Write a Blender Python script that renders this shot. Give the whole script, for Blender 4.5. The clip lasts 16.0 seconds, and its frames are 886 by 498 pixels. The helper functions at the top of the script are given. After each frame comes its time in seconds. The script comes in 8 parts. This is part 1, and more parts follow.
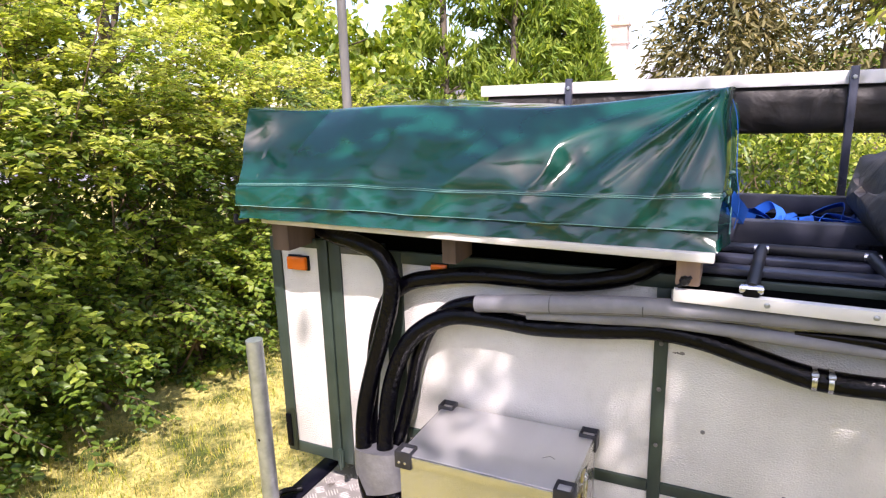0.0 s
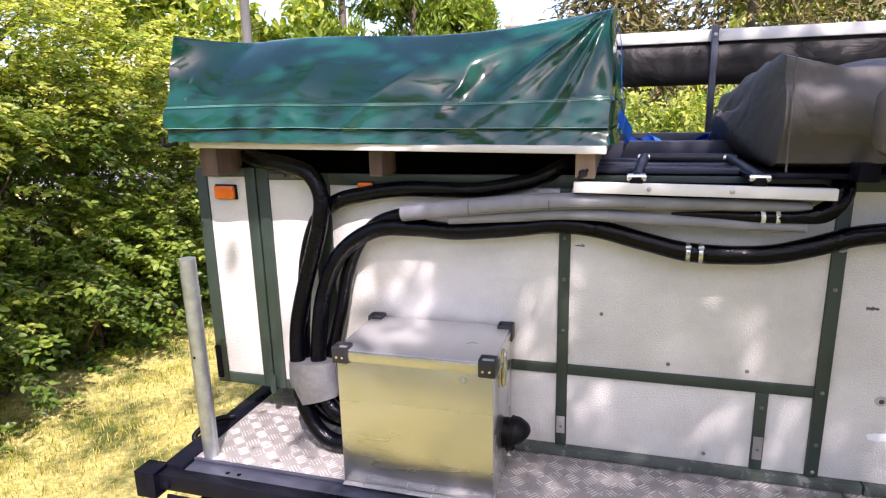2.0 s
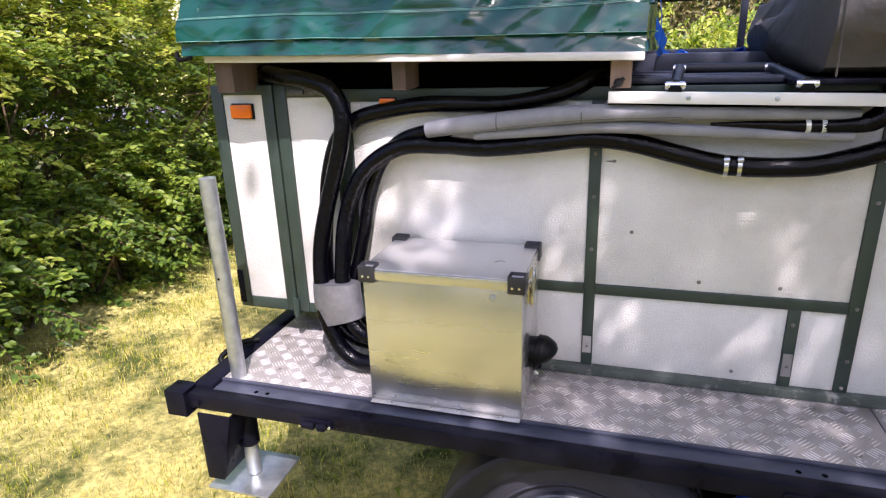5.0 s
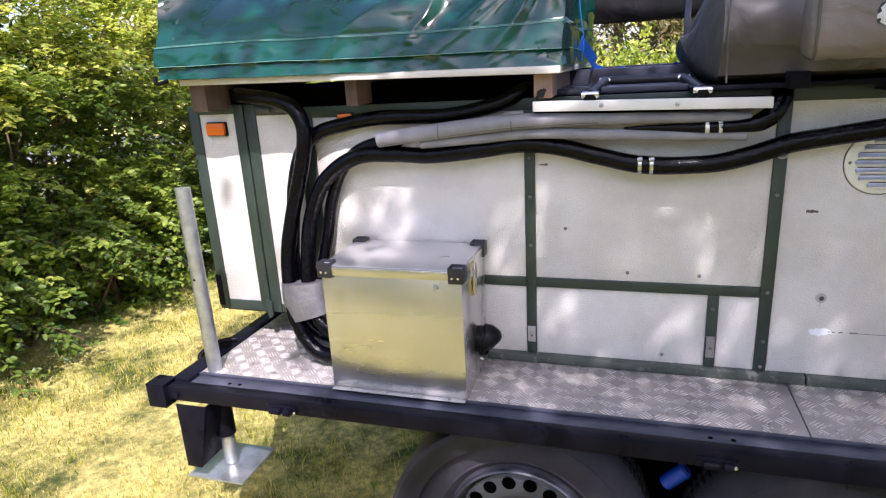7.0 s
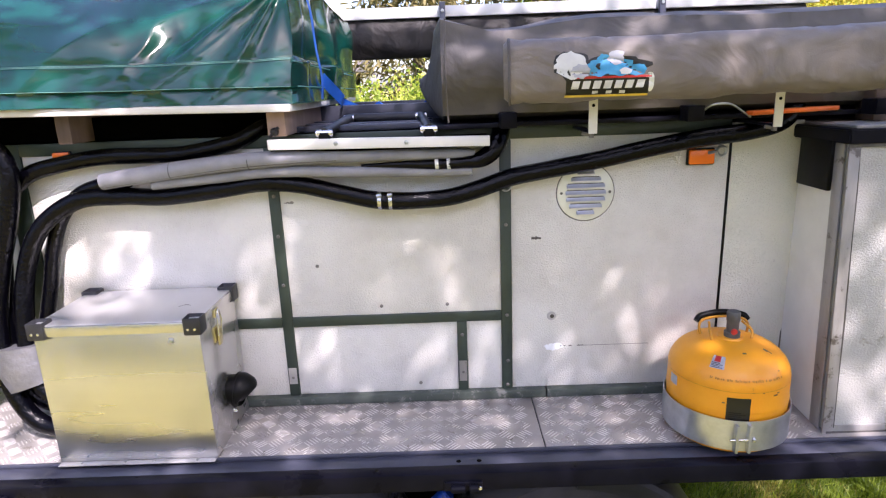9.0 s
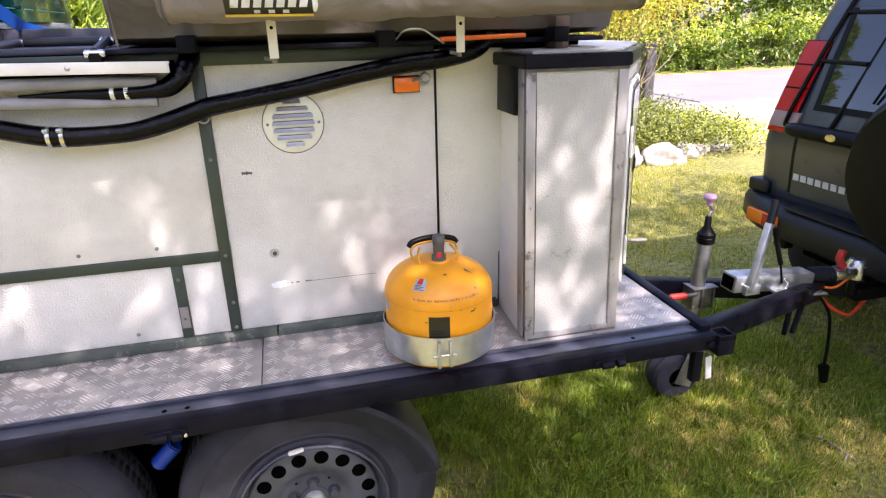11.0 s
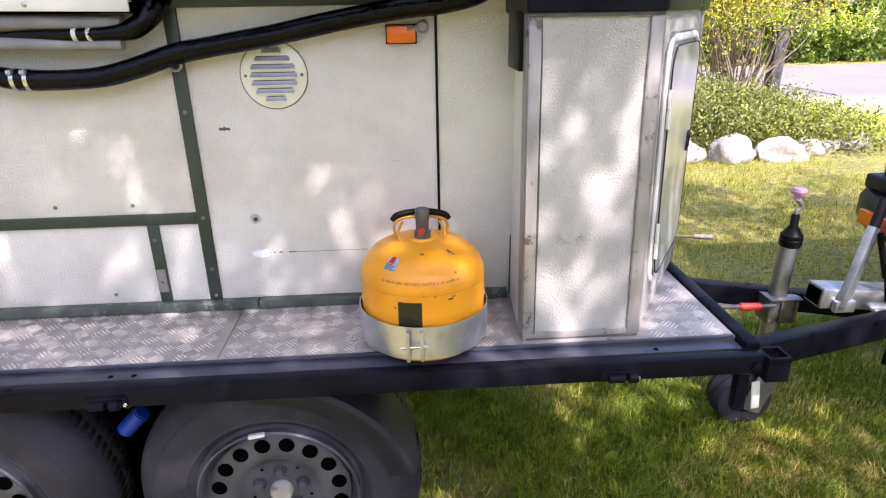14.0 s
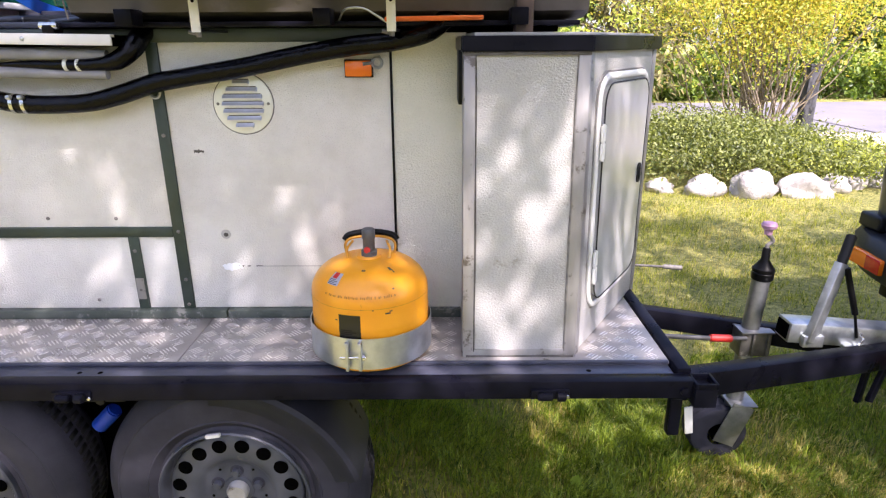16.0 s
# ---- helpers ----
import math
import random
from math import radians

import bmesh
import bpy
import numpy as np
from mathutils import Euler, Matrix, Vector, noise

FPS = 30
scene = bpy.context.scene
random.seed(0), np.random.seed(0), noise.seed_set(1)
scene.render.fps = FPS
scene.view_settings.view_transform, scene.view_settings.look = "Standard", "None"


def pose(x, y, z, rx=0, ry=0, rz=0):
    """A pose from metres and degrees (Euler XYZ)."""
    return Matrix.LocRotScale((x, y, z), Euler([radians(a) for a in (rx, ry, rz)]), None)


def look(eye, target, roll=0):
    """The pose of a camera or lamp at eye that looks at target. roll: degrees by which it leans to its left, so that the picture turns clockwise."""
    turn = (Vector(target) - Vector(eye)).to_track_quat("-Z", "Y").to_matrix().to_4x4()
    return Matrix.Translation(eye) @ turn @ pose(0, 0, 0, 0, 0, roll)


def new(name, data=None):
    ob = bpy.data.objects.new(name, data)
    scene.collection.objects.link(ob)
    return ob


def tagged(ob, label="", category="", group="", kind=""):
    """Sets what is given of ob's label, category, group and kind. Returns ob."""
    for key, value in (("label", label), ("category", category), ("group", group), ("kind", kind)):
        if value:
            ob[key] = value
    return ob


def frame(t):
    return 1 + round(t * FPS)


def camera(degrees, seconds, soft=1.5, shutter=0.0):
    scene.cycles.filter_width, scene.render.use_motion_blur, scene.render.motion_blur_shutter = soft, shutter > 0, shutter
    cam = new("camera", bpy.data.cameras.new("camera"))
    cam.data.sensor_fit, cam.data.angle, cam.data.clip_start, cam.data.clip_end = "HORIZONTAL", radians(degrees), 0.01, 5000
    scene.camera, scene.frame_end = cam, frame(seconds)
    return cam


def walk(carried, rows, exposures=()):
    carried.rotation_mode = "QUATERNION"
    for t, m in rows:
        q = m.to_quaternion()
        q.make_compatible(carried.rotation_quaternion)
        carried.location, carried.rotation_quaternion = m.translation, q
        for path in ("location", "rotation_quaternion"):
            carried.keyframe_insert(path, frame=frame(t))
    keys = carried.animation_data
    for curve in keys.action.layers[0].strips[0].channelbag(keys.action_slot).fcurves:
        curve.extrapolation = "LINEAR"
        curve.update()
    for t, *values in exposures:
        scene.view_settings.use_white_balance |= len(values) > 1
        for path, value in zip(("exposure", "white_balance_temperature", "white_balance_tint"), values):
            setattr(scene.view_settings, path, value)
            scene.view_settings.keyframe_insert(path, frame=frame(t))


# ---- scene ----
cam = camera(72.1, 16.0, soft=1.25)
PATH = [
    (0, (0.048, 0.065, 1.927), (-0.793, 1.821, 1.471), -1.7),
    (0.5, (0.108, -0.016, 1.909), (-0.722, 1.744, 1.448), -2.3),
    (1, (0.121, -0.075, 1.875), (-0.703, 1.69, 1.422), -3.2),
    (1.5, (0.104, -0.117, 1.812), (-0.605, 1.706, 1.396), -1.3),
    (2, (0.06, -0.132, 1.738), (-0.487, 1.736, 1.278), -1.4),
    (2.5, (-0.016, -0.126, 1.695), (-0.483, 1.743, 1.156), -3.5),
    (3, (-0.009, -0.089, 1.666), (-0.491, 1.745, 1.031), -3.8),
    (3.5, (-0.039, -0.098, 1.65), (-0.586, 1.729, 1.048), -2.4),
    (4, (-0.052, -0.096, 1.652), (-0.622, 1.716, 1.025), -2.9),
    (4.2, (-0.036, -0.101, 1.679), (-0.61, 1.702, 1.031), -2.5),
    (6.3, (0.101, -0.218, 1.629), (-0.46, 1.612, 1.05), -1.5),
    (6.5, (0.139, -0.24, 1.62), (-0.448, 1.589, 1.064), -1.9),
    (7, (0.201, -0.252, 1.65), (-0.382, 1.574, 1.08), -3.3),
    (7.5, (0.224, -0.23, 1.656), (-0.347, 1.61, 1.117), -4.2),
    (8, (0.227, -0.224, 1.664), (-0.244, 1.649, 1.144), -2.5),
    (8.5, (0.273, -0.186, 1.662), (0.013, 1.736, 1.171), -2.9),
    (9, (0.393, -0.193, 1.666), (0.376, 1.74, 1.151), -2.2),
    (9.5, (0.527, -0.249, 1.665), (0.713, 1.66, 1.101), -1.3),
    (10, (0.673, -0.278, 1.63), (1.093, 1.56, 0.962), -2.1),
    (10.2, (0.678, -0.249, 1.635), (1.164, 1.555, 0.923), -1.8),
    (12.3, (0.943, -0.202, 1.555), (1.258, 1.653, 0.879), -1.1),
    (12.5, (0.966, -0.235, 1.55), (1.238, 1.625, 0.867), -1.9),
    (13, (1.002, -0.249, 1.55), (1.244, 1.61, 0.851), -2.2),
    (13.5, (1.04, -0.185, 1.529), (1.309, 1.663, 0.813), -0.6),
    (14, (1.059, -0.072, 1.51), (1.175, 1.788, 0.784), -1.0),
    (14.5, (1.072, 0.009, 1.513), (1.107, 1.885, 0.819), -0.2),
    (15, (1.08, 0.013, 1.514), (1.082, 1.886, 0.812), -0.6),
    (15.5, (1.123, -0.032, 1.526), (1.087, 1.853, 0.858), -1.0),
    (16, (1.275, -0.173, 1.523), (1.272, 1.722, 0.882), -0.3),
]
walk(cam, [(t, look(eye, target, roll)) for t, eye, target, roll in PATH], exposures=[(0, 1.31, 6330, 30), (4, 1.21, 6100, 30), (7.5, 1.25, 6020, 29), (9, 1.56, 6120, 31), (10, 1.79, 6380, 32), (12, 1.78, 6360, 28), (16, 1.70, 6230, 29)])

# ---- world, sun, exposure ----
TO_SUN = Vector((0.32, -0.67, 1.0)).normalized()
world = bpy.data.worlds.new("sky")
scene.world = world
world.use_nodes = True
wn = world.node_tree.nodes
sky = wn.new("ShaderNodeTexSky")
sky.sky_type, sky.sun_disc = "NISHITA", False
sky.sun_elevation, sky.sun_rotation = math.asin(TO_SUN.z), math.atan2(TO_SUN.x, TO_SUN.y)
sky.dust_density, sky.ozone_density = 2.0, 1.0
wn["Background"].inputs["Strength"].default_value = 0.15
world.node_tree.links.new(sky.outputs["Color"], wn["Background"].inputs["Color"])
sun = new("sun", bpy.data.lights.new("sun", "SUN"))
sun.data.energy, sun.data.angle, sun.data.color = 3.7, radians(0.5), (1.0, 0.95, 0.86)
sun.matrix_world = look(TO_SUN * 30, (0, 0, 0))


# ---- materials ----
def material(name):
    m = bpy.data.materials.new(name)
    m.use_nodes = True
    return m, m.node_tree.nodes, m.node_tree.links, m.node_tree.nodes["Principled BSDF"]


def put(nodes, kind, **values):
    n = nodes.new(kind)
    for key, v in values.items():
        n.inputs[key.replace("_", " ")].default_value = v
    return n


def surface(name, c1, c2, rough=0.5, metal=0.0, scale=6.0, grain=120.0, bump=0.1, depth=0.002, stretch=(1, 1, 1), coat=0.0, spread=0.12,
            wear=None, wear_at=0.62, wear_scale=14.0, per_piece=0.0, spec=0.5, folds=0.0):
    """A two-scale surface: broad mottling c1 to c2, fine grain in relief and gloss, and patches of wear."""
    m, n, l, p = material(name)
    tc = n.new("ShaderNodeTexCoord")
    mp = n.new("ShaderNodeMapping")
    mp.inputs["Scale"].default_value = stretch
    l.new(tc.outputs["Object"], mp.inputs["Vector"])
    broad = put(n, "ShaderNodeTexNoise", Scale=scale, Detail=5.0, Roughness=0.6)
    fine = put(n, "ShaderNodeTexNoise", Scale=grain, Detail=3.0, Roughness=0.55)
    for t in (broad, fine):
        l.new(mp.outputs["Vector"], t.inputs["Vector"])
    ramp = n.new("ShaderNodeValToRGB")
    ramp.color_ramp.elements[0].position, ramp.color_ramp.elements[1].position = 0.32, 0.7
    ramp.color_ramp.elements[0].color, ramp.color_ramp.elements[1].color = (*c1, 1), (*c2, 1)
    l.new(broad.outputs["Fac"], ramp.inputs["Fac"])
    colour = ramp.outputs["Color"]
    if wear:
        worn = put(n, "ShaderNodeTexNoise", Scale=wear_scale, Detail=8.0, Roughness=0.7)
        l.new(tc.outputs["Object"], worn.inputs["Vector"])
        cut = n.new("ShaderNodeValToRGB")
        cut.color_ramp.elements[0].position, cut.color_ramp.elements[1].position = wear_at, wear_at + 0.06
        l.new(worn.outputs["Fac"], cut.inputs["Fac"])
        mix = n.new("ShaderNodeMixRGB")
        mix.inputs["Color2"].default_value = (*wear, 1)
        l.new(cut.outputs["Color"], mix.inputs["Fac"])
        l.new(colour, mix.inputs["Color1"])
        colour = mix.outputs["Color"]
    if per_piece:
        info = n.new("ShaderNodeObjectInfo")
        hsv = n.new("ShaderNodeHueSaturation")
        rng = n.new("ShaderNodeMapRange")
        rng.inputs["To Min"].default_value, rng.inputs["To Max"].default_value = 1 - per_piece, 1 + per_piece
        l.new(info.outputs["Random"], rng.inputs["Value"])
        l.new(rng.outputs["Result"], hsv.inputs["Value"])
        l.new(colour, hsv.inputs["Color"])
        colour = hsv.outputs["Color"]
    l.new(colour, p.inputs["Base Color"])
    rr = n.new("ShaderNodeMapRange")
    rr.inputs["To Min"].default_value, rr.inputs["To Max"].default_value = max(0.03, rough - spread), min(1.0, rough + spread)
    l.new(broad.outputs["Fac"], rr.inputs["Value"])
    l.new(rr.outputs["Result"], p.inputs["Roughness"])
    p.inputs["Metallic"].default_value, p.inputs["Specular IOR Level"].default_value = metal, spec
    if coat:
        p.inputs["Coat Weight"].default_value, p.inputs["Coat Roughness"].default_value = coat, 0.06
    if bump:
        b = put(n, "ShaderNodeBump", Strength=bump, Distance=depth)
        l.new(fine.outputs["Fac"], b.inputs["Height"])
        l.new(b.outputs["Normal"], p.inputs["Normal"])
        if folds:
            soft = put(n, "ShaderNodeTexNoise", Scale=folds, Detail=2.5, Roughness=0.5, Distortion=1.4)
            l.new(tc.outputs["Object"], soft.inputs["Vector"])
            fb = put(n, "ShaderNodeBump", Strength=0.55, Distance=0.022)
            l.new(soft.outputs["Fac"], fb.inputs["Height"])
            l.new(fb.outputs["Normal"], b.inputs["Normal"])
    return m


def leafy(name, dark, light, glow=0.35, rough=0.45):
    """Leaves that vary one by one, and let light through."""
    m, n, l, p = material(name)
    geo = n.new("ShaderNodeNewGeometry")
    ramp = n.new("ShaderNodeValToRGB")
    ramp.color_ramp.elements[0].color, ramp.color_ramp.elements[1].color = (*dark, 1), (*light, 1)
    l.new(geo.outputs["Random Per Island"], ramp.inputs["Fac"])
    l.new(ramp.outputs["Color"], p.inputs["Base Color"])
    p.inputs["Roughness"].default_value = rough
    through_light = n.new("ShaderNodeBsdfTranslucent")
    warm = n.new("ShaderNodeMixRGB")
    warm.blend_type = "MULTIPLY"
    warm.inputs["Fac"].default_value = 1.0
    warm.inputs["Color2"].default_value = (1.3, 1.3, 0.6, 1)
    l.new(ramp.outputs["Color"], warm.inputs["Color1"])
    l.new(warm.outputs["Color"], through_light.inputs["Color"])
    mix = n.new("ShaderNodeMixShader")
    mix.inputs["Fac"].default_value = glow
    l.new(p.outputs["BSDF"], mix.inputs[1])
    l.new(through_light.outputs["BSDF"], mix.inputs[2])
    l.new(mix.outputs["Shader"], n["Material Output"].inputs["Surface"])
    return m


def panel_paint():
    """White stucco-embossed sheet with faint grime and scratches."""
    m, n, l, p = material("embossed_white")
    tc = n.new("ShaderNodeTexCoord")
    mp = n.new("ShaderNodeMapping")
    mp.inputs["Scale"].default_value = (0.88, 1.0, 1.1)
    l.new(tc.outputs["Object"], mp.inputs["Vector"])
    emb = put(n, "ShaderNodeTexNoise", Scale=250.0, Detail=1.5, Roughness=0.5, Distortion=0.0)
    l.new(mp.outputs["Vector"], emb.inputs["Vector"])
    grime = put(n, "ShaderNodeTexNoise", Scale=3.2, Detail=7.0, Roughness=0.65)
    l.new(tc.outputs["Object"], grime.inputs["Vector"])
    ramp = n.new("ShaderNodeValToRGB")
    ramp.color_ramp.elements[0].position, ramp.color_ramp.elements[1].position = 0.3, 0.62
    ramp.color_ramp.elements[0].color, ramp.color_ramp.elements[1].color = (0.57, 0.548, 0.50, 1), (0.73, 0.712, 0.668, 1)
    l.new(grime.outputs["Fac"], ramp.inputs["Fac"])
    smut = put(n, "ShaderNodeTexNoise", Scale=22.0, Detail=9.0, Roughness=0.75)
    l.new(tc.outputs["Object"], smut.inputs["Vector"])
    cut = n.new("ShaderNodeValToRGB")
    cut.color_ramp.elements[0].position, cut.color_ramp.elements[1].position = 0.66, 0.78
    l.new(smut.outputs["Fac"], cut.inputs["Fac"])
    mix = n.new("ShaderNodeMixRGB")
    mix.inputs["Color2"].default_value = (0.40, 0.38, 0.34, 1)
    l.new(cut.outputs["Color"], mix.inputs["Fac"])
    l.new(ramp.outputs["Color"], mix.inputs["Color1"])
    l.new(mix.outputs["Color"], p.inputs["Base Color"])
    p.inputs["Roughness"].default_value = 0.36
    b = put(n, "ShaderNodeBump", Strength=1.0, Distance=0.0034)
    l.new(emb.outputs["Fac"], b.inputs["Height"])
    l.new(b.outputs["Normal"], p.inputs["Normal"])
    return m


def glass(name, colour, rough=0.02, metal=0.0):
    m, n, l, p = material(name)
    p.inputs["Base Color"].default_value = (*colour, 1)
    p.inputs["Roughness"].default_value, p.inputs["Metallic"].default_value = rough, metal
    p.inputs["Coat Weight"].default_value = 0.6
    return m


def lens_plastic(name, colour):
    """Ribbed coloured lamp lens."""
    m, n, l, p = material(name)
    tc = n.new("ShaderNodeTexCoord")
    wave = put(n, "ShaderNodeTexWave", Scale=60.0)
    l.new(tc.outputs["Object"], wave.inputs["Vector"])
    p.inputs["Base Color"].default_value = (*colour, 1)
    p.inputs["Roughness"].default_value = 0.18
    p.inputs["Subsurface Weight"].default_value = 0.08
    p.inputs["Subsurface Radius"].default_value = (0.01, 0.005, 0.002)
    b = put(n, "ShaderNodeBump", Strength=0.08, Distance=0.001)
    l.new(wave.outputs["Fac"], b.inputs["Height"])
    l.new(b.outputs["Normal"], p.inputs["Normal"])
    return m


WHITE = panel_paint()
TRIM_ALU = surface("weathered_aluminium", (0.36, 0.345, 0.335), (0.52, 0.51, 0.50), 0.48, 0.35, 18, 200, 0.2, wear=(0.20, 0.165, 0.13), wear_at=0.60, wear_scale=11)
GREEN_STRIP = surface("dark_green_paint", (0.020, 0.034, 0.026), (0.033, 0.050, 0.040), 0.42, 0, 12, 240, 0.12, wear=(0.17, 0.18, 0.16), wear_at=0.69)
WORN_GREEN = surface("worn_green_paint", (0.040, 0.055, 0.046), (0.085, 0.10, 0.088), 0.45, 0.1, 14, 240, 0.15, wear=(0.17, 0.175, 0.165), wear_at=0.56, wear_scale=34)
BLACK_STEEL = surface("black_painted_steel", (0.004, 0.004, 0.008), (0.010, 0.010, 0.016), 0.30, 0, 9, 260, 0.12, wear=(0.040, 0.040, 0.046), wear_at=0.67, spec=0.07)
RAIL_PAINT = surface("scuffed_dark_rail_paint", (0.036, 0.039, 0.058), (0.066, 0.070, 0.098), 0.32, 0, 9, 260, 0.10, wear=(0.12, 0.115, 0.12), wear_at=0.64, spec=0.4)
CHEQUER = surface("chequer_aluminium", (0.29, 0.266, 0.25), (0.41, 0.382, 0.36), 0.44, 0.35, 10, 190, 0.2, wear=(0.17, 0.145, 0.125), wear_at=0.60, wear_scale=24)
TREAD = surface("polished_tread", (0.56, 0.53, 0.505), (0.72, 0.685, 0.655), 0.28, 0.45, 20, 190, 0.05)
STUCCO_ALU = surface("grey_stucco_aluminium", (0.41, 0.40, 0.38), (0.53, 0.52, 0.49), 0.36, 0.15, 4, 235, 1.0, 0.0034, (0.85, 1, 1.1), wear=(0.34, 0.32, 0.28), wear_at=0.62)
PALE_SHEET = surface("pale_stucco_sheet", (0.61, 0.605, 0.515), (0.73, 0.72, 0.63), 0.38, 0, 4, 235, 1.0, 0.0036, (0.85, 1, 1.1), wear=(0.48, 0.47, 0.42), wear_at=0.66)
LOUVRE = surface("pressed_blue_grey_metal", (0.42, 0.46, 0.56), (0.55, 0.58, 0.67), 0.3, 0.5, 20, 260, 0.1)
GRIME = surface("dark_grime", (0.05, 0.045, 0.04), (0.11, 0.10, 0.09), 0.7, 0, 60, 300, 0.1)
VALVE_GREY = surface("grey_valve_plastic", (0.055, 0.055, 0.058), (0.095, 0.095, 0.10), 0.5, 0, 30, 300, 0.15)
HANDLE = surface("worn_yellow_handle_paint", (0.44, 0.19, 0.01), (0.66, 0.30, 0.012), 0.42, 0, 40, 300, 0.15, wear=(0.16, 0.10, 0.06), wear_at=0.58, wear_scale=60)
ANGLE_ALU = surface("grey_worn_angle", (0.24, 0.225, 0.215), (0.40, 0.385, 0.37), 0.45, 0.35, 14, 200, 0.25, stretch=(1, 1, 0.2), wear=(0.11, 0.095, 0.08), wear_at=0.58, wear_scale=16)
BOX_ALU = surface("bright_aluminium_sheet", (0.56, 0.55, 0.53), (0.70, 0.69, 0.67), 0.27, 0.92, 3, 300, 0.05, 0.001, (0.12, 1, 1), spread=0.06)
LID_ALU = surface("brushed_lid_aluminium", (0.66, 0.65, 0.65), (0.78, 0.77, 0.77), 0.46, 0.85, 5, 260, 0.08, 0.001, (1, 0.2, 1), spread=0.08)
GALV = surface("galvanised_steel", (0.36, 0.385, 0.40), (0.56, 0.59, 0.60), 0.38, 0.85, 26, 160, 0.10)
DULL_ZINC = surface("dull_zinc_tube", (0.20, 0.205, 0.21), (0.32, 0.325, 0.33), 0.42, 0.75, 22, 180, 0.12)
BRIGHT_ZINC = surface("bright_zinc", (0.55, 0.55, 0.54), (0.75, 0.74, 0.72), 0.25, 0.95, 30, 300, 0.06)
YELLOW_ZINC = surface("yellow_passivated_zinc", (0.55, 0.46, 0.22), (0.70, 0.62, 0.36), 0.3, 0.9, 40, 300, 0.06)
PLASTIC = surface("black_plastic", (0.0025, 0.0025, 0.003), (0.006, 0.006, 0.0065), 0.36, 0, 20, 420, 0.15, spec=0.13)
FENDER = surface("grey_black_moulded_plastic", (0.006, 0.006, 0.008), (0.014, 0.014, 0.017), 0.5, 0, 7, 300, 0.15, spec=0.25, wear=(0.10, 0.095, 0.09), wear_at=0.66)
RUBBER = surface("tyre_rubber", (0.0252, 0.0252, 0.0336), (0.0560, 0.0546, 0.0700), 0.62, 0, 5, 220, 0.25, spec=0.12, wear=(0.060, 0.058, 0.062), wear_at=0.64)
# tyre rubber darkened: the mudguard's shade is put into the tread's colour
SHADED_TREAD = surface("shaded_tread_rubber", (0.007, 0.007, 0.008), (0.020, 0.019, 0.020), 0.8, 0, 9, 220, 0.25, spec=0.12)
GUARD = surface("weathered_mudguard_plastic", (0.014, 0.015, 0.020), (0.030, 0.031, 0.041), 0.46, 0, 6, 260, 0.15, spec=0.18, wear=(0.07, 0.069, 0.07), wear_at=0.68)
CORNER_PLASTIC = surface("grey_corner_plastic", (0.016, 0.016, 0.019), (0.034, 0.034, 0.038), 0.42, 0, 20, 300, 0.15, spec=0.4)
RIM = surface("dark_grey_wheel_paint", (0.050, 0.054, 0.070), (0.082, 0.088, 0.110), 0.40, 0.15, 8, 260, 0.1, wear=(0.13, 0.12, 0.11), wear_at=0.66)
# near-black for undersides, gaps and holes: deep shade put into the colour
VOID = surface("deep_shade_black", (0.0003, 0.0004, 0.0005), (0.0012, 0.0011, 0.0011), 0.95, 0, 8, 120, 0.1, spec=0.02)
HOSE = surface("glossy_black_hose", (0.0006, 0.0006, 0.0014), (0.0016, 0.0015, 0.003), 0.16, 0, 22, 85, 0.50, 0.006, spread=0.06, spec=0.18)
FOAM = surface("grey_pipe_foam", (0.19, 0.19, 0.21), (0.27, 0.27, 0.295), 0.6, 0, 14, 300, 0.2)
TAPE = surface("silver_duct_tape", (0.15, 0.15, 0.165), (0.235, 0.235, 0.255), 0.33, 0.5, 22, 90, 0.5, 0.004)
PVC = surface("dark_green_pvc_tarpaulin", (0.0014, 0.045, 0.033), (0.0026, 0.066, 0.048), 0.115, 0, 5, 9, 0.05, 0.012, spread=0.03, spec=0.62)
THREAD = surface("pale_green_thread", (0.10, 0.26, 0.22), (0.17, 0.36, 0.31), 0.6, 0, 20, 300, 0.3)
CANVAS_PALE = surface("pale_brown_canvas", (0.140, 0.118, 0.102), (0.195, 0.168, 0.147), 0.55, 0, 6, 420, 0.35, 0.0015, wear=(0.33, 0.29, 0.25), wear_at=0.70, folds=9.0)
CANVAS = surface("grey_brown_canvas", (0.070, 0.062, 0.057), (0.108, 0.096, 0.088), 0.62, 0, 6, 420, 0.35, 0.0015, wear=(0.19, 0.17, 0.15), wear_at=0.70, folds=7.0)
DARK_TARP = surface("dark_grey_tarpaulin", (0.030, 0.026, 0.024), (0.055, 0.048, 0.044), 0.5, 0, 5, 60, 0.25, 0.004, folds=8.0)
BOARD = surface("white_painted_board", (0.60, 0.58, 0.53), (0.76, 0.74, 0.69), 0.5, 0, 14, 160, 0.2, stretch=(0.2, 1, 1), wear=(0.42, 0.38, 0.32), wear_at=0.68)
WOOD = surface("weathered_brown_wood", (0.065, 0.042, 0.032), (0.135, 0.090, 0.070), 0.7, 0, 16, 140, 0.35, stretch=(1, 1, 0.15))
PALE_WOOD = surface("pinkish_planed_wood", (0.27, 0.175, 0.14), (0.40, 0.285, 0.23), 0.6, 0, 18, 160, 0.3, stretch=(1, 1, 0.15), wear=(0.25, 0.16, 0.12))
STRAP = surface("blue_webbing", (0.006, 0.070, 0.36), (0.012, 0.115, 0.52), 0.55, 0, 12, 380, 0.3)
ORANGE_LENS = lens_plastic("orange_lens", (0.85, 0.17, 0.005))
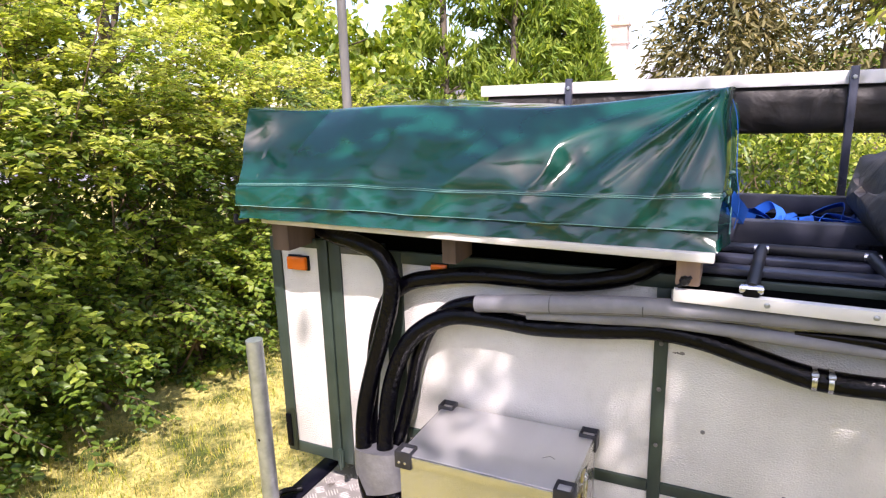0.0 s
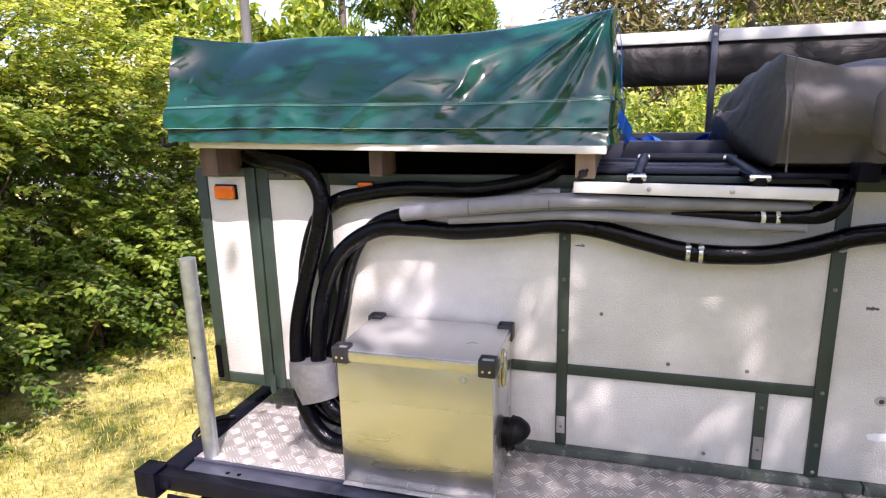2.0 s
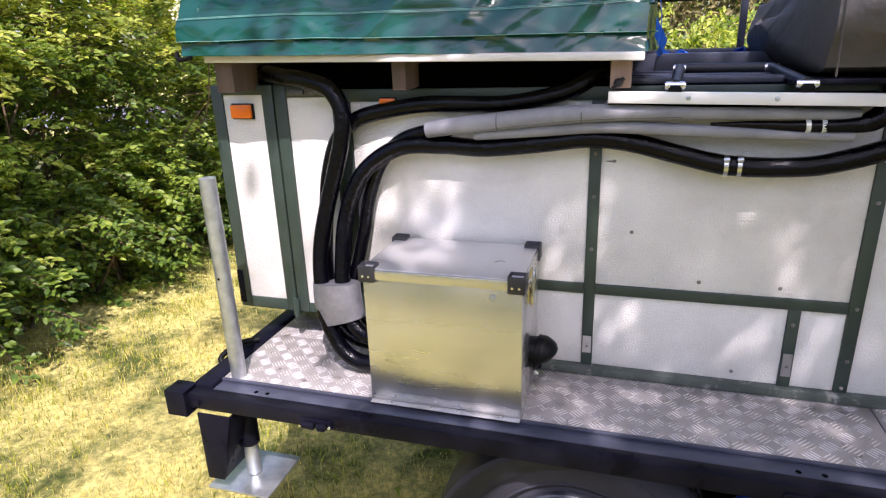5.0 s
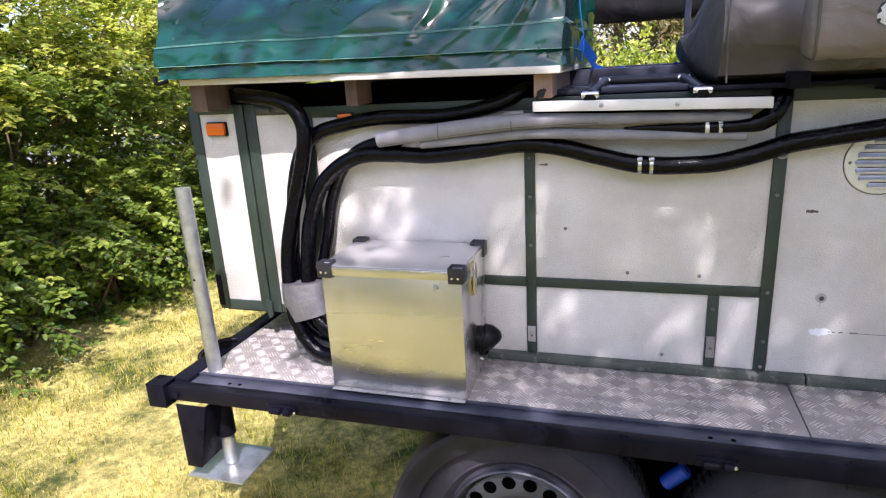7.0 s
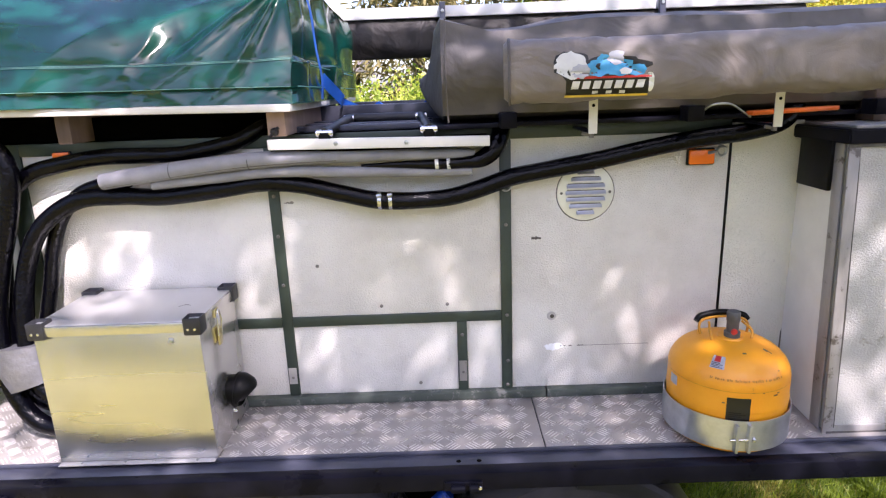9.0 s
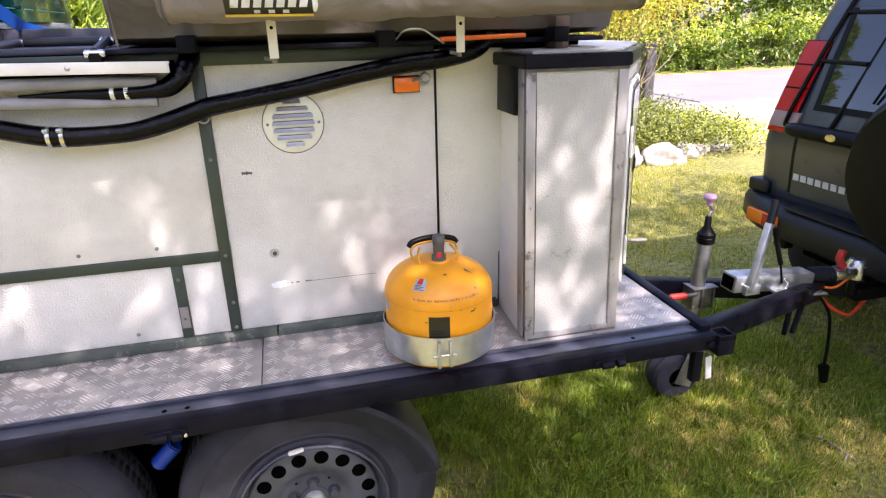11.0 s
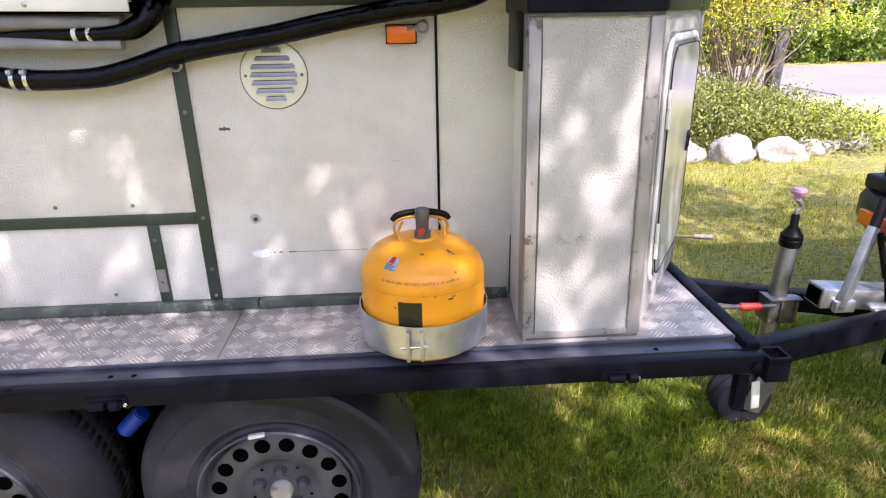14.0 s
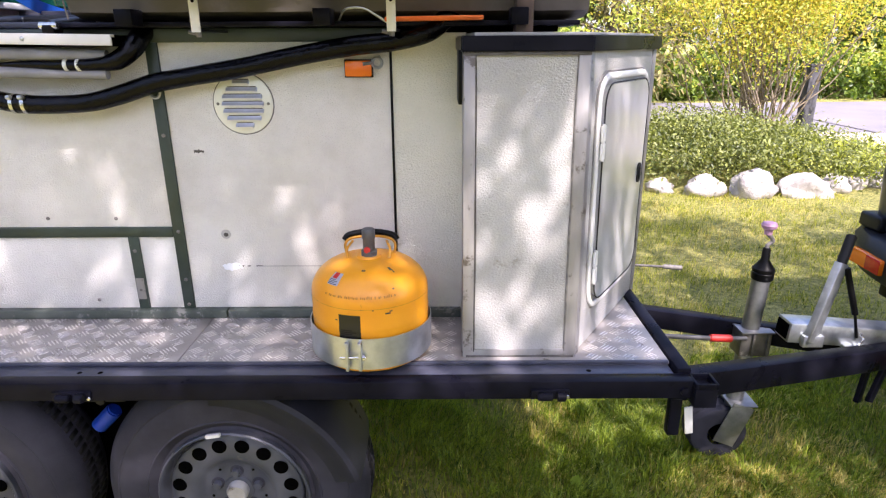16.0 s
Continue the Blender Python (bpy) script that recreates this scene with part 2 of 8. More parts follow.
ORANGE_STRAP = surface("orange_plastic", (0.75, 0.13, 0.01), (0.85, 0.19, 0.02), 0.4, 0, 12, 300, 0.1)
RED_LENS = lens_plastic("red_lens", (0.50, 0.008, 0.008))
CLEAR_LENS = glass("smoked_clear_lens", (0.35, 0.22, 0.22), 0.1)
BOTTLE = surface("yellow_bottle_paint", (0.74, 0.285, 0.004), (0.86, 0.37, 0.008), 0.38, 0, 5, 220, 0.15, wear=(0.34, 0.13, 0.02), wear_at=0.685, wear_scale=38, coat=0.12)
GALVO = surface("zinc_strap", (0.46, 0.48, 0.51), (0.64, 0.66, 0.69), 0.32, 0.82, 26, 200, 0.10, spread=0.10)
BLACK_LABEL = surface("black_sticker", (0.004, 0.004, 0.004), (0.010, 0.009, 0.008), 0.35, 0, 20, 300, 0.05)
PAPER = surface("pale_sticker", (0.30, 0.31, 0.36), (0.46, 0.47, 0.51), 0.5, 0, 30, 300, 0.1)
RED_PRINT = surface("red_print", (0.46, 0.02, 0.015), (0.55, 0.03, 0.02), 0.4, 0, 30, 300, 0.05)
RED_GRIP = surface("red_rubber_grip", (0.40, 0.015, 0.012), (0.52, 0.03, 0.02), 0.5, 0, 30, 300, 0.1)
PINK = surface("faded_pink_plastic", (0.42, 0.22, 0.34), (0.52, 0.30, 0.42), 0.5, 0, 20, 300, 0.1)
WHITE_PLASTIC = surface("white_plastic", (0.68, 0.67, 0.64), (0.78, 0.77, 0.74), 0.4, 0, 8, 200, 0.08)
DOOR_GLOSS = surface("glossy_door_sheet", (0.46, 0.465, 0.45), (0.56, 0.565, 0.55), 0.16, 0.25, 4, 240, 0.05, spread=0.06)
PALE_PRINT = surface("pale_print", (0.55, 0.55, 0.53), (0.66, 0.66, 0.64), 0.45, 0, 30, 300, 0.05)
BLUE_PRINT = surface("blue_print", (0.02, 0.22, 0.46), (0.06, 0.34, 0.58), 0.45, 0, 40, 300, 0.05)
YELLOW_PRINT = surface("yellow_print", (0.62, 0.42, 0.03), (0.7, 0.5, 0.05), 0.45, 0, 40, 300, 0.05)
DARK_PRINT = surface("faded_brown_print", (0.34, 0.13, 0.006), (0.42, 0.17, 0.008), 0.5, 0, 60, 300, 0.05)
CREAM = surface("cream_plate", (0.66, 0.67, 0.60), (0.77, 0.78, 0.72), 0.35, 0.2, 14, 200, 0.08)
STAIN = surface("grey_scuff", (0.10, 0.095, 0.09), (0.24, 0.22, 0.20), 0.6, 0, 60, 300, 0.1)
FILLER = surface("white_filler", (0.88, 0.90, 0.94), (0.94, 0.95, 0.96), 0.6, 0, 60, 200, 0.4)
CAR_PAINT = surface("dark_grey_car_paint", (0.036, 0.041, 0.056), (0.050, 0.055, 0.072), 0.30, 0.1, 4, 300, 0.03, coat=0.22, spread=0.05)
BUMPER = surface("black_bumper_plastic", (0.008, 0.008, 0.010), (0.016, 0.016, 0.019), 0.45, 0, 8, 350, 0.2, spec=0.3)
DARK_GLASS = glass("dark_window_glass", (0.012, 0.014, 0.014))
RED_CABLE = surface("red_cable", (0.5, 0.03, 0.012), (0.6, 0.06, 0.02), 0.4, 0, 20, 200, 0.05)
BLUE_PAINT = surface("blue_paint", (0.004, 0.035, 0.30), (0.008, 0.055, 0.40), 0.35, 0, 12, 200, 0.1)
BARK = surface("grey_brown_bark", (0.075, 0.058, 0.042), (0.17, 0.135, 0.10), 0.85, 0, 20, 90, 0.6, 0.01, (1, 1, 0.25))
TWIG = surface("brown_twig", (0.10, 0.065, 0.038), (0.19, 0.125, 0.075), 0.8, 0, 20, 150, 0.4, 0.004)
PALE_TWIG = surface("pale_bush_twig", (0.17, 0.13, 0.09), (0.32, 0.26, 0.19), 0.8, 0, 20, 150, 0.4, 0.004)
POLE_WOOD = surface("grey_weathered_pole", (0.11, 0.108, 0.10), (0.20, 0.195, 0.185), 0.7, 0, 14, 120, 0.35, stretch=(1, 1, 0.1))
STONE = surface("pale_granite", (0.24, 0.22, 0.205), (0.52, 0.49, 0.45), 0.75, 0, 7, 60, 0.6, 0.02, wear=(0.16, 0.15, 0.12), wear_at=0.64, wear_scale=9, per_piece=0.15)
ASPHALT = surface("pale_worn_asphalt", (0.165, 0.155, 0.165), (0.225, 0.21, 0.22), 0.8, 0, 0.8, 140, 0.4, 0.006)
GRAVEL = surface("pale_gravel", (0.34, 0.30, 0.24), (0.52, 0.47, 0.40), 0.85, 0, 3, 90, 0.8, 0.02)
BRICK = surface("house_brick", (0.42, 0.30, 0.25), (0.52, 0.40, 0.33), 0.8, 0, 3, 30, 0.4, 0.01)
RENDERED = surface("white_house_render", (0.70, 0.69, 0.67), (0.80, 0.79, 0.77), 0.8, 0, 1, 30, 0.2, 0.01)
ROOF = surface("grey_roof_tile", (0.10, 0.09, 0.085), (0.17, 0.15, 0.14), 0.7, 0, 2, 20, 0.4, 0.02)

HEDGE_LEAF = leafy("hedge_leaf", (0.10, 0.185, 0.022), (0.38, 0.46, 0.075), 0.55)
# hedge leaf colour darkened for the shade inside and at the foot
HEDGE_SHADE = leafy("shade_dark_leaf", (0.036, 0.080, 0.010), (0.15, 0.22, 0.024), 0.34)
# own colour of some plants; on hedge tops it stands for sunlight
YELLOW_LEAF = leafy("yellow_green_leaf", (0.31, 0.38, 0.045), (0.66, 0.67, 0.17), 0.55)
CONIFER_LEAF = leafy("conifer_spray", (0.10, 0.19, 0.022), (0.38, 0.46, 0.070), 0.35, 0.7)
BROWN_LEAF = leafy("brown_green_needle", (0.075, 0.080, 0.024), (0.26, 0.215, 0.085), 0.25, 0.8)
COVER_LEAF = leafy("grey_green_groundcover", (0.060, 0.085, 0.022), (0.29, 0.32, 0.085), 0.35)
BUSH_LEAF = leafy("ochre_bush_leaf", (0.30, 0.27, 0.035), (0.78, 0.62, 0.13), 0.5)
POST_GREY = surface("dark_weathered_post", (0.045, 0.046, 0.055), (0.105, 0.105, 0.115), 0.8, 0, 9, 120, 0.4, stretch=(1, 1, 0.2))
CLAMP_STEEL = surface("dark_worn_steel", (0.075, 0.072, 0.07), (0.19, 0.18, 0.17), 0.45, 0.6, 18, 160, 0.2, wear=(0.34, 0.33, 0.31), wear_at=0.60, wear_scale=22)
BLOSSOM = leafy("cream_blossom", (0.62, 0.60, 0.46), (0.80, 0.78, 0.64), 0.3)
BLADE = leafy("grass_blade", (0.08, 0.13, 0.010), (0.56, 0.55, 0.075), 0.42)
LUSH_BLADE = leafy("lush_grass_blade", (0.045, 0.10, 0.008), (0.40, 0.49, 0.050), 0.4)
DRY_BLADE = leafy("dry_grass_blade", (0.38, 0.31, 0.08), (0.86, 0.73, 0.27), 0.4)


def lawn():
    m, n, l, p = material("mown_lawn")
    tc = n.new("ShaderNodeTexCoord")
    patch = put(n, "ShaderNodeTexNoise", Scale=2.4, Detail=7.0, Roughness=0.68)
    tuft = put(n, "ShaderNodeTexNoise", Scale=26.0, Detail=8.0, Roughness=0.75)
    fine = put(n, "ShaderNodeTexNoise", Scale=140.0, Detail=4.0, Roughness=0.7)
    for t in (patch, tuft, fine):
        l.new(tc.outputs["Object"], t.inputs["Vector"])
    a = n.new("ShaderNodeValToRGB")
    a.color_ramp.elements[0].position, a.color_ramp.elements[1].position = 0.40, 0.545
    a.color_ramp.elements[0].color, a.color_ramp.elements[1].color = (0.12, 0.155, 0.020, 1), (0.88, 0.76, 0.27, 1)
    l.new(patch.outputs["Fac"], a.inputs["Fac"])
    b = n.new("ShaderNodeValToRGB")
    b.color_ramp.elements[0].position, b.color_ramp.elements[1].position = 0.38, 0.62
    b.color_ramp.elements[0].color, b.color_ramp.elements[1].color = (0.52, 0.54, 0.40, 1), (1.2, 1.18, 1.1, 1)
    l.new(tuft.outputs["Fac"], b.inputs["Fac"])
    mix = n.new("ShaderNodeMixRGB")
    mix.blend_type = "MULTIPLY"
    mix.inputs["Fac"].default_value = 1.0
    l.new(a.outputs["Color"], mix.inputs["Color1"])
    l.new(b.outputs["Color"], mix.inputs["Color2"])
    green = n.new("ShaderNodeValToRGB")
    green.color_ramp.elements[0].position, green.color_ramp.elements[1].position = 0.36, 0.66
    green.color_ramp.elements[0].color, green.color_ramp.elements[1].color = (0.085, 0.11, 0.018, 1), (0.50, 0.46, 0.13, 1)
    l.new(tuft.outputs["Fac"], green.inputs["Fac"])
    # the lawn is dry on the hedge's side and greener towards the road
    pos = n.new("ShaderNodeSeparateXYZ")
    l.new(tc.outputs["Object"], pos.inputs["Vector"])
    wet = n.new("ShaderNodeMapRange")
    wet.inputs["From Min"].default_value, wet.inputs["From Max"].default_value = -0.8, 1.6
    wet.inputs["To Max"].default_value = 0.85
    l.new(pos.outputs["X"], wet.inputs["Value"])
    turf = n.new("ShaderNodeMixRGB")
    l.new(wet.outputs["Result"], turf.inputs["Fac"])
    l.new(mix.outputs["Color"], turf.inputs["Color1"])
    l.new(green.outputs["Color"], turf.inputs["Color2"])
    l.new(turf.outputs["Color"], p.inputs["Base Color"])
    p.inputs["Roughness"].default_value = 0.9
    add = n.new("ShaderNodeMath")
    l.new(tuft.outputs["Fac"], add.inputs[0])
    l.new(fine.outputs["Fac"], add.inputs[1])
    bp = put(n, "ShaderNodeBump", Strength=0.9, Distance=0.03)
    l.new(add.outputs["Value"], bp.inputs["Height"])
    l.new(bp.outputs["Normal"], p.inputs["Normal"])
    return m


LAWN = lawn()

# ---- mesh helpers ----
BASE = {}


def mesh_of(name, bm, mat, angle=38):
    me = bpy.data.meshes.new(name)
    bmesh.ops.recalc_face_normals(bm, faces=bm.faces)
    bm.to_mesh(me)
    bm.free()
    me.materials.append(mat)
    me.polygons.foreach_set("use_smooth", [True] * len(me.polygons))
    me.set_sharp_from_angle(angle=radians(angle))
    return me


def thing(name, base, label, category, group="", kind=""):
    """An Empty at a thing's base, under which its parts stand."""
    ob = new(name)
    ob.empty_display_size = 0.05
    ob.location = base
    BASE[ob.name] = Matrix.Translation(-Vector(base))
    return tagged(ob, label, category, group, kind)


def hang(ob, parent):
    ob.parent = parent
    ob.matrix_parent_inverse = BASE.get(parent.name, Matrix.Identity(4))
    return ob


def part(name, bm, mat, parent, label="", angle=38):
    ob = hang(new(name, mesh_of(name, bm, mat, angle)), parent)
    return tagged(ob, label)


def single(name, bm, mat, label, category, group="", kind="", angle=38):
    """A thing that is one mesh."""
    return tagged(new(name, mesh_of(name, bm, mat, angle)), label, category, group, kind)


def join(*bms):
    out = bms[0]
    for b in bms[1:]:
        me = bpy.data.meshes.new("t")
        b.to_mesh(me)
        b.free()
        out.from_mesh(me)
        bpy.data.meshes.remove(me)
    return out


def moved(bm, m):
    bmesh.ops.transform(bm, matrix=m, verts=bm.verts)
    return bm


def box(x0, x1, y0, y1, z0, z1, bev=0.002, seg=2):
    bm = bmesh.new()
    bmesh.ops.create_cube(bm, size=1)
    for v in bm.verts:
        v.co = Vector(((x0 + x1) / 2 + v.co.x * (x1 - x0), (y0 + y1) / 2 + v.co.y * (y1 - y0), (z0 + z1) / 2 + v.co.z * (z1 - z0)))
    bev = min(bev, 0.45 * min(abs(x1 - x0), abs(y1 - y0), abs(z1 - z0)))
    if bev > 0:
        bmesh.ops.bevel(bm, geom=bm.edges[:], offset=bev, segments=seg, affect="EDGES", profile=0.5)
    return bm


def rod(p0, p1, r, r2=None, seg=20, bev=0.0):
    """A bar with round section from p0 to p1."""
    p0, p1 = Vector(p0), Vector(p1)
    bm = bmesh.new()
    bmesh.ops.create_cone(bm, cap_ends=True, segments=seg, radius1=r, radius2=r if r2 is None else r2, depth=(p1 - p0).length)
    if bev:
        bmesh.ops.bevel(bm, geom=[e for e in bm.edges if e.is_boundary or len(e.link_faces) == 2 and e.calc_face_angle(0) > 1.0], offset=bev, segments=2, affect="EDGES")
    q = (p1 - p0).to_track_quat("Z", "Y").to_matrix().to_4x4()
    return moved(bm, Matrix.Translation((p0 + p1) / 2) @ q)


def beam(p0, p1, w, h, bev=0.003, roll=0.0):
    """A square bar from p0 to p1, w across and h high."""
    p0, p1 = Vector(p0), Vector(p1)
    d = p1 - p0
    bm = box(-d.length / 2, d.length / 2, -w / 2, w / 2, -h / 2, h / 2, bev)
    q = d.to_track_quat("X", "Z").to_matrix().to_4x4()
    return moved(bm, Matrix.Translation((p0 + p1) / 2) @ q @ pose(0, 0, 0, roll))


def smooth_path(pts, steps=8):
    pts = [Vector(p) for p in pts]
    ext = [2 * pts[0] - pts[1], *pts, 2 * pts[-1] - pts[-2]]
    out = []
    for i in range(1, len(ext) - 2):
        a, b, c, d = ext[i - 1:i + 3]
        for k in range(steps):
            t = k / steps
            out.append(0.5 * (2 * b + (c - a) * t + (2 * a - 5 * b + 4 * c - d) * t * t + (3 * b - a - 3 * c + d) * t ** 3))
    out.append(pts[-1])
    return out


def tube(pts, r, seg=14, steps=8, caps=True, flat=1.0, wob=0.0, up=(0, 0, 1)):
    """A round (or flattened) pipe along a smooth path; r may be a list along the path."""
    path = smooth_path(pts, steps)
    n = len(path)
    bm = bmesh.new()
    rings, side = [], None
    for i, c in enumerate(path):
        d = (path[min(i + 1, n - 1)] - path[max(i - 1, 0)]).normalized()
        if side is None:
            side = d.cross(Vector(up))
            if side.length < 0.05:
                side = d.cross(Vector((0, 1, 0.01)))
        side = (side - d * side.dot(d)).normalized()
        top = side.cross(d)
        rr = r if not isinstance(r, (list, tuple)) else float(np.interp(i / (n - 1), np.linspace(0, 1, len(r)), r))
        rr *= 1 + wob * noise.noise(c * 9)
        rings.append([bm.verts.new(c + side * (rr * math.cos(a)) + top * (rr * flat * math.sin(a))) for a in (2 * math.pi * k / seg for k in range(seg))])
    for a, b in zip(rings, rings[1:]):
        for k in range(seg):
            bm.faces.new((a[k], a[(k + 1) % seg], b[(k + 1) % seg], b[k]))
    if caps:
        bm.faces.new(rings[0][::-1])
        bm.faces.new(rings[-1])
    return bm


def lathe(profile, centre, seg=40, axis="z", close=False):
    """Turns (radius, height) pairs about an axis through centre."""
    bm = bmesh.new()
    rings = []
    for r, h in profile:
        if r < 1e-5:
            rings.append([bm.verts.new((0, 0, h))])
        else:
            rings.append([bm.verts.new((r * math.cos(2 * math.pi * k / seg), r * math.sin(2 * math.pi * k / seg), h)) for k in range(seg)])
    for a, b in zip(rings, rings[1:]):
        if len(a) == 1 and len(b) == 1:
            continue
        for k in range(seg):
            j = (k + 1) % seg
            if len(a) == 1:
                bm.faces.new((a[0], b[j], b[k]))
            elif len(b) == 1:
                bm.faces.new((a[k], a[j], b[0]))
            else:
                bm.faces.new((a[k], a[j], b[j], b[k]))
    turn = {"z": Matrix.Identity(4), "y": pose(0, 0, 0, 90), "x": pose(0, 0, 0, 0, 90)}[axis]
    return moved(bm, Matrix.Translation(centre) @ turn)


def prism(poly, z0, z1, bev=0.0):
    """An upright prism over a ground plan."""
    bm = bmesh.new()
    f = bm.faces.new([bm.verts.new((x, y, z0)) for x, y in poly])
    top = bmesh.ops.extrude_face_region(bm, geom=[f])
    bmesh.ops.translate(bm, vec=(0, 0, z1 - z0), verts=[v for v in top["geom"] if isinstance(v, bmesh.types.BMVert)])
    bmesh.ops.recalc_face_normals(bm, faces=bm.faces)
    if bev:
        bmesh.ops.bevel(bm, geom=bm.edges[:], offset=bev, segments=2, affect="EDGES")
    return bm


def ribbon(pts, w, th=0.0015, steps=8, across=(0, 1, 0)):
    """A flat band along a path, its width along `across`."""
    path = smooth_path(pts, steps)
    w2 = Vector(across).normalized() * w / 2
    bm = bmesh.new()
    rows = []
    for i, c in enumerate(path):
        d = (path[min(i + 1, len(path) - 1)] - path[max(i - 1, 0)]).normalized()
        nrm = d.cross(w2).normalized() * th
        rows.append([bm.verts.new(c - w2), bm.verts.new(c + w2), bm.verts.new(c + w2 + nrm), bm.verts.new(c - w2 + nrm)])
    for a, b in zip(rows, rows[1:]):
        for k in range(4):
            bm.faces.new((a[k], a[(k + 1) % 4], b[(k + 1) % 4], b[k]))
    bm.faces.new(rows[0][::-1])
    bm.faces.new(rows[-1])
    return bm


def raw_mesh(name, verts, faces, mat, smooth=False):
    """A large mesh from numpy arrays; all faces have the same number of corners."""
    me = bpy.data.meshes.new(name)
    nf, k = faces.shape
    me.vertices.add(len(verts))
    me.vertices.foreach_set("co", np.ascontiguousarray(verts, dtype=np.float32).ravel())
    me.loops.add(nf * k)
    me.loops.foreach_set("vertex_index", np.ascontiguousarray(faces, dtype=np.int32).ravel())
    me.polygons.add(nf)
    me.polygons.foreach_set("loop_start", np.arange(0, nf * k, k, dtype=np.int32))
    if smooth:
        me.polygons.foreach_set("use_smooth", [True] * nf)
    me.update(calc_edges=True)
    me.materials.append(mat)
    return me


def leaf_mesh(name, at, size, mat, rng, droop=0.3, narrow=0.5, outward=None, ways=None):
    """Folded pointed leaves at the places given, each turned its own way."""
    n = len(at)
    d = rng.normal(size=(n, 3))
    d[:, 2] -= droop
    if outward is not None:
        d += outward
    if ways is not None:
        d = ways + rng.normal(size=(n, 3)) * 0.22
    d /= np.linalg.norm(d, axis=1)[:, None] + 1e-9
    r = rng.normal(size=(n, 3)) * (0.45 if ways is not None else 1.0)
    r += (0.3, -0.55, 1.6)
    s = np.cross(d, r)
    s /= np.linalg.norm(s, axis=1)[:, None] + 1e-9
    up = np.cross(s, d)
    ln = (size * rng.uniform(0.6, 1.35, n))[:, None]
    wd = ln * narrow * 0.5
    v = np.empty((n, 6, 3))
    v[:, 0] = at
    v[:, 1] = at + d * ln * 0.35 + s * wd + up * ln * 0.08
    v[:, 2] = at + d * ln * 0.75 + s * wd * 0.7 + up * ln * 0.05
    v[:, 3] = at + d * ln - up * ln * 0.08
    v[:, 4] = at + d * ln * 0.75 - s * wd * 0.7 + up * ln * 0.05
    v[:, 5] = at + d * ln * 0.35 - s * wd + up * ln * 0.08
    base = np.arange(n)[:, None] * 6
    f = np.concatenate([base + np.array([[0, 1, 2, 3]]), base + np.array([[0, 3, 4, 5]])])
    return raw_mesh(name, v.reshape(-1, 3), f, mat)


# ---- ground, road ----
def ground_sheet():
    xs = np.concatenate([[-400, -120, -40, -15], np.arange(-8, 12.01, 0.25), [18, 40, 120, 400]])
    ys = np.concatenate([[-400, -120, -40, -12], np.arange(-4, 16.01, 0.25), [30, 60, 150, 400]])
    gx, gy = np.meshgrid(xs, ys)
    z = np.array([0.018 * noise.noise((a * 0.9, b * 0.9, 0)) + 0.008 * noise.noise((a * 3, b * 3, 5)) for a, b in zip(gx.ravel(), gy.ravel())])
    z[np.hypot(gx.ravel(), gy.ravel()) > 30] = 0
    v = np.stack([gx.ravel(), gy.ravel(), z], 1)
    w = len(xs)
    i = (np.arange(len(ys) - 1)[:, None] * w + np.arange(w - 1)[None]).ravel()
    f = np.stack([i, i + 1, i + w + 1, i + w], 1)
    return tagged(new("ground", raw_mesh("ground", v, f, LAWN, True)), "mown garden lawn, green with dry yellow patches", "lawn", kind="structure")


ground_sheet()


def band(name, pts_near, pts_far, z, mat, label, category):
    """A flat laid surface between two edges."""
    a, b = smooth_path(pts_near, 10), smooth_path(pts_far, 10)
    bm = bmesh.new()
    r = [(bm.verts.new((p.x, p.y, z)), bm.verts.new((q.x, q.y, z))) for p, q in zip(a, b)]
    for (p, q), (s, t) in zip(r, r[1:]):
        bm.faces.new((p, s, t, q))
    lip = bmesh.ops.extrude_face_region(bm, geom=bm.faces[:])
    bmesh.ops.translate(bm, vec=(0, 0, -0.1), verts=[e for e in lip["geom"] if isinstance(e, bmesh.types.BMVert)])
    return single(name, bm, mat, label, category, kind="structure")


band("road", [(-60, 11.2, 0), (0, 10.8, 0), (8, 10.4, 0), (14, 10.4, 0), (60, 12, 0)], [(-60, 16.4, 0), (0, 16.0, 0), (8, 15.8, 0), (14, 16.0, 0), (60, 18, 0)], 0.04, ASPHALT, "pale sunlit asphalt village road beyond the lawn", "road")
band("driveway", [(6.6, 6.6, 0), (6.9, 8.2, 0), (7.6, 10.5, 0)], [(9.6, 5.4, 0), (9.8, 8.0, 0), (11.5, 10.5, 0)], 0.034, GRAVEL, "pale gravel driveway joining the road", "driveway")

# ---- the trailer ----
WALL = 1.42
DECK = 0.785
trailer = thing("camper_trailer", (0.4, 1.9, 0.0), "white and dark green twin-axle box camper trailer on grass", "trailer")

# body shell behind the outer panels
part("body_shell", box(-1.15, 1.30, WALL + 0.03, 2.52, 0.89, 1.545, 0.004), WHITE, trailer)
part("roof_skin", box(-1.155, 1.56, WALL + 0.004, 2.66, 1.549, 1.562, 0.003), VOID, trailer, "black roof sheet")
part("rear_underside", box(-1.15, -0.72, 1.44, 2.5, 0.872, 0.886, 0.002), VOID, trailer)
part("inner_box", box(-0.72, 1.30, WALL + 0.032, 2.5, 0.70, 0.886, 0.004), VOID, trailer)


def panel(x0, x1, z0, z1, y=WALL, th=0.028, mat=WHITE, label="white stucco-embossed sheet"):
    return part("wall_panel", box(x0, x1, y, y + th, z0, z1, 0.0015), mat, trailer, label)


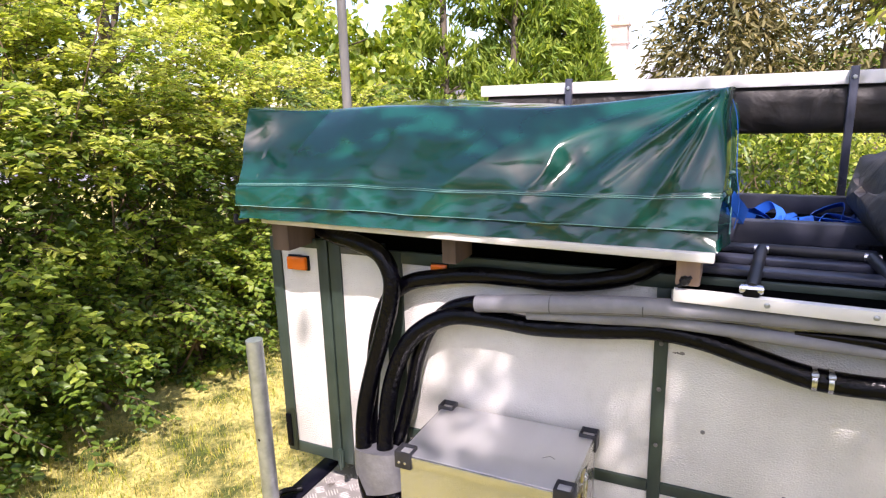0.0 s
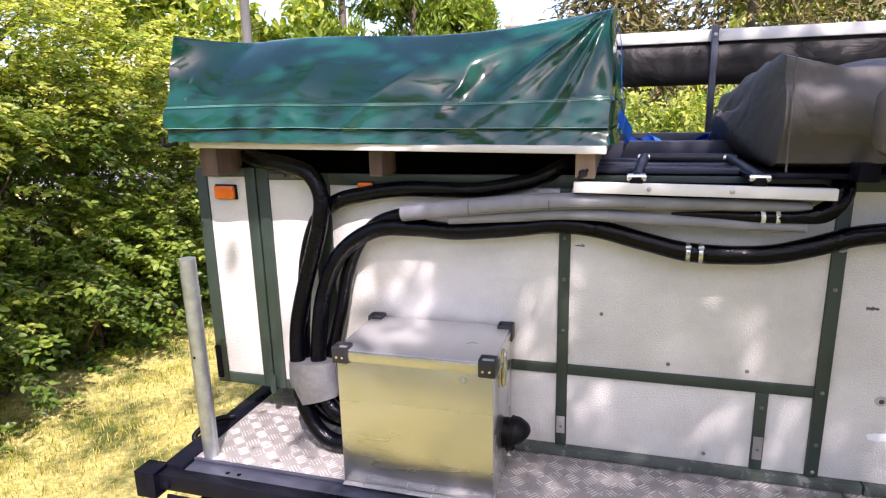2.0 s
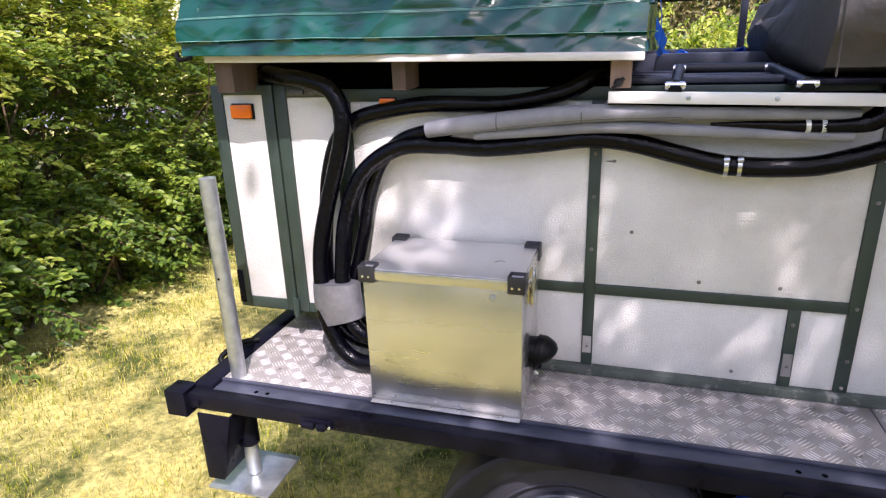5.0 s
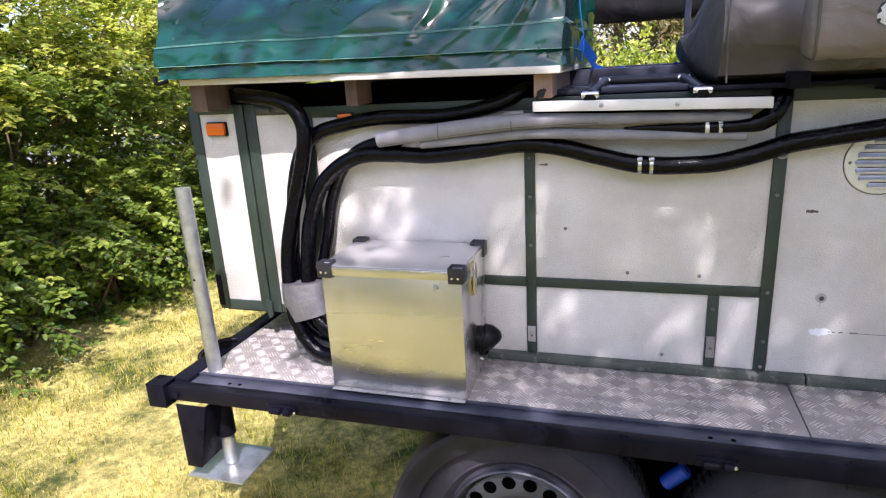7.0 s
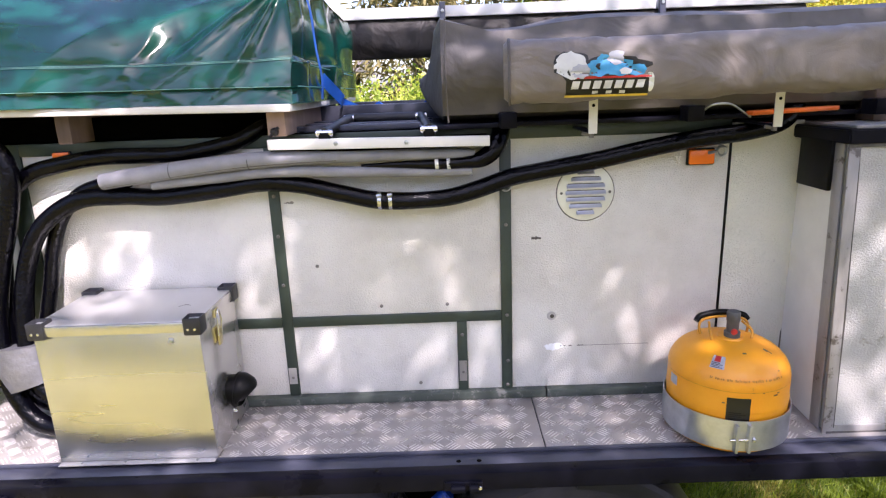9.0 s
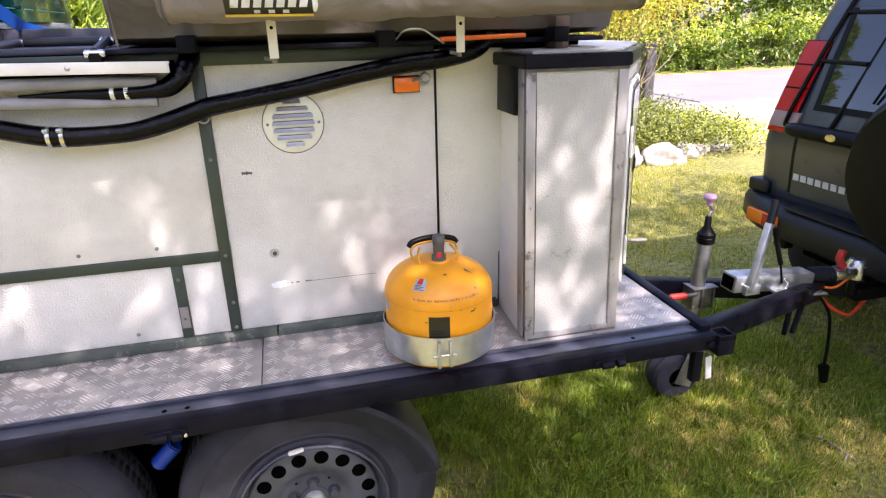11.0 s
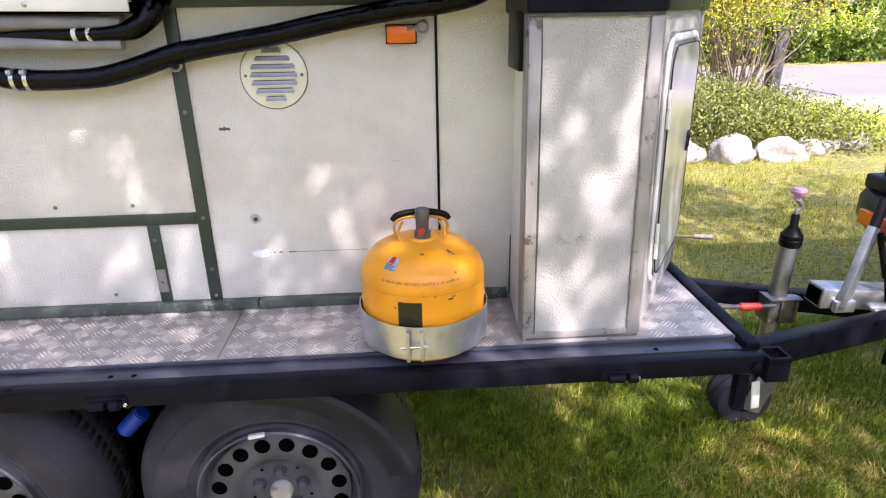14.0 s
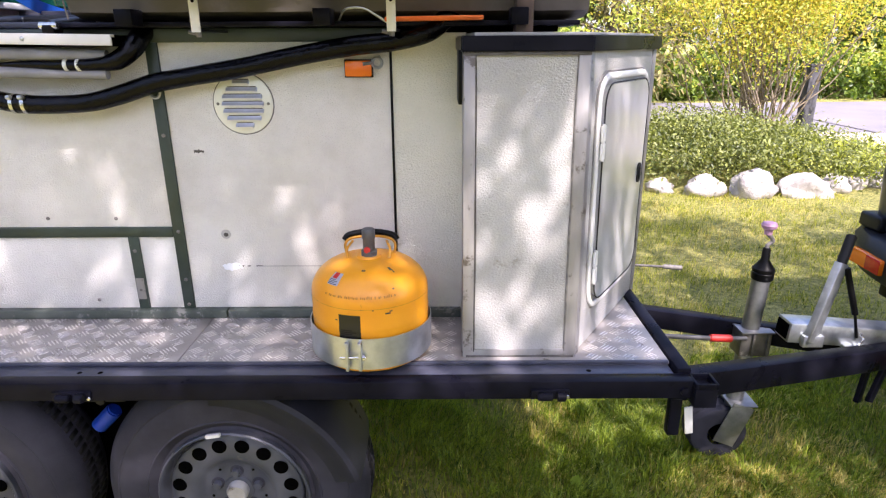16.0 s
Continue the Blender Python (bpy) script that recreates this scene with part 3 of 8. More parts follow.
def strip(x0, x1, z0, z1, y0=WALL - 0.007, y1=WALL + 0.03):
    return part("frame_strip", box(x0, x1, y0, y1, z0, z1, 0.0018), GREEN_STRIP, trailer, "dark green painted metal strip")


panel(-0.722, -0.082, 1.052, 1.528)
panel(-0.722, -0.082, 0.812, 1.024)
panel(-0.053, 0.536, 1.052, 1.528)
panel(-0.053, 0.410, 0.812, 1.024)
panel(0.438, 0.536, 0.812, 1.024)
panel(0.566, 1.141, 0.812, 1.528)
panel(1.147, 1.333, 0.785, 1.548, mat=PALE_SHEET, label="pale grey stucco aluminium sheet")
part("rubber_seam", box(1.141, 1.147, WALL - 0.003, WALL + 0.02, 0.80, 1.53, 0.001), PLASTIC, trailer, "black rubber joint")
strip(-0.082, -0.053, 0.812, 1.528)
strip(0.536, 0.566, 0.812, 1.528)
strip(0.410, 0.438, 0.812, 1.024)
strip(-0.722, -0.0825, 1.024, 1.052)
strip(-0.0525, 0.5355, 1.024, 1.052)
strip(-0.722, 1.141, 1.528, 1.560)
part("base_rail", box(-0.722, 0.66, WALL - 0.022, WALL + 0.028, 0.787, 0.812, 0.0025), WORN_GREEN, trailer, "scuffed green bottom rail")
part("base_rail", box(0.664, 1.322, WALL - 0.022, WALL + 0.028, 0.787, 0.811, 0.0025), WORN_GREEN, trailer, "scuffed green bottom rail")


def screw(x, z, y=WALL - 0.007, r=0.005, mat=STAIN):
    return part("screw", lathe([(r, 0.0), (r, 0.0015), (r * 0.7, 0.0035), (0, 0.0042)], (x, y, z), 12, "y"), mat, trailer)


for x, z in ((-0.067, 1.40), (-0.067, 1.29), (-0.067, 1.15), (-0.067, 0.87), (0.551, 1.30), (0.552, 1.04), (0.553, 0.90), (0.424, 0.985), (0.424, 0.87), (0.30, 0.84), (0.552, 0.825)):
    screw(x, z)
for x, z in ((0.200, 1.077), (0.385, 1.076), (0.225, 1.038), (0.03, 1.20), (0.34, 1.49)):
    screw(x, z, WALL)
# thin plates that stand for pale worn spots on the posts
part("repair_plate", box(0.413, 0.435, WALL - 0.010, WALL - 0.0065, 0.842, 0.905, 0.001), ANGLE_ALU, trailer, "small worn patch built as a thin plate")
part("repair_plate", box(-0.079, -0.056, WALL - 0.010, WALL - 0.0065, 0.85, 0.90, 0.001), TRIM_ALU, trailer, "small worn patch built as a thin plate")

# rear corner: two narrow doors, their bottoms above the deck
rear = part("rear_door", join(box(-1.158, -1.122, WALL - 0.006, WALL + 0.03, 0.886, 1.575, 0.002), box(-0.992, -0.957, WALL - 0.006, WALL + 0.03, 0.886, 1.575, 0.002),
                              box(-1.1225, -0.9915, WALL - 0.005, WALL + 0.03, 0.886, 0.921, 0.002), box(-1.1225, -0.9915, WALL - 0.005, WALL + 0.03, 1.548, 1.575, 0.002)), GREEN_STRIP, trailer, "dark green frame")
part("door_sheet", box(-1.122, -0.992, WALL, WALL + 0.028, 0.921, 1.548, 0.0015), WHITE, rear, "white stucco sheet")
side = part("side_door", join(box(-0.952, -0.915, WALL - 0.006, WALL + 0.03, 0.886, 1.575, 0.002), box(-0.775, -0.7225, WALL - 0.006, WALL + 0.03, 0.80, 1.56, 0.002),
                              box(-0.9145, -0.7755, WALL - 0.005, WALL + 0.03, 0.886, 0.915, 0.002), box(-0.9145, -0.7755, WALL - 0.005, WALL + 0.03, 1.54, 1.575, 0.002)), GREEN_STRIP, trailer, "dark green frame")
part("door_sheet", box(-0.915, -0.775, WALL, WALL + 0.028, 0.915, 1.54, 0.0015), WHITE, side, "white stucco sheet")
part("hinge_gap", box(-0.957, -0.952, WALL + 0.001, WALL + 0.03, 0.886, 1.575, 0), VOID, trailer)
part("door_hinge", join(box(-0.965, -0.945, WALL - 0.018, WALL - 0.0065, 0.875, 0.93, 0.003), rod((-0.955, WALL - 0.016, 0.87), (-0.955, WALL - 0.016, 0.935), 0.006)), GREEN_STRIP, trailer)
part("door_latch", join(box(-0.905, -0.825, WALL - 0.014, WALL - 0.0062, 1.545, 1.566, 0.002), box(-0.89, -0.85, WALL - 0.024, WALL - 0.0135, 1.549, 1.562, 0.002), rod((-0.83, WALL - 0.02, 1.556), (-0.79, WALL - 0.02, 1.552), 0.006)), VALVE_GREY, trailer, "dark worn sliding latch")
part("corner_guard", box(-1.1585, -1.138, WALL - 0.009, WALL - 0.0055, 0.90, 1.01, 0.001), BLACK_STEEL, trailer)


def marker(cx, cz, w=0.066, h=0.038):
    ob = part("marker_lamp", box(cx - w / 2 - 0.003, cx + w / 2 + 0.003, WALL - 0.008, WALL - 0.0005, cz - h / 2 - 0.003, cz + h / 2 + 0.003, 0.002), PLASTIC, trailer, "orange side marker lamp")
    part("lens", box(cx - w / 2, cx + w / 2, WALL - 0.020, WALL - 0.0075, cz - h / 2, cz + h / 2, 0.004), ORANGE_LENS, ob, "orange ribbed lens")


marker(-1.058, 1.503)
marker(-0.608, 1.529, 0.044, 0.016)
marker(1.064, 1.464)

# scuffs and repairs on the front panel
part("screw_hole", lathe([(0.0135, 0), (0.0125, 0.002), (0.006, 0.0022), (0.0055, -0.002), (0, -0.003)], (0.678, WALL, 1.03), 14, "y"), TRIM_ALU, trailer, "rusty drill hole with washer")
part("screw_hole", lathe([(0.0062, 0.0024), (0.0055, 0.0028), (0, 0.0028)], (0.679, WALL, 1.0295), 12, "y"), GRIME, trailer, "dark drill hole")
rngs = random.Random(4)


def smear(x0, x1, z, mat, h, n, label):
    bm = None
    for k in range(n):
        cx = rngs.uniform(x0, x1)
        w, hh = rngs.uniform(0.3, 1.0) * h * 1.6, rngs.uniform(0.25, 0.8) * h
        b = lathe([(1, 0), (0.8, 0.25), (0, 0.35)], (0, 0, 0), 9, "y")
        for v in b.verts:
            v.co = Vector((cx + v.co.x * w, WALL + v.co.y * 0.0012, z + rngs.uniform(-h, h) * 0.4 + v.co.z * hh))
        bm = b if bm is None else join(bm, b)
    return part("scuff", bm, mat, trailer, label)


smear(0.670, 0.700, 0.935, FILLER, 0.014, 6, "white filler blob")
smear(0.700, 0.77, 0.937, GRIME, 0.0026, 10, "row of scratches")
smear(0.618, 0.645, 1.257, GRIME, 0.0052, 9, "dark scuff")
smear(0.02, 0.06, 1.44, STAIN, 0.004, 5, "dark scuff")
smear(-0.04, -0.02, 1.38, STAIN, 0.004, 4, "dark scuff")
part("scratch", box(0.76, 0.955, WALL - 0.0006, WALL + 0.001, 0.9360, 0.9372, 0), STAIN, trailer, "long scratched line")

# louvred vent
VX, VZ = 0.765, 1.379
vent = part("round_vent", lathe([(0.0765, 0), (0.0755, 0.003), (0.071, 0.0045), (0.0, 0.0045)], (VX, WALL, VZ), 48, "y"), CREAM, trailer, "round cream metal vent")
for k in range(7):
    z = VZ + 0.054 - k * 0.0180
    hw = (0.022, 0.040, 0.051, 0.054, 0.052, 0.044, 0.024)[k]
    b = box(VX - hw, VX + hw, WALL - 0.0125, WALL - 0.004, z - 0.0058, z + 0.0058, 0.003)
    for v in b.verts:
        if v.co.z > z and v.co.y < WALL - 0.006:
            v.co.y += 0.005
    part("louvre", b, LOUVRE, vent, "pressed blue-grey metal louvre")
    part("slot", box(VX - hw + 0.004, VX + hw - 0.004, WALL - 0.0052, WALL - 0.0046, z + 0.0040, z + 0.0076, 0), GRIME, vent)
    part("lip", box(VX - hw + 0.003, VX + hw - 0.003, WALL - 0.0132, WALL - 0.0124, z - 0.0056, z - 0.0034, 0), WHITE_PLASTIC, vent, "pale strip along the louvre's lower edge")
part("vent_gap", lathe([(0.0785, 0.0), (0.0781, 0.0012), (0.0763, 0.0012)], (VX, WALL, VZ), 48, "y"), GRIME, vent, "dirty joint round the vent")
for sx in (-0.0645, 0.0645):
    part("vent_screw", lathe([(0.004, 0), (0.003, 0.0015), (0, 0.002)], (VX + sx, WALL - 0.0045, VZ), 10, "y"), STAIN, vent)

# front locker with the slanting nose; its front leans back a little
PLAIN_PARTS = set(trailer.children)
CX0, CX1, CY = 1.324, 1.597, 1.172
locker = part("front_locker", prism([(CX0 + 0.004, CY + 0.004), (CX1 - 0.003, CY + 0.004), (1.868, 1.612), (1.868, 2.34), (1.56, 2.51), (1.305, 2.51), (1.336, WALL + 0.005)], DECK + 0.004, 1.505), STUCCO_ALU, trailer, "pale grey stucco aluminium locker")
part("locker_cap", prism([(CX0 - 0.010, CY - 0.010), (CX1 + 0.004, CY - 0.010), (1.882, 1.606), (1.882, 2.345), (1.56, 2.53), (1.30, 2.53), (1.306, WALL - 0.004)], 1.505, 1.538, 0.003), BLACK_STEEL, trailer, "black roof edge trim")
part("locker_roof", prism([(CX0 + 0.02, CY + 0.02), (CX1 - 0.01, CY + 0.02), (1.862, 1.62), (1.862, 2.33), (1.55, 2.5), (1.33, 2.5), (1.33, WALL + 0.02)], 1.538, 1.545, 0.002), TRIM_ALU, trailer, "dull aluminium roof sheet")
part("corner_angle", join(box(CX0 - 0.004, CX0 + 0.022, CY - 0.002, CY + 0.0045, DECK, 1.504, 0.0015), beam((CX0 - 0.001, CY + 0.02, (DECK + 1.504) / 2), (CX0 - 0.0035, CY + 0.055, (DECK + 1.504) / 2), 0.004, 1.504 - DECK, 0.001)), ANGLE_ALU, trailer, "weathered aluminium corner angle")
part("corner_angle", box(CX1 - 0.026, CX1 + 0.0005, CY - 0.002, CY + 0.0045, DECK, 1.504, 0.0015), ANGLE_ALU, trailer, "weathered aluminium corner angle")
part("foot_rail", box(CX0 + 0.022, CX1 - 0.026, CY - 0.001, CY + 0.0045, DECK, DECK + 0.020, 0.0015), ANGLE_ALU, trailer, "aluminium bottom angle")
part("mastic_bead", tube([(CX0 + 0.0225, CY + 0.001, 1.502), (CX0 + 0.0245, CY + 0.001, 1.2), (CX0 + 0.0225, CY + 0.001, 0.80)], 0.0026, 6, wob=0.6), GRIME, trailer, "dark sealant bead")
part("mastic_bead", tube([(CX1 - 0.0265, CY + 0.001, 1.502), (CX1 - 0.0275, CY + 0.001, 1.15), (CX1 - 0.0265, CY + 0.001, 0.80)], 0.0024, 6, wob=0.6), STAIN, trailer, "grey sealant bead")
part("mastic_bead", tube([(CX0 + 0.024, CY + 0.001, 1.502), (1.44, CY + 0.001, 1.502), (CX1 - 0.027, CY + 0.001, 1.502)], 0.0022, 6, wob=0.5), STAIN, trailer, "grey sealant bead")
part("locker_flank", prism([(CX0 - 0.0035, CY + 0.052), (CX0 + 0.008, CY + 0.052), (1.344, WALL - 0.002), (1.3325, WALL - 0.002)], DECK + 0.002, 1.504), WHITE_PLASTIC, trailer, "pale smooth side sheet")
part("grime_line", tube([(1.3305, WALL - 0.001, 1.508), (1.331, WALL - 0.001, 1.1), (1.3305, WALL - 0.001, DECK + 0.004)], 0.0035, 6, wob=0.6), GRIME, trailer, "dark dirty joint")
part("grime_line", box(CX0 - 0.006, CX1 + 0.001, CY - 0.0035, CY - 0.002, 1.497, 1.5045, 0), GRIME, trailer, "dark dirty joint")
part("grime_line", tube([(CX0 + 0.004, CY - 0.002, DECK + 0.003), (1.40, CY - 0.001, DECK + 0.002), (CX1 - 0.004, CY - 0.002, DECK + 0.003)], 0.003, 6, wob=0.6), GRIME, trailer, "dark dirty joint")

# the slanting nose face, with its door: local u along the face, w out of it
NOSE_A, NOSE_B = Vector((CX1 - 0.003, CY + 0.004, 0)), Vector((1.868, 1.612, 0))
NOSE_U = (NOSE_B - NOSE_A).normalized()
NOSE = Matrix.Translation(NOSE_A) @ Matrix(((NOSE_U.x, -NOSE_U.y, 0, 0), (NOSE_U.y, NOSE_U.x, 0, 0), (0, 0, 1, 0), (0, 0, 0, 1)))
NL = (NOSE_B - NOSE_A).length


def on_nose(bm):
    return moved(bm, NOSE)


part("corner_angle", on_nose(box(0.0, 0.028, -0.0035, 0.003, DECK, 1.504, 0.0012)), ANGLE_ALU, trailer, "weathered aluminium corner angle")
part("corner_angle", on_nose(box(NL - 0.03, NL, -0.0035, 0.003, DECK, 1.504, 0.0012)), ANGLE_ALU, trailer, "weathered aluminium corner angle")


def rounded_loop(u0, u1, z0, z1, r, y, n=6):
    pts = []
    for cu, cz, a0 in ((u1 - r, z1 - r, 0), (u0 + r, z1 - r, 90), (u0 + r, z0 + r, 180), (u1 - r, z0 + r, 270)):
        for k in range(n + 1):
            a = radians(a0 + 90 * k / n)
            pts.append((cu + r * math.cos(a), y, cz + r * math.sin(a)))
    return pts


def loop_tube(pts, r, seg=8, flat=1.0):
    bm = bmesh.new()
    n = len(pts)
    cen = sum((Vector(p) for p in pts), Vector()) / n
    rings = []
    for i in range(n):
        c = Vector(pts[i])
        d = (Vector(pts[(i + 1) % n]) - Vector(pts[i - 1])).normalized()
        out = d.cross(Vector((0, 1, 0))).normalized()
        rings.append([bm.verts.new(c + out * (r * math.cos(a)) + Vector((0, r * flat * math.sin(a), 0))) for a in (2 * math.pi * k / seg for k in range(seg))])
    for i in range(n):
        a, b = rings[i], rings[(i + 1) % n]
        for k in range(seg):
            bm.faces.new((a[k], a[(k + 1) % seg], b[(k + 1) % seg], b[k]))
    return bm


def rounded_slab(u0, u1, z0, z1, r, y0, y1):
    bm = bmesh.new()
    f = bm.faces.new([bm.verts.new(p) for p in rounded_loop(u0, u1, z0, z1, r, y0)])
    e = bmesh.ops.extrude_face_region(bm, geom=[f])
    bmesh.ops.translate(bm, vec=(0, y1 - y0, 0), verts=[v for v in e["geom"] if isinstance(v, bmesh.types.BMVert)])
    return bm


hatch = part("locker_door", on_nose(rounded_slab(0.085, NL - 0.085, 0.90, 1.43, 0.05, -0.016, 0.0)), DOOR_GLOSS, trailer, "glossy pale service door with rounded corners")
part("door_frame", on_nose(loop_tube(rounded_loop(0.068, NL - 0.068, 0.882, 1.448, 0.06, -0.006), 0.008, 10, 0.7)), WHITE_PLASTIC, hatch, "white plastic door frame")
part("frame_line", on_nose(loop_tube(rounded_loop(0.057, NL - 0.057, 0.871, 1.459, 0.064, -0.0005), 0.002, 6)), STAIN, hatch, "dirty frame joint")
part("door_seal", on_nose(loop_tube(rounded_loop(0.083, NL - 0.083, 0.897, 1.433, 0.052, -0.0155), 0.0018, 6)), FENDER, hatch, "dark seal")
for z in (1.30, 0.995):
    part("door_hinge", on_nose(join(box(0.064, 0.088, -0.020, -0.014, z - 0.040, z - 0.002, 0.002), box(0.064, 0.088, -0.020, -0.014, z + 0.002, z + 0.040, 0.002), rod((0.074, -0.018, z - 0.043), (0.074, -0.018, z + 0.043), 0.004, seg=10))), WHITE_PLASTIC, hatch, "white plastic hinge")
part("door_lock", on_nose(join(rounded_slab(NL - 0.130, NL - 0.10, 1.150, 1.205, 0.013, -0.019, -0.015), box(NL - 0.121, NL - 0.109, -0.022, -0.0185, 1.160, 1.195, 0.0015))), FENDER, hatch, "grey door lock")

for ob in [c for top in trailer.children if top not in PLAIN_PARTS for c in (top, *top.children)]:
    for v in ob.data.vertices:
        v.co.y += 0.042 * max(0.0, min(1.0, (1.60 - v.co.y) / (1.60 - CY))) * (v.co.z - DECK) / 0.72

part("junction_box", box(1.309, 1.332, 1.262, 1.392, 1.388, 1.510, 0.004), PLASTIC, trailer, "dark plastic junction box")

# ---- deck ----
deck = part("deck_plate", join(box(-1.06, 0.618, 1.143, WALL + 0.01, DECK - 0.006, DECK, 0.001), box(-1.06, -0.722, WALL + 0.0101, 2.3, DECK - 0.006, DECK, 0.001)), CHEQUER, trailer, "worn aluminium chequer plate")
deck_front = part("deck_plate", join(box(0.6205, CX0 + 0.2, 1.143, WALL + 0.01, DECK - 0.006, DECK + 0.001, 0.001), prism([(CX0 + 0.2001, 1.143), (1.822, 1.143), (1.822, 1.62), (CX0 + 0.2001, 1.62)], DECK - 0.006, DECK + 0.001)), CHEQUER, trailer, "bright aluminium chequer plate")


def tread(x0, x1, y0, y1, z, parent, keep=lambda x, y: True, skew=0.0):
    """Raised five-bar tread: groups of short ridges, turned by turns."""
    pitch = 0.046
    verts, faces = [], []
    unit = np.array([(-1, 0, 0), (-0.55, -1, 0), (0.55, -1, 0), (1, 0, 0), (0.55, 1, 0), (-0.55, 1, 0), (-0.6, 0, 1), (0.6, 0, 1)], float)
    tris = [(0, 1, 6), (1, 2, 7), (1, 7, 6), (2, 3, 7), (3, 4, 7), (4, 5, 6), (4, 6, 7), (5, 0, 6)]
    nx, ny = int((x1 - x0) / pitch), int((y1 - y0) / pitch)
    for i in range(nx + 1):
        for j in range(ny + 1):
            flip = (i + j) % 2
            cx, cy = x0 + (i + 0.5) * pitch, y0 + (j + 0.5) * pitch
            for k in range(5):
                o = (k - 2) * 0.0084
                a = radians(45 if flip else -45)
                px, py = cx - math.sin(a) * o, cy + math.cos(a) * o
                half = 0.0190 if k in (1, 2, 3) else 0.0160
                if not (x0 + 0.012 < px < x1 - 0.012 and y0 + 0.012 < py < y1 - 0.012 and keep(px, py)):
                    continue
                u = unit * (half, 0.0018, 0.0016)
                r = np.stack([px + u[:, 0] * math.cos(a) - u[:, 1] * math.sin(a), py + u[:, 0] * math.sin(a) + u[:, 1] * math.cos(a), z + u[:, 2]], 1)
                b = len(verts)
                verts.extend(r)
                faces.extend([tuple(b + t for t in f) for f in tris])
    ob = hang(new("tread_pattern", raw_mesh("tread_pattern", np.array(verts), np.array(faces), TREAD, True)), parent)
    tagged(ob, "raised five-bar tread pattern", kind="stuff")


tread(-1.06, 0.618, 1.143, WALL, DECK + 0.0002, deck)
tread(-1.06, -0.722, WALL, 1.80, DECK + 0.0002, deck)
tread(0.6205, 1.325, 1.143, WALL, DECK + 0.0012, deck_front)
tread(CX1 - 0.02, 1.822, 1.143, 1.62, DECK + 0.0012, deck_front, lambda x, y: (x - CX1) * NOSE_U.y - (y - CY) * NOSE_U.x > 0.012)

# ---- chassis ----
part("side_beam", box(-1.112, 1.852, 1.060, 1.098, 0.734, 0.781, 0.004), BLACK_STEEL, trailer, "black painted square side beam")
part("edge_rail", box(-1.06, 1.82, 1.0985, 1.150, 0.735, 0.7785, 0.003), RAIL_PAINT, trailer, "scuffed dark edge rail")
part("edge_lip", box(-1.06, 1.82, 1.142, 1.151, 0.779, 0.788, 0.002), RAIL_PAINT, trailer, "thin raised deck lip")
part("rear_rail", box(-1.125, -1.062, 1.0985, 2.5, 0.725, 0.788, 0.004), BLACK_STEEL, trailer, "black rear cross rail")
part("front_rail", box(1.826, 1.860, 1.0985, 2.45, 0.735, 0.792, 0.004), BLACK_STEEL, trailer, "black front cross rail")


def socket(x0, x1):
    """Open square tube end."""
    out = []
    for a in ((x0, x1, 1.044, 1.049, 0.714, 0.790), (x0, x1, 1.099, 1.104, 0.714, 0.790), (x0, x1, 1.0491, 1.0989, 0.714, 0.719), (x0, x1, 1.0491, 1.0989, 0.785, 0.790)):
        out.append(box(*a, 0.001))
    return join(*out)


part("tube_socket", join(socket(-1.176, -1.113), box(-1.127, -1.115, 1.050, 1.098, 0.721, 0.783, 0.001)), BLACK_STEEL, trailer, "open square tube end")
part("tube_socket", join(box(1.853, 1.906, 1.048, 1.102, 0.716, 0.764, 0.003), box(1.853, 1.859, 1.048, 1.102, 0.7642, 0.778, 0.001), box(1.900, 1.906, 1.048, 1.102, 0.7642, 0.778, 0.001), box(1.8592, 1.8998, 1.048, 1.054, 0.7642, 0.778, 0.001), box(1.8592, 1.8998, 1.096, 1.102, 0.7642, 0.778, 0.001)), BLACK_STEEL, trailer, "square tube socket")
for x in (-1.085, 1.832):
    part("bolt", lathe([(0.011, 0), (0.011, 0.006), (0.004, 0.008), (0, 0.008)], (x, 1.060, 0.755), 6, "y"), BLACK_STEEL, trailer)
for x in (-0.93, -0.895, 0.40, 0.45, 1.62):
    part("rail_hole", lathe([(0.007, 0), (0.006, 0.0008), (0, 0.0006)], (x, 1.114, 0.778), 12), VOID, trailer)


def hook(x):
    ob = part("rope_hook", box(x - 0.045, x + 0.045, 1.0535, 1.0598, 0.738, 0.762, 0.002), BLACK_STEEL, trailer, "black tie-down hook")
    part("hook_barrel", rod((x - 0.030, 1.044, 0.751), (x + 0.004, 1.044, 0.751), 0.0095, bev=0.002), BLACK_STEEL, ob)
    part("hook_barrel", rod((x + 0.014, 1.044, 0.751), (x + 0.034, 1.044, 0.751), 0.011, bev=0.002), BLACK_STEEL, ob)
    part("hook_screw", lathe([(0.005, 0), (0.004, 0.002), (0, 0.002)], (x + 0.040, 1.053, 0.745), 10, "y"), BRIGHT_ZINC, ob)


for x in (-0.722, 0.409, 1.52):
    hook(x)


def leg_cheek():
    """Bracket plate cut slanting towards its foot."""
    bm = box(-1.095, -0.990, 1.062, 1.068, 0.503, 0.719, 0.001)
    for v in bm.verts:
        if v.co.z < 0.6 and v.co.x > -1.04:
            v.co.x -= 0.052
    return bm


# rear support: bracket, leg tube through the deck, foot plate drawn up under the beam
part("leg_bracket", join(leg_cheek(), beam((-0.994, 1.124, 0.717), (-1.045, 1.124, 0.505), 0.108, 0.006, 0.001)), BLACK_STEEL, trailer, "black welded leg bracket")
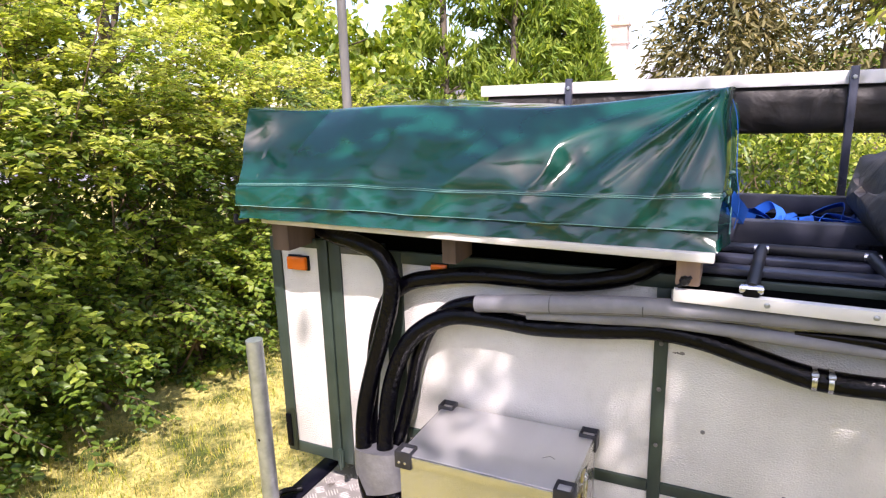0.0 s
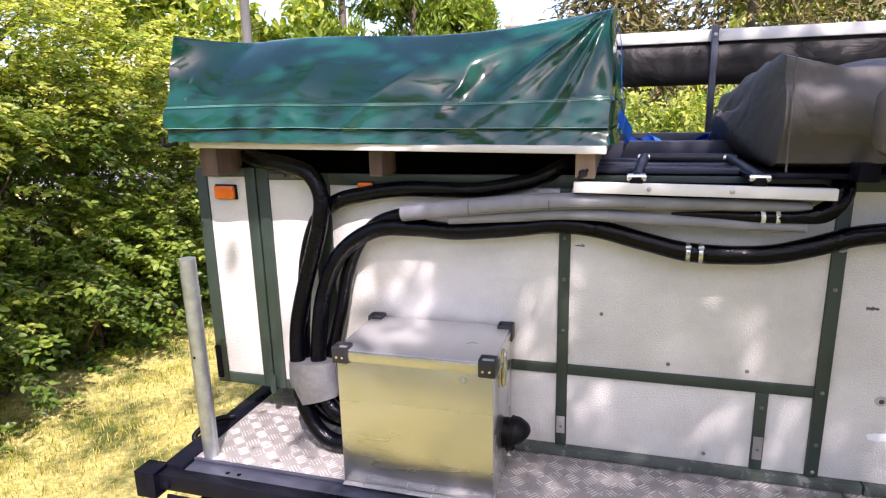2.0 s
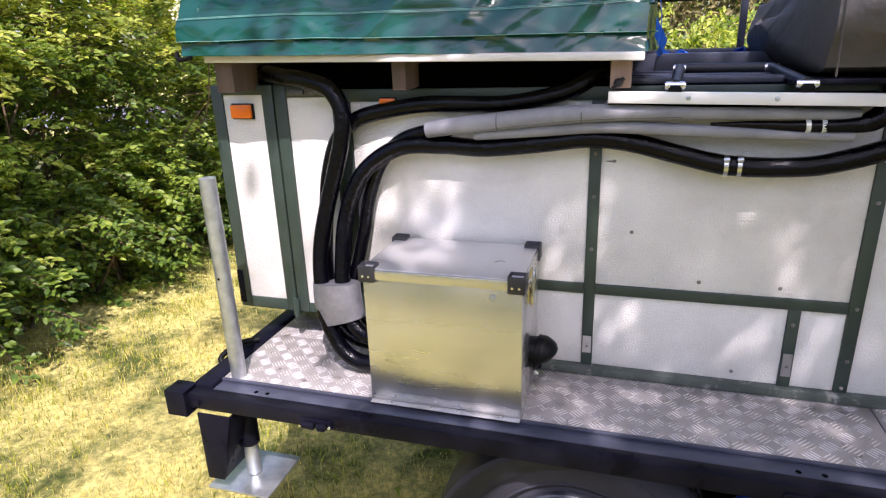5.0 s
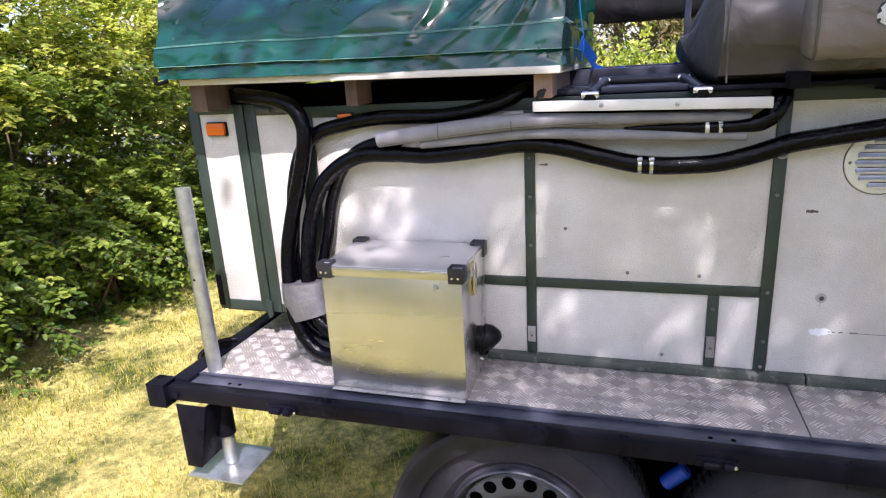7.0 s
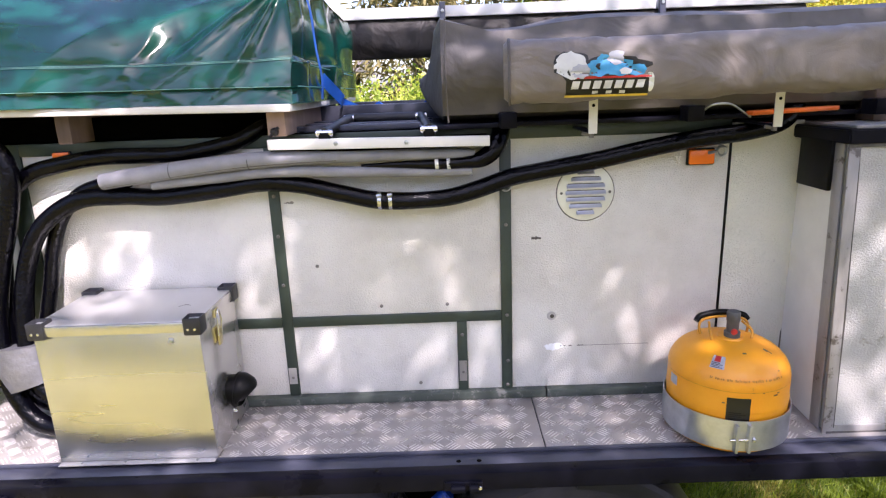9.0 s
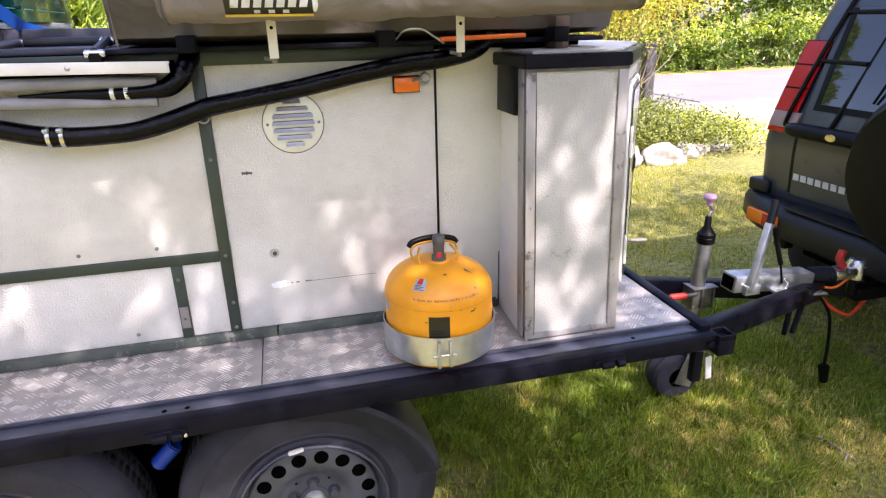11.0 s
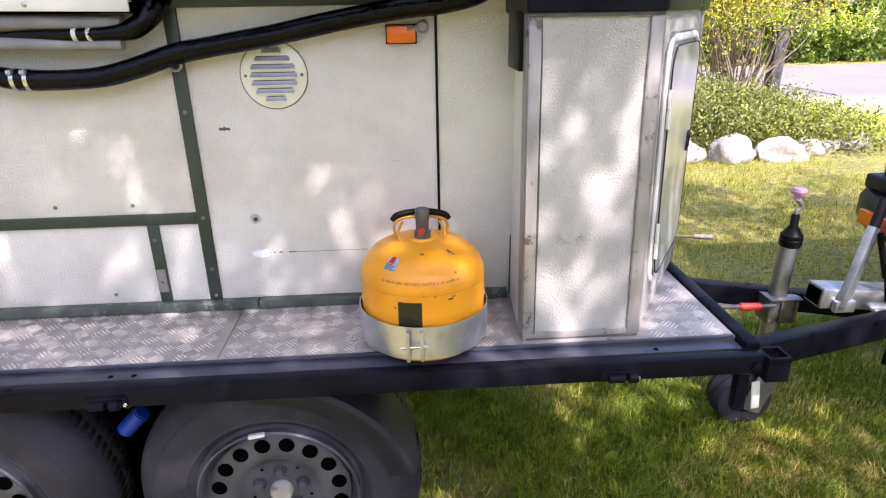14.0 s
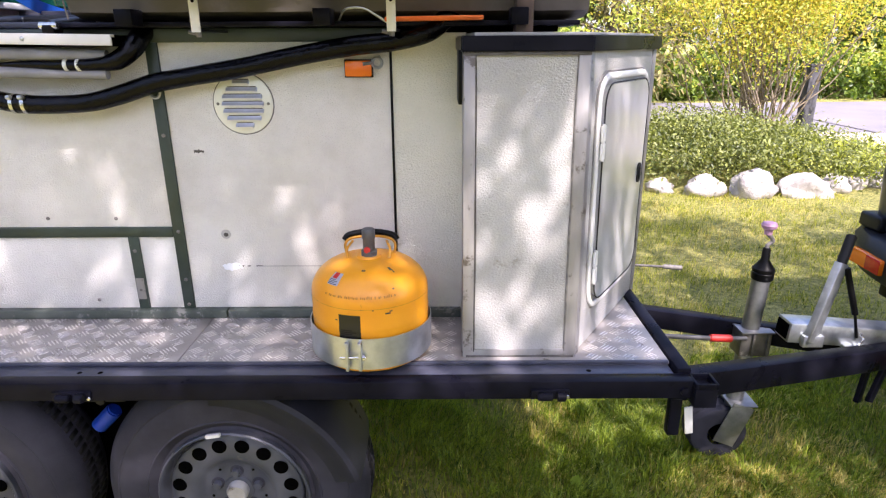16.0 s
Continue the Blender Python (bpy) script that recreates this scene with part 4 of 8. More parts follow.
part("leg_bracket", join(box(1.822, 1.850, 1.100, 1.106, 0.605, 0.7045, 0.002), box(1.822, 1.828, 1.1061, 1.125, 0.605, 0.7045, 0.001)), BLACK_STEEL, trailer, "black welded leg bracket with drilled holes")
part("leg_strap", beam((1.862, 1.094, 0.690), (1.872, 1.094, 0.615), 0.004, 0.020), WHITE_PLASTIC, trailer, "white plastic tag")
leg = part("support_leg", rod((-1.021, 1.172, 0.455), (-1.024, 1.172, 1.362), 0.0215, seg=24), GALV, trailer, "grey galvanised support tube")
part("leg_sleeve", rod((-1.021, 1.172, 0.56), (-1.021, 1.172, 0.70), 0.029, seg=24), BLACK_STEEL, leg)
part("foot_plate", box(-1.12, -0.92, 1.08, 1.27, 0.445, 0.452, 0.002), GALV, leg, "flat steel foot plate")
part("pin_hole", lathe([(0.004, 0), (0, 0.0004)], (-1.022, 1.1505, 1.09), 10, "y"), VOID, leg)
part("rear_cable", tube([(-1.075, 1.36, 0.80), (-1.12, 1.32, 0.80), (-1.148, 1.26, 0.778), (-1.115, 1.25, 0.75)], 0.009, 10), PLASTIC, trailer, "loop of black cable")

# lengthwise beams and axles under the deck, near-black: shade put into the colour
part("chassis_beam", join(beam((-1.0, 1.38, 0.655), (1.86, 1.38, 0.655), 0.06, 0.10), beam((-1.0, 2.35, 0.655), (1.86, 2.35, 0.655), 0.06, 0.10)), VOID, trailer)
part("under_floor", box(-0.72, 1.80, 1.15, 2.45, 0.690, 0.70, 0.001), VOID, trailer, "underside of the floor, its shade put into the near-black")
# block added to fill the space under the floor with shade-black
part("under_tank", box(-0.20, 0.96, 1.46, 2.40, 0.30, 0.688, 0.02), VOID, trailer, "near-black block added under the floor in place of shade")
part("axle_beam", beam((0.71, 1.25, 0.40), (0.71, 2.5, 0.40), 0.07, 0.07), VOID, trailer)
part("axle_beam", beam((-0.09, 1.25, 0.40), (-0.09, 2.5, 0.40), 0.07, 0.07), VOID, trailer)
part("shock_absorber", rod((0.315, 1.27, 0.52), (0.37, 1.27, 0.575), 0.022, bev=0.004), BLUE_PAINT, trailer, "blue damper")
part("swing_bracket", join(box(0.30, 0.42, 1.24, 1.26, 0.615, 0.69, 0.004), rod((0.355, 1.235, 0.622), (0.355, 1.25, 0.622), 0.013, seg=6)), FENDER, trailer, "dull steel bracket")


def wheel(cx, cz=0.374, y=1.160, R=0.356):
    ob = part("wheel", lathe([(0.0, 0.0), (0.19, 0.0), (0.19, -0.12), (0.0, -0.12)], (cx, y + 0.045, cz), 40, "y"), VOID, trailer, "black steel trailer wheel")
    prof = [(0.200, 0.012), (0.210, 0.018), (0.226, 0.004), (0.230, 0.0005), (0.234, 0.004), (0.270, -0.005), (0.300, -0.003), (0.305, 0.0005), (0.310, -0.001), (0.330, 0.014), (0.346, 0.030), (R, 0.050), (R + 0.001, 0.10), (R, 0.155), (0.338, 0.185), (0.28, 0.20), (0.200, 0.19)]
    ty = lathe([(r, -h) for r, h in prof], (cx, y, cz), 96, "y")
    part("tyre", ty, RUBBER, ob, "dusty black tyre")
    verts, faces = [], []
    for k in range(92):
        a0 = 2 * math.pi * k / 92
        for row, (h0, h1) in enumerate(((0.024, 0.058), (0.066, 0.100), (0.108, 0.142))):
            a = a0 + (row % 2) * 0.034
            w = 0.018
            b = len(verts)
            for rr in (R - 0.006 - (0.012 if row == 0 else 0), R + 0.003 - (0.012 if row == 0 else 0)):
                for hh, aa in ((h0, a), (h1, a + 0.012), (h1, a + w + 0.012 + 0.02), (h0, a + w + 0.02)):
                    r2 = rr - (0.010 if (row == 0 and hh == h0) else 0)
                    verts.append((cx + r2 * math.cos(aa), y + hh, cz + r2 * math.sin(aa)))
            faces += [(b + 4, b + 5, b + 6, b + 7), (b, b + 1, b + 5, b + 4), (b + 1, b + 2, b + 6, b + 5), (b + 2, b + 3, b + 7, b + 6), (b + 3, b, b + 4, b + 7)]
    tread_ob = hang(new("tread", raw_mesh("tread", np.array(verts), np.array(faces), SHADED_TREAD)), ob)
    tagged(tread_ob, "rubber tread blocks in a shade-darkened tone", kind="stuff")
    rim = part("rim", lathe([(0.202, -0.012), (0.203, 0.004), (0.199, 0.008), (0.194, 0.003), (0.191, -0.016), (0.186, -0.030), (0.181, -0.033), (0.179, -0.040)], (cx, y, cz), 72, "y"), RIM, ob, "dark grey steel rim")
    disc = lathe([(0.1800, -0.030), (0.177, -0.021), (0.168, -0.016), (0.150, -0.012), (0.128, -0.010), (0.112, -0.012), (0.100, -0.020), (0.088, -0.031), (0.062, -0.034), (0.042, -0.034), (0.040, -0.030), (0.0, -0.030)], (cx, y, cz), 72, "y")
    part("rim_disc", disc, RIM, ob, "dark grey wheel disc")
    for k in range(16):
        a = 2 * math.pi * (k + 0.5) / 16
        px, pz = cx + 0.152 * math.cos(a), cz + 0.152 * math.sin(a)
        part("rim_hole", lathe([(0.0200, 0.0006), (0.0192, 0.0026), (0.0184, 0.0028), (0, 0.0028)], (px, y + 0.0130, pz), 18, "y"), VOID, ob, "round hole in the wheel disc")
    for k in range(5):
        a = 2 * math.pi * k / 5 + 1.57
        px, pz = cx + 0.058 * math.cos(a), cz + 0.058 * math.sin(a)
        part("bolt_recess", lathe([(0.0185, 0.0), (0.0180, 0.0014), (0.0150, 0.0016), (0, 0.0012)], (px, y + 0.0335, pz), 20, "y"), RUBBER, ob)
        part("disc_hole", lathe([(0.0040, 0.0), (0.0038, 0.0012), (0, 0.0012)], (cx + 0.076 * math.cos(a + 0.63), y + 0.0325, cz + 0.076 * math.sin(a + 0.63)), 10, "y"), VOID, ob)
        part("wheel_bolt", lathe([(0.0125, 0), (0.0125, 0.012), (0.010, 0.015), (0, 0.016)], (px, y + 0.032, pz), 6, "y"), RIM, ob)
    part("hub_cap", lathe([(0.029, 0), (0.029, 0.014), (0.024, 0.022), (0.018, 0.0195), (0.0, 0.0205)], (cx, y + 0.030, cz), 32, "y"), TRIM_ALU, ob, "pale metal hub cap")
    return ob


w1 = wheel(0.713)
part("balance_weight", moved(box(-0.020, 0.020, -0.006, 0.006, -0.005, 0.005, 0.003), Matrix.Translation((0.680, 1.153, 0.374 + 0.197)) @ pose(0, 0, 0, 0, -9, 0)), WHITE_PLASTIC, w1, "white balance weight")
w2 = wheel(-0.070)


def fender(cx, a0, a1, R=0.395, cz=0.355):
    bm = bmesh.new()
    rows = []
    n = 26
    for i in range(n + 1):
        a = radians(a0 + (a1 - a0) * i / n)
        ring = []
        for r, yy in ((R - 0.070, 1.122), (R - 0.040, 1.114), (R - 0.030, 1.106), (R - 0.012, 1.102), (R, 1.108), (R + 0.004, 1.16), (R, 1.30), (R - 0.01, 1.37), (R - 0.018, 1.37), (R - 0.012, 1.116), (R - 0.040, 1.124), (R - 0.070, 1.128)):
            ring.append(bm.verts.new((cx + r * math.cos(a), yy, cz + r * math.sin(a))))
        rows.append(ring)
    for p, q in zip(rows, rows[1:]):
        for k in range(12):
            bm.faces.new((p[k], p[(k + 1) % 12], q[(k + 1) % 12], q[k]))
    bm.faces.new(rows[0][::-1])
    bm.faces.new(rows[-1])
    return bm


part("mudguard", fender(0.682, 17, 88), GUARD, trailer, "dark moulded plastic mudguard")
part("mudguard", fender(-0.050, 92, 188), GUARD, trailer, "dark moulded plastic mudguard")
# sheet added in place of the deep shade between the wheels
part("mud_flap", box(0.16, 0.50, 1.395, 1.402, 0.05, 0.689, 0.002), VOID, trailer, "near-black sheet added between the wheels in place of shade")
part("mudguard_stay", join(rod((1.0, 1.30, 0.655), (1.13, 1.30, 0.655), 0.012, seg=10), lathe([(0.012, 0), (0.012, 0.006), (0, 0.007)], (1.12, 1.285, 0.648), 6, "y")), FENDER, trailer)

# ---- drawbar, coupling, jockey wheel ----
part("drawbar", beam((1.87, 1.235, 0.665), (2.88, 1.70, 0.505), 0.055, 0.075, 0.005), BLACK_STEEL, trailer, "black A-frame drawbar")
part("drawbar", beam((1.80, 2.115, 0.505), (2.86, 1.72, 0.495), 0.055, 0.075, 0.005), BLACK_STEEL, trailer, "black A-frame drawbar")
coup = part("coupling", join(beam((2.437, 1.72, 0.592), (2.83, 1.72, 0.560), 0.085, 0.072, 0.006), beam((2.62, 1.70, 0.545), (2.86, 1.70, 0.520), 0.15, 0.012)), GALV, trailer, "galvanised overrun coupling")
part("tube_mouth", beam((2.433, 1.72, 0.5925), (2.439, 1.72, 0.592), 0.065, 0.054, 0.001), VOID, coup)
bellows = [(0.034 if k % 2 else 0.044, 0.012 * k) for k in range(11)]
part("bellows", moved(lathe([(0, 0), *bellows, (0, 0.12)], (0, 0, 0), 24, "x"), Matrix.Translation((2.83, 1.72, 0.561)) @ pose(0, 0, 0, 0, 4, 0)), PLASTIC, coup, "black rubber bellows")
part("coupling_head", join(beam((2.95, 1.72, 0.560), (3.10, 1.72, 0.565), 0.07, 0.05, 0.015), lathe([(0.0, 0.06), (0.03, 0.055), (0.042, 0.03), (0.042, -0.03), (0.034, -0.035)], (3.09, 1.72, 0.56), 24)), BRIGHT_ZINC, coup, "bright zinc ball coupling head")
part("coupling_handle", tube([(3.02, 1.72, 0.59), (2.99, 1.72, 0.625), (3.0, 1.72, 0.665)], 0.016, 12), RED_GRIP, coup, "red coupling handle")
lever = part("brake_lever", join(beam((2.50, 1.665, 0.565), (2.578, 1.70, 0.835), 0.028, 0.040, 0.004), box(2.475, 2.545, 1.655, 1.676, 0.548, 0.59, 0.004)), GALV, trailer, "galvanised handbrake lever")
part("lever_grip", rod((2.576, 1.70, 0.830), (2.606, 1.72, 0.925), 0.016, bev=0.004), FENDER, lever, "grey rubber grip")
part("gas_strut", join(rod((2.592, 1.69, 0.82), (2.645, 1.68, 0.66), 0.010), rod((2.645, 1.68, 0.66), (2.665, 1.675, 0.575), 0.0045)), PLASTIC, lever, "black gas strut")
part("breakaway_cable", tube([(2.63, 1.645, 0.53), (2.64, 1.63, 0.57), (2.67, 1.65, 0.58), (2.66, 1.66, 0.60)], 0.004, 8), BRIGHT_ZINC, lever)
part("prop_leg", join(beam((2.715, 1.655, 0.52), (2.695, 1.645, 0.345), 0.016, 0.028), beam((2.785, 1.665, 0.50), (2.735, 1.645, 0.345), 0.016, 0.028)), BLACK_STEEL, trailer, "short black prop leg")

JX, JY = 2.425, 1.86
clamp = part("jockey_clamp", join(box(JX - 0.075, JX + 0.038, JY - 0.05, JY + 0.03, 0.430, 0.525, 0.006), box(JX - 0.036, JX - 0.026, JY - 0.058, JY - 0.0501, 0.435, 0.52, 0.002), box(JX + 0.018, JX + 0.028, JY - 0.058, JY - 0.0501, 0.435, 0.52, 0.002)), CLAMP_STEEL, trailer, "dark worn steel jockey clamp")
part("clamp_lid", box(JX - 0.078, JX + 0.041, JY - 0.060, JY + 0.033, 0.5252, 0.531, 0.002), DULL_ZINC, clamp, "dull zinc top plate")
part("clamp_handle", join(rod((JX - 0.060, JY - 0.055, 0.508), (JX - 0.12, JY - 0.052, 0.506), 0.008), rod((JX - 0.18, JY - 0.050, 0.506), (JX - 0.36, JY - 0.040, 0.512), 0.009)), VALVE_GREY, clamp)
part("clamp_grip", rod((JX - 0.11, JY - 0.052, 0.506), (JX - 0.19, JY - 0.049, 0.507), 0.014, bev=0.004), RED_GRIP, clamp, "red lever grip")
jock = part("jockey_wheel", rod((JX - 0.05, JY - 0.02, 0.20), (JX - 0.012, JY, 0.735), 0.031, seg=28), DULL_ZINC, trailer, "grey jockey wheel tube")
part("jockey_cap", lathe([(0.0, 0.108), (0.011, 0.107), (0.0135, 0.102), (0.0140, 0.064), (0.034, 0.034), (0.0375, 0.031), (0.0375, 0.020), (0.0345, 0.017), (0.0375, 0.014), (0.0375, -0.006), (0.034, -0.012)], (JX - 0.011, JY, 0.728), 28), PLASTIC, jock, "black winding cap")
part("crank", tube([(JX - 0.011, JY, 0.82), (JX - 0.011, JY, 0.843), (JX + 0.004, JY, 0.856), (JX + 0.000, JY, 0.870), (JX - 0.016, JY, 0.886), (JX - 0.016, JY, 0.91)], 0.007, 10), STAIN, jock, "bent steel crank")
part("crank_knob", lathe([(0, 0.045), (0.022, 0.043), (0.027, 0.034), (0.024, 0.024), (0.014, 0.018), (0.013, 0.0), (0, -0.002)], (JX - 0.016, JY, 0.884), 24), PINK, jock, "faded pink knob")
WX, WY, WZ = 2.315, 1.84, 0.112
part("jockey_tyre", lathe([(0.045, -0.05), (0.085, -0.057), (0.104, -0.047), (0.110, -0.022), (0.100, -0.006), (0.100, 0.006), (0.110, 0.022), (0.104, 0.047), (0.085, 0.057), (0.045, 0.05)], (WX, WY, WZ), 40, "y"), RUBBER, jock, "solid black rubber tyre")
part("jockey_rim", lathe([(0.0, -0.052), (0.03, -0.052), (0.045, -0.046), (0.086, -0.048), (0.086, -0.03)], (WX, WY, WZ), 32, "y"), FENDER, jock)
part("jockey_fork", join(beam((WX + 0.01, WY - 0.066, WZ - 0.03), (WX + 0.07, WY - 0.066, 0.245), 0.005, 0.085), beam((WX + 0.01, WY + 0.066, WZ - 0.03), (WX + 0.07, WY + 0.066, 0.245), 0.005, 0.085), box(WX + 0.02, WX + 0.12, WY - 0.069, WY + 0.069, 0.238, 0.245, 0.001)), DULL_ZINC, jock, "pressed steel fork")
part("trailer_socket_bar", join(rod((1.86, 1.94, 0.75), (2.06, 1.86, 0.765), 0.0045), rod((2.055, 1.862, 0.765), (2.115, 1.838, 0.768), 0.0085, bev=0.002)), STAIN, trailer, "thin steel bar with square end")
part("trailer_cable", tube([(2.86, 1.68, 0.50), (2.92, 1.66, 0.44), (2.99, 1.64, 0.40), (3.06, 1.66, 0.39), (3.16, 1.70, 0.42)], 0.008, 8), RED_CABLE, trailer, "red power cable")
part("trailer_cable", tube([(2.86, 1.69, 0.53), (2.95, 1.68, 0.515), (3.05, 1.70, 0.545), (3.18, 1.74, 0.57)], 0.005, 8), ORANGE_STRAP, trailer, "orange breakaway cable")
part("trailer_plug", join(tube([(2.86, 1.67, 0.50), (2.93, 1.66, 0.40), (2.96, 1.66, 0.25), (2.965, 1.66, 0.13)], 0.007, 8), rod((2.965, 1.66, 0.14), (2.97, 1.65, 0.06), 0.024, 0.018, bev=0.004)), PLASTIC, trailer, "hanging black plug on its cable")

# ---- on the roof ----
# white base board on wooden blocks, and the tarpaulin bundle on it
TILT = 0.0175


def tilted(bm, x1=0.03):
    """The load stands a little higher at the rear."""
    for v in bm.verts:
        v.co.z += (x1 - v.co.x) * TILT
    return bm


single("base_board", tilted(box(-1.066, 0.03, 1.285, 2.42, 1.622, 1.640, 0.003)), BOARD, "white painted board edge under the green tarpaulin", "board")
# near-black rails and infill added where the gap under the board is only shaded
gap_fill = thing("load_frame", (-0.55, 1.9, 1.5625), "near-black filler added for the shaded gap under the board", "frame")
part("front_rail", box(-1.04, -0.05, 1.43, 1.49, 1.5625, 1.6215, 0.004), VOID, gap_fill)
part("infill_board", box(-1.03, -0.06, 1.4905, 2.34, 1.565, 1.6195, 0.004), VOID, gap_fill, "near-black infill in place of shade")
part("rear_rail", box(-1.04, -0.05, 2.3405, 2.40, 1.5625, 1.6215, 0.004), VOID, gap_fill)
rack_blocks = []
for x0, x1, y0, mat, lab in ((-1.06, -1.005, 1.315, WOOD, "brown weathered wooden block under a board"), (-0.562, -0.525, 1.33, WOOD, "brown weathered wooden block under a board"), (-0.040, 0.006, 1.325, PALE_WOOD, "pinkish wooden block with a bolt head")):
    b = single("wooden_block", box(x0, x1, y0, y0 + 0.6, 1.5625, 1.6215 + (0.03 - x1) * TILT, 0.004), mat, lab, "block", "blocks under the board")
    rack_blocks.append(b)
single("bolt_cap", join(lathe([(0.011, 0.0), (0.010, 0.008), (0.006, 0.014), (0, 0.015)], (-0.022, 1.3255, 1.574), 8, "y"), rod((-0.034, 1.318, 1.562), (-0.010, 1.316, 1.585), 0.004, seg=8)), FENDER, "dark clamping bolt in a wooden block", "bolt")


TARP_FOLDS = ((0.30, 0.10, 0.018), (0.70, 0.075, 0.028), (1.06, 0.09, 0.020))


def tarp_point(u, v):
    """u along the length 0..1, v up the front, over the top and down the back 0..3."""
    x0, x1 = -1.104, 0.035
    x = x0 + (x1 - x0) * u
    zt = 1.895 + 0.045 * u + 0.012 * math.sin(u * 7)
    yb, yt = 1.250 + 0.053 * u, 1.290 + 0.095 * u
    end = min(u, 1 - u)
    if v < 1:
        k = v ** 0.9
        y = yb + (yt - yb) * k + 0.42 * max(0, v - 0.38) ** 1.45 * (1 - u) ** 0.35 * min(1, u * 7 + 0.15)
        z = 1.640 + (zt - 1.640) * v
        # folds fan out from the high front corner
        du, dv = (1 - u) * 3.4, 1.02 - v
        ang, dist = math.atan2(dv, du + 1e-4), math.hypot(du, dv)
        fan = sum(h * math.exp(-((ang - a - 0.10 * noise.noise((dist * 1.7, a * 9, 0))) / w) ** 2) for a, w, h in TARP_FOLDS)
        y -= fan * math.exp(-dist * 0.5) * min(1, dist * 3.5) * min(1, v * 2.2)
        y -= 0.034 * noise.noise((ang * 2.6 + 2.0, dist * 0.75, 3.0)) * min(1, dist * 1.1) * min(1, v * 2.0) * min(1, u * 5)
        y += 0.012 * noise.noise((u * 6.0, v * 1.6, 2.0)) * (0.3 + v * (1.1 - v) * 2.6)
        y -= 0.012 * max(0, 1 - abs(noise.noise((ang * 2.0 + 7.0, dist * 0.8, 11.0))) * 3.2) ** 2 * min(1, dist * 0.9) * min(1, v * 2.5) * min(1, u * 6)
        y -= 0.003 * max(0, 1 - abs(noise.noise((u * 4.0 + v * 1.8, v * 1.2 - u * 2.0, 31.0))) * 3.5) ** 2 * min(1, v * 3)
        y += 0.0022 * noise.noise((u * 13 + v * 5, v * 3, 7.0)) + 0.0006 * noise.noise((u * 30, v * 6 + u * 10, 1.0))
        if v < 0.34:
            low = min(1, (0.34 - v) * 14)
            y -= 0.006 + 0.0040 * max(0, 1 - abs(noise.noise((u * 9 + v * 3.5, v * 1.2, 21.0))) * 3.0) * low
            y -= 0.0018 * max(0, 1 - abs(noise.noise((u * 12 - v * 6.0, v * 2.0, 41.0))) * 3.0) ** 2 * low
        if v < 0.12:
            y += 0.010 + 0.005 * noise.noise((u * 14, v * 5, 3))
        z += 0.003 * noise.noise((u * 9, v * 4, 5))
    elif v < 2:
        k = v - 1
        back = 2.36
        y0 = yt + 0.42 * 0.62 ** 1.45 * (1 - u) ** 0.35 * min(1, u * 7 + 0.15)
        y = y0 + (back - y0) * k
        z = zt + 0.03 * math.sin(k * math.pi) * (1 - u * 0.5) - 0.05 * k + 0.012 * noise.noise((u * 6, k * 4, 1)) * math.sin(k * math.pi)
        z += 0.10 * math.exp(-((u - 0.30) / 0.12) ** 2) * math.exp(-((k - 0.55) / 0.25) ** 2) * 0.08
    else:
        k = v - 2
        y = 2.36 + 0.05 * k
        z = zt - 0.05 - (zt - 0.05 - 1.64) * k
    # the rear end stands higher, with a pinched corner
    z += (1 - u) * (x1 - x0) * TILT
    if u < 0.12 and 0.55 < v < 1.6:
        z += 0.022 * (1 - u / 0.12) ** 2 * math.exp(-((v - 1.0) / 0.25) ** 2)
    x += 0.010 * noise.noise((v * 3, u * 2, 4)) * (1 if end < 0.05 else 0)
    return Vector((x, y, z))


def tarp_mesh(v0, v1, nu, nv, out=0.0, u0=0.0, u1=1.0):
    bm = bmesh.new()
    g = [[bm.verts.new(tarp_point(u0 + (u1 - u0) * i / nu, v0 + (v1 - v0) * j / nv)) for i in range(nu + 1)] for j in range(nv + 1)]
    for j in range(nv):
        for i in range(nu):
            bm.faces.new((g[j][i], g[j][i + 1], g[j + 1][i + 1], g[j + 1][i]))
    if out:
        for row in g:
            for v in row:
                v.co.y -= out
    return bm, g


bundle = thing("tarpaulin_bundle", (-0.55, 1.85, 1.642), "glossy dark green tarpaulin cover strapped over roof load", "tarpaulin")
bm, g = tarp_mesh(0, 3, 250, 180)
for col, sgn in ((0, -1), (250, 1)):
    # the ends: a pleated sheet between front and back edges
    left = [g[j][col] for j in range(0, 181)]
    inner = []
    for j in range(0, 61):
        a, b = left[j], left[180 - j]
        row = [a]
        for k in range(1, 24):
            t = k / 24
            p = a.co.lerp(b.co, t)
            top = left[60 + round(t * 60)].co.z
            h = j / 60
            p.z = left[0].co.z + (top - left[0].co.z) * h
            p.x += sgn * (0.026 * noise.noise((p.y * 9, p.z * 4, 3)) + 0.012 * noise.noise((p.y * 24, p.z * 9, 5)) + 0.016 * math.sin(t * 13 + h * 3) * (1 - h * 0.7) + (0.012 if h < 0.34 else 0.0)) * min(1, 8 * t, 8 * (1 - t))
            row.append(bm.verts.new(p))
        row.append(b)
        inner.append(row)
    for r0, r1 in zip(inner, inner[1:]):
        for k in range(24):
            try:
                bm.faces.new((r0[k], r0[k + 1], r1[k + 1], r1[k]))
            except ValueError:
                pass
bmesh.ops.remove_doubles(bm, verts=bm.verts, dist=0.0005)
part("cover_sheet", bm, PVC, bundle, angle=70)


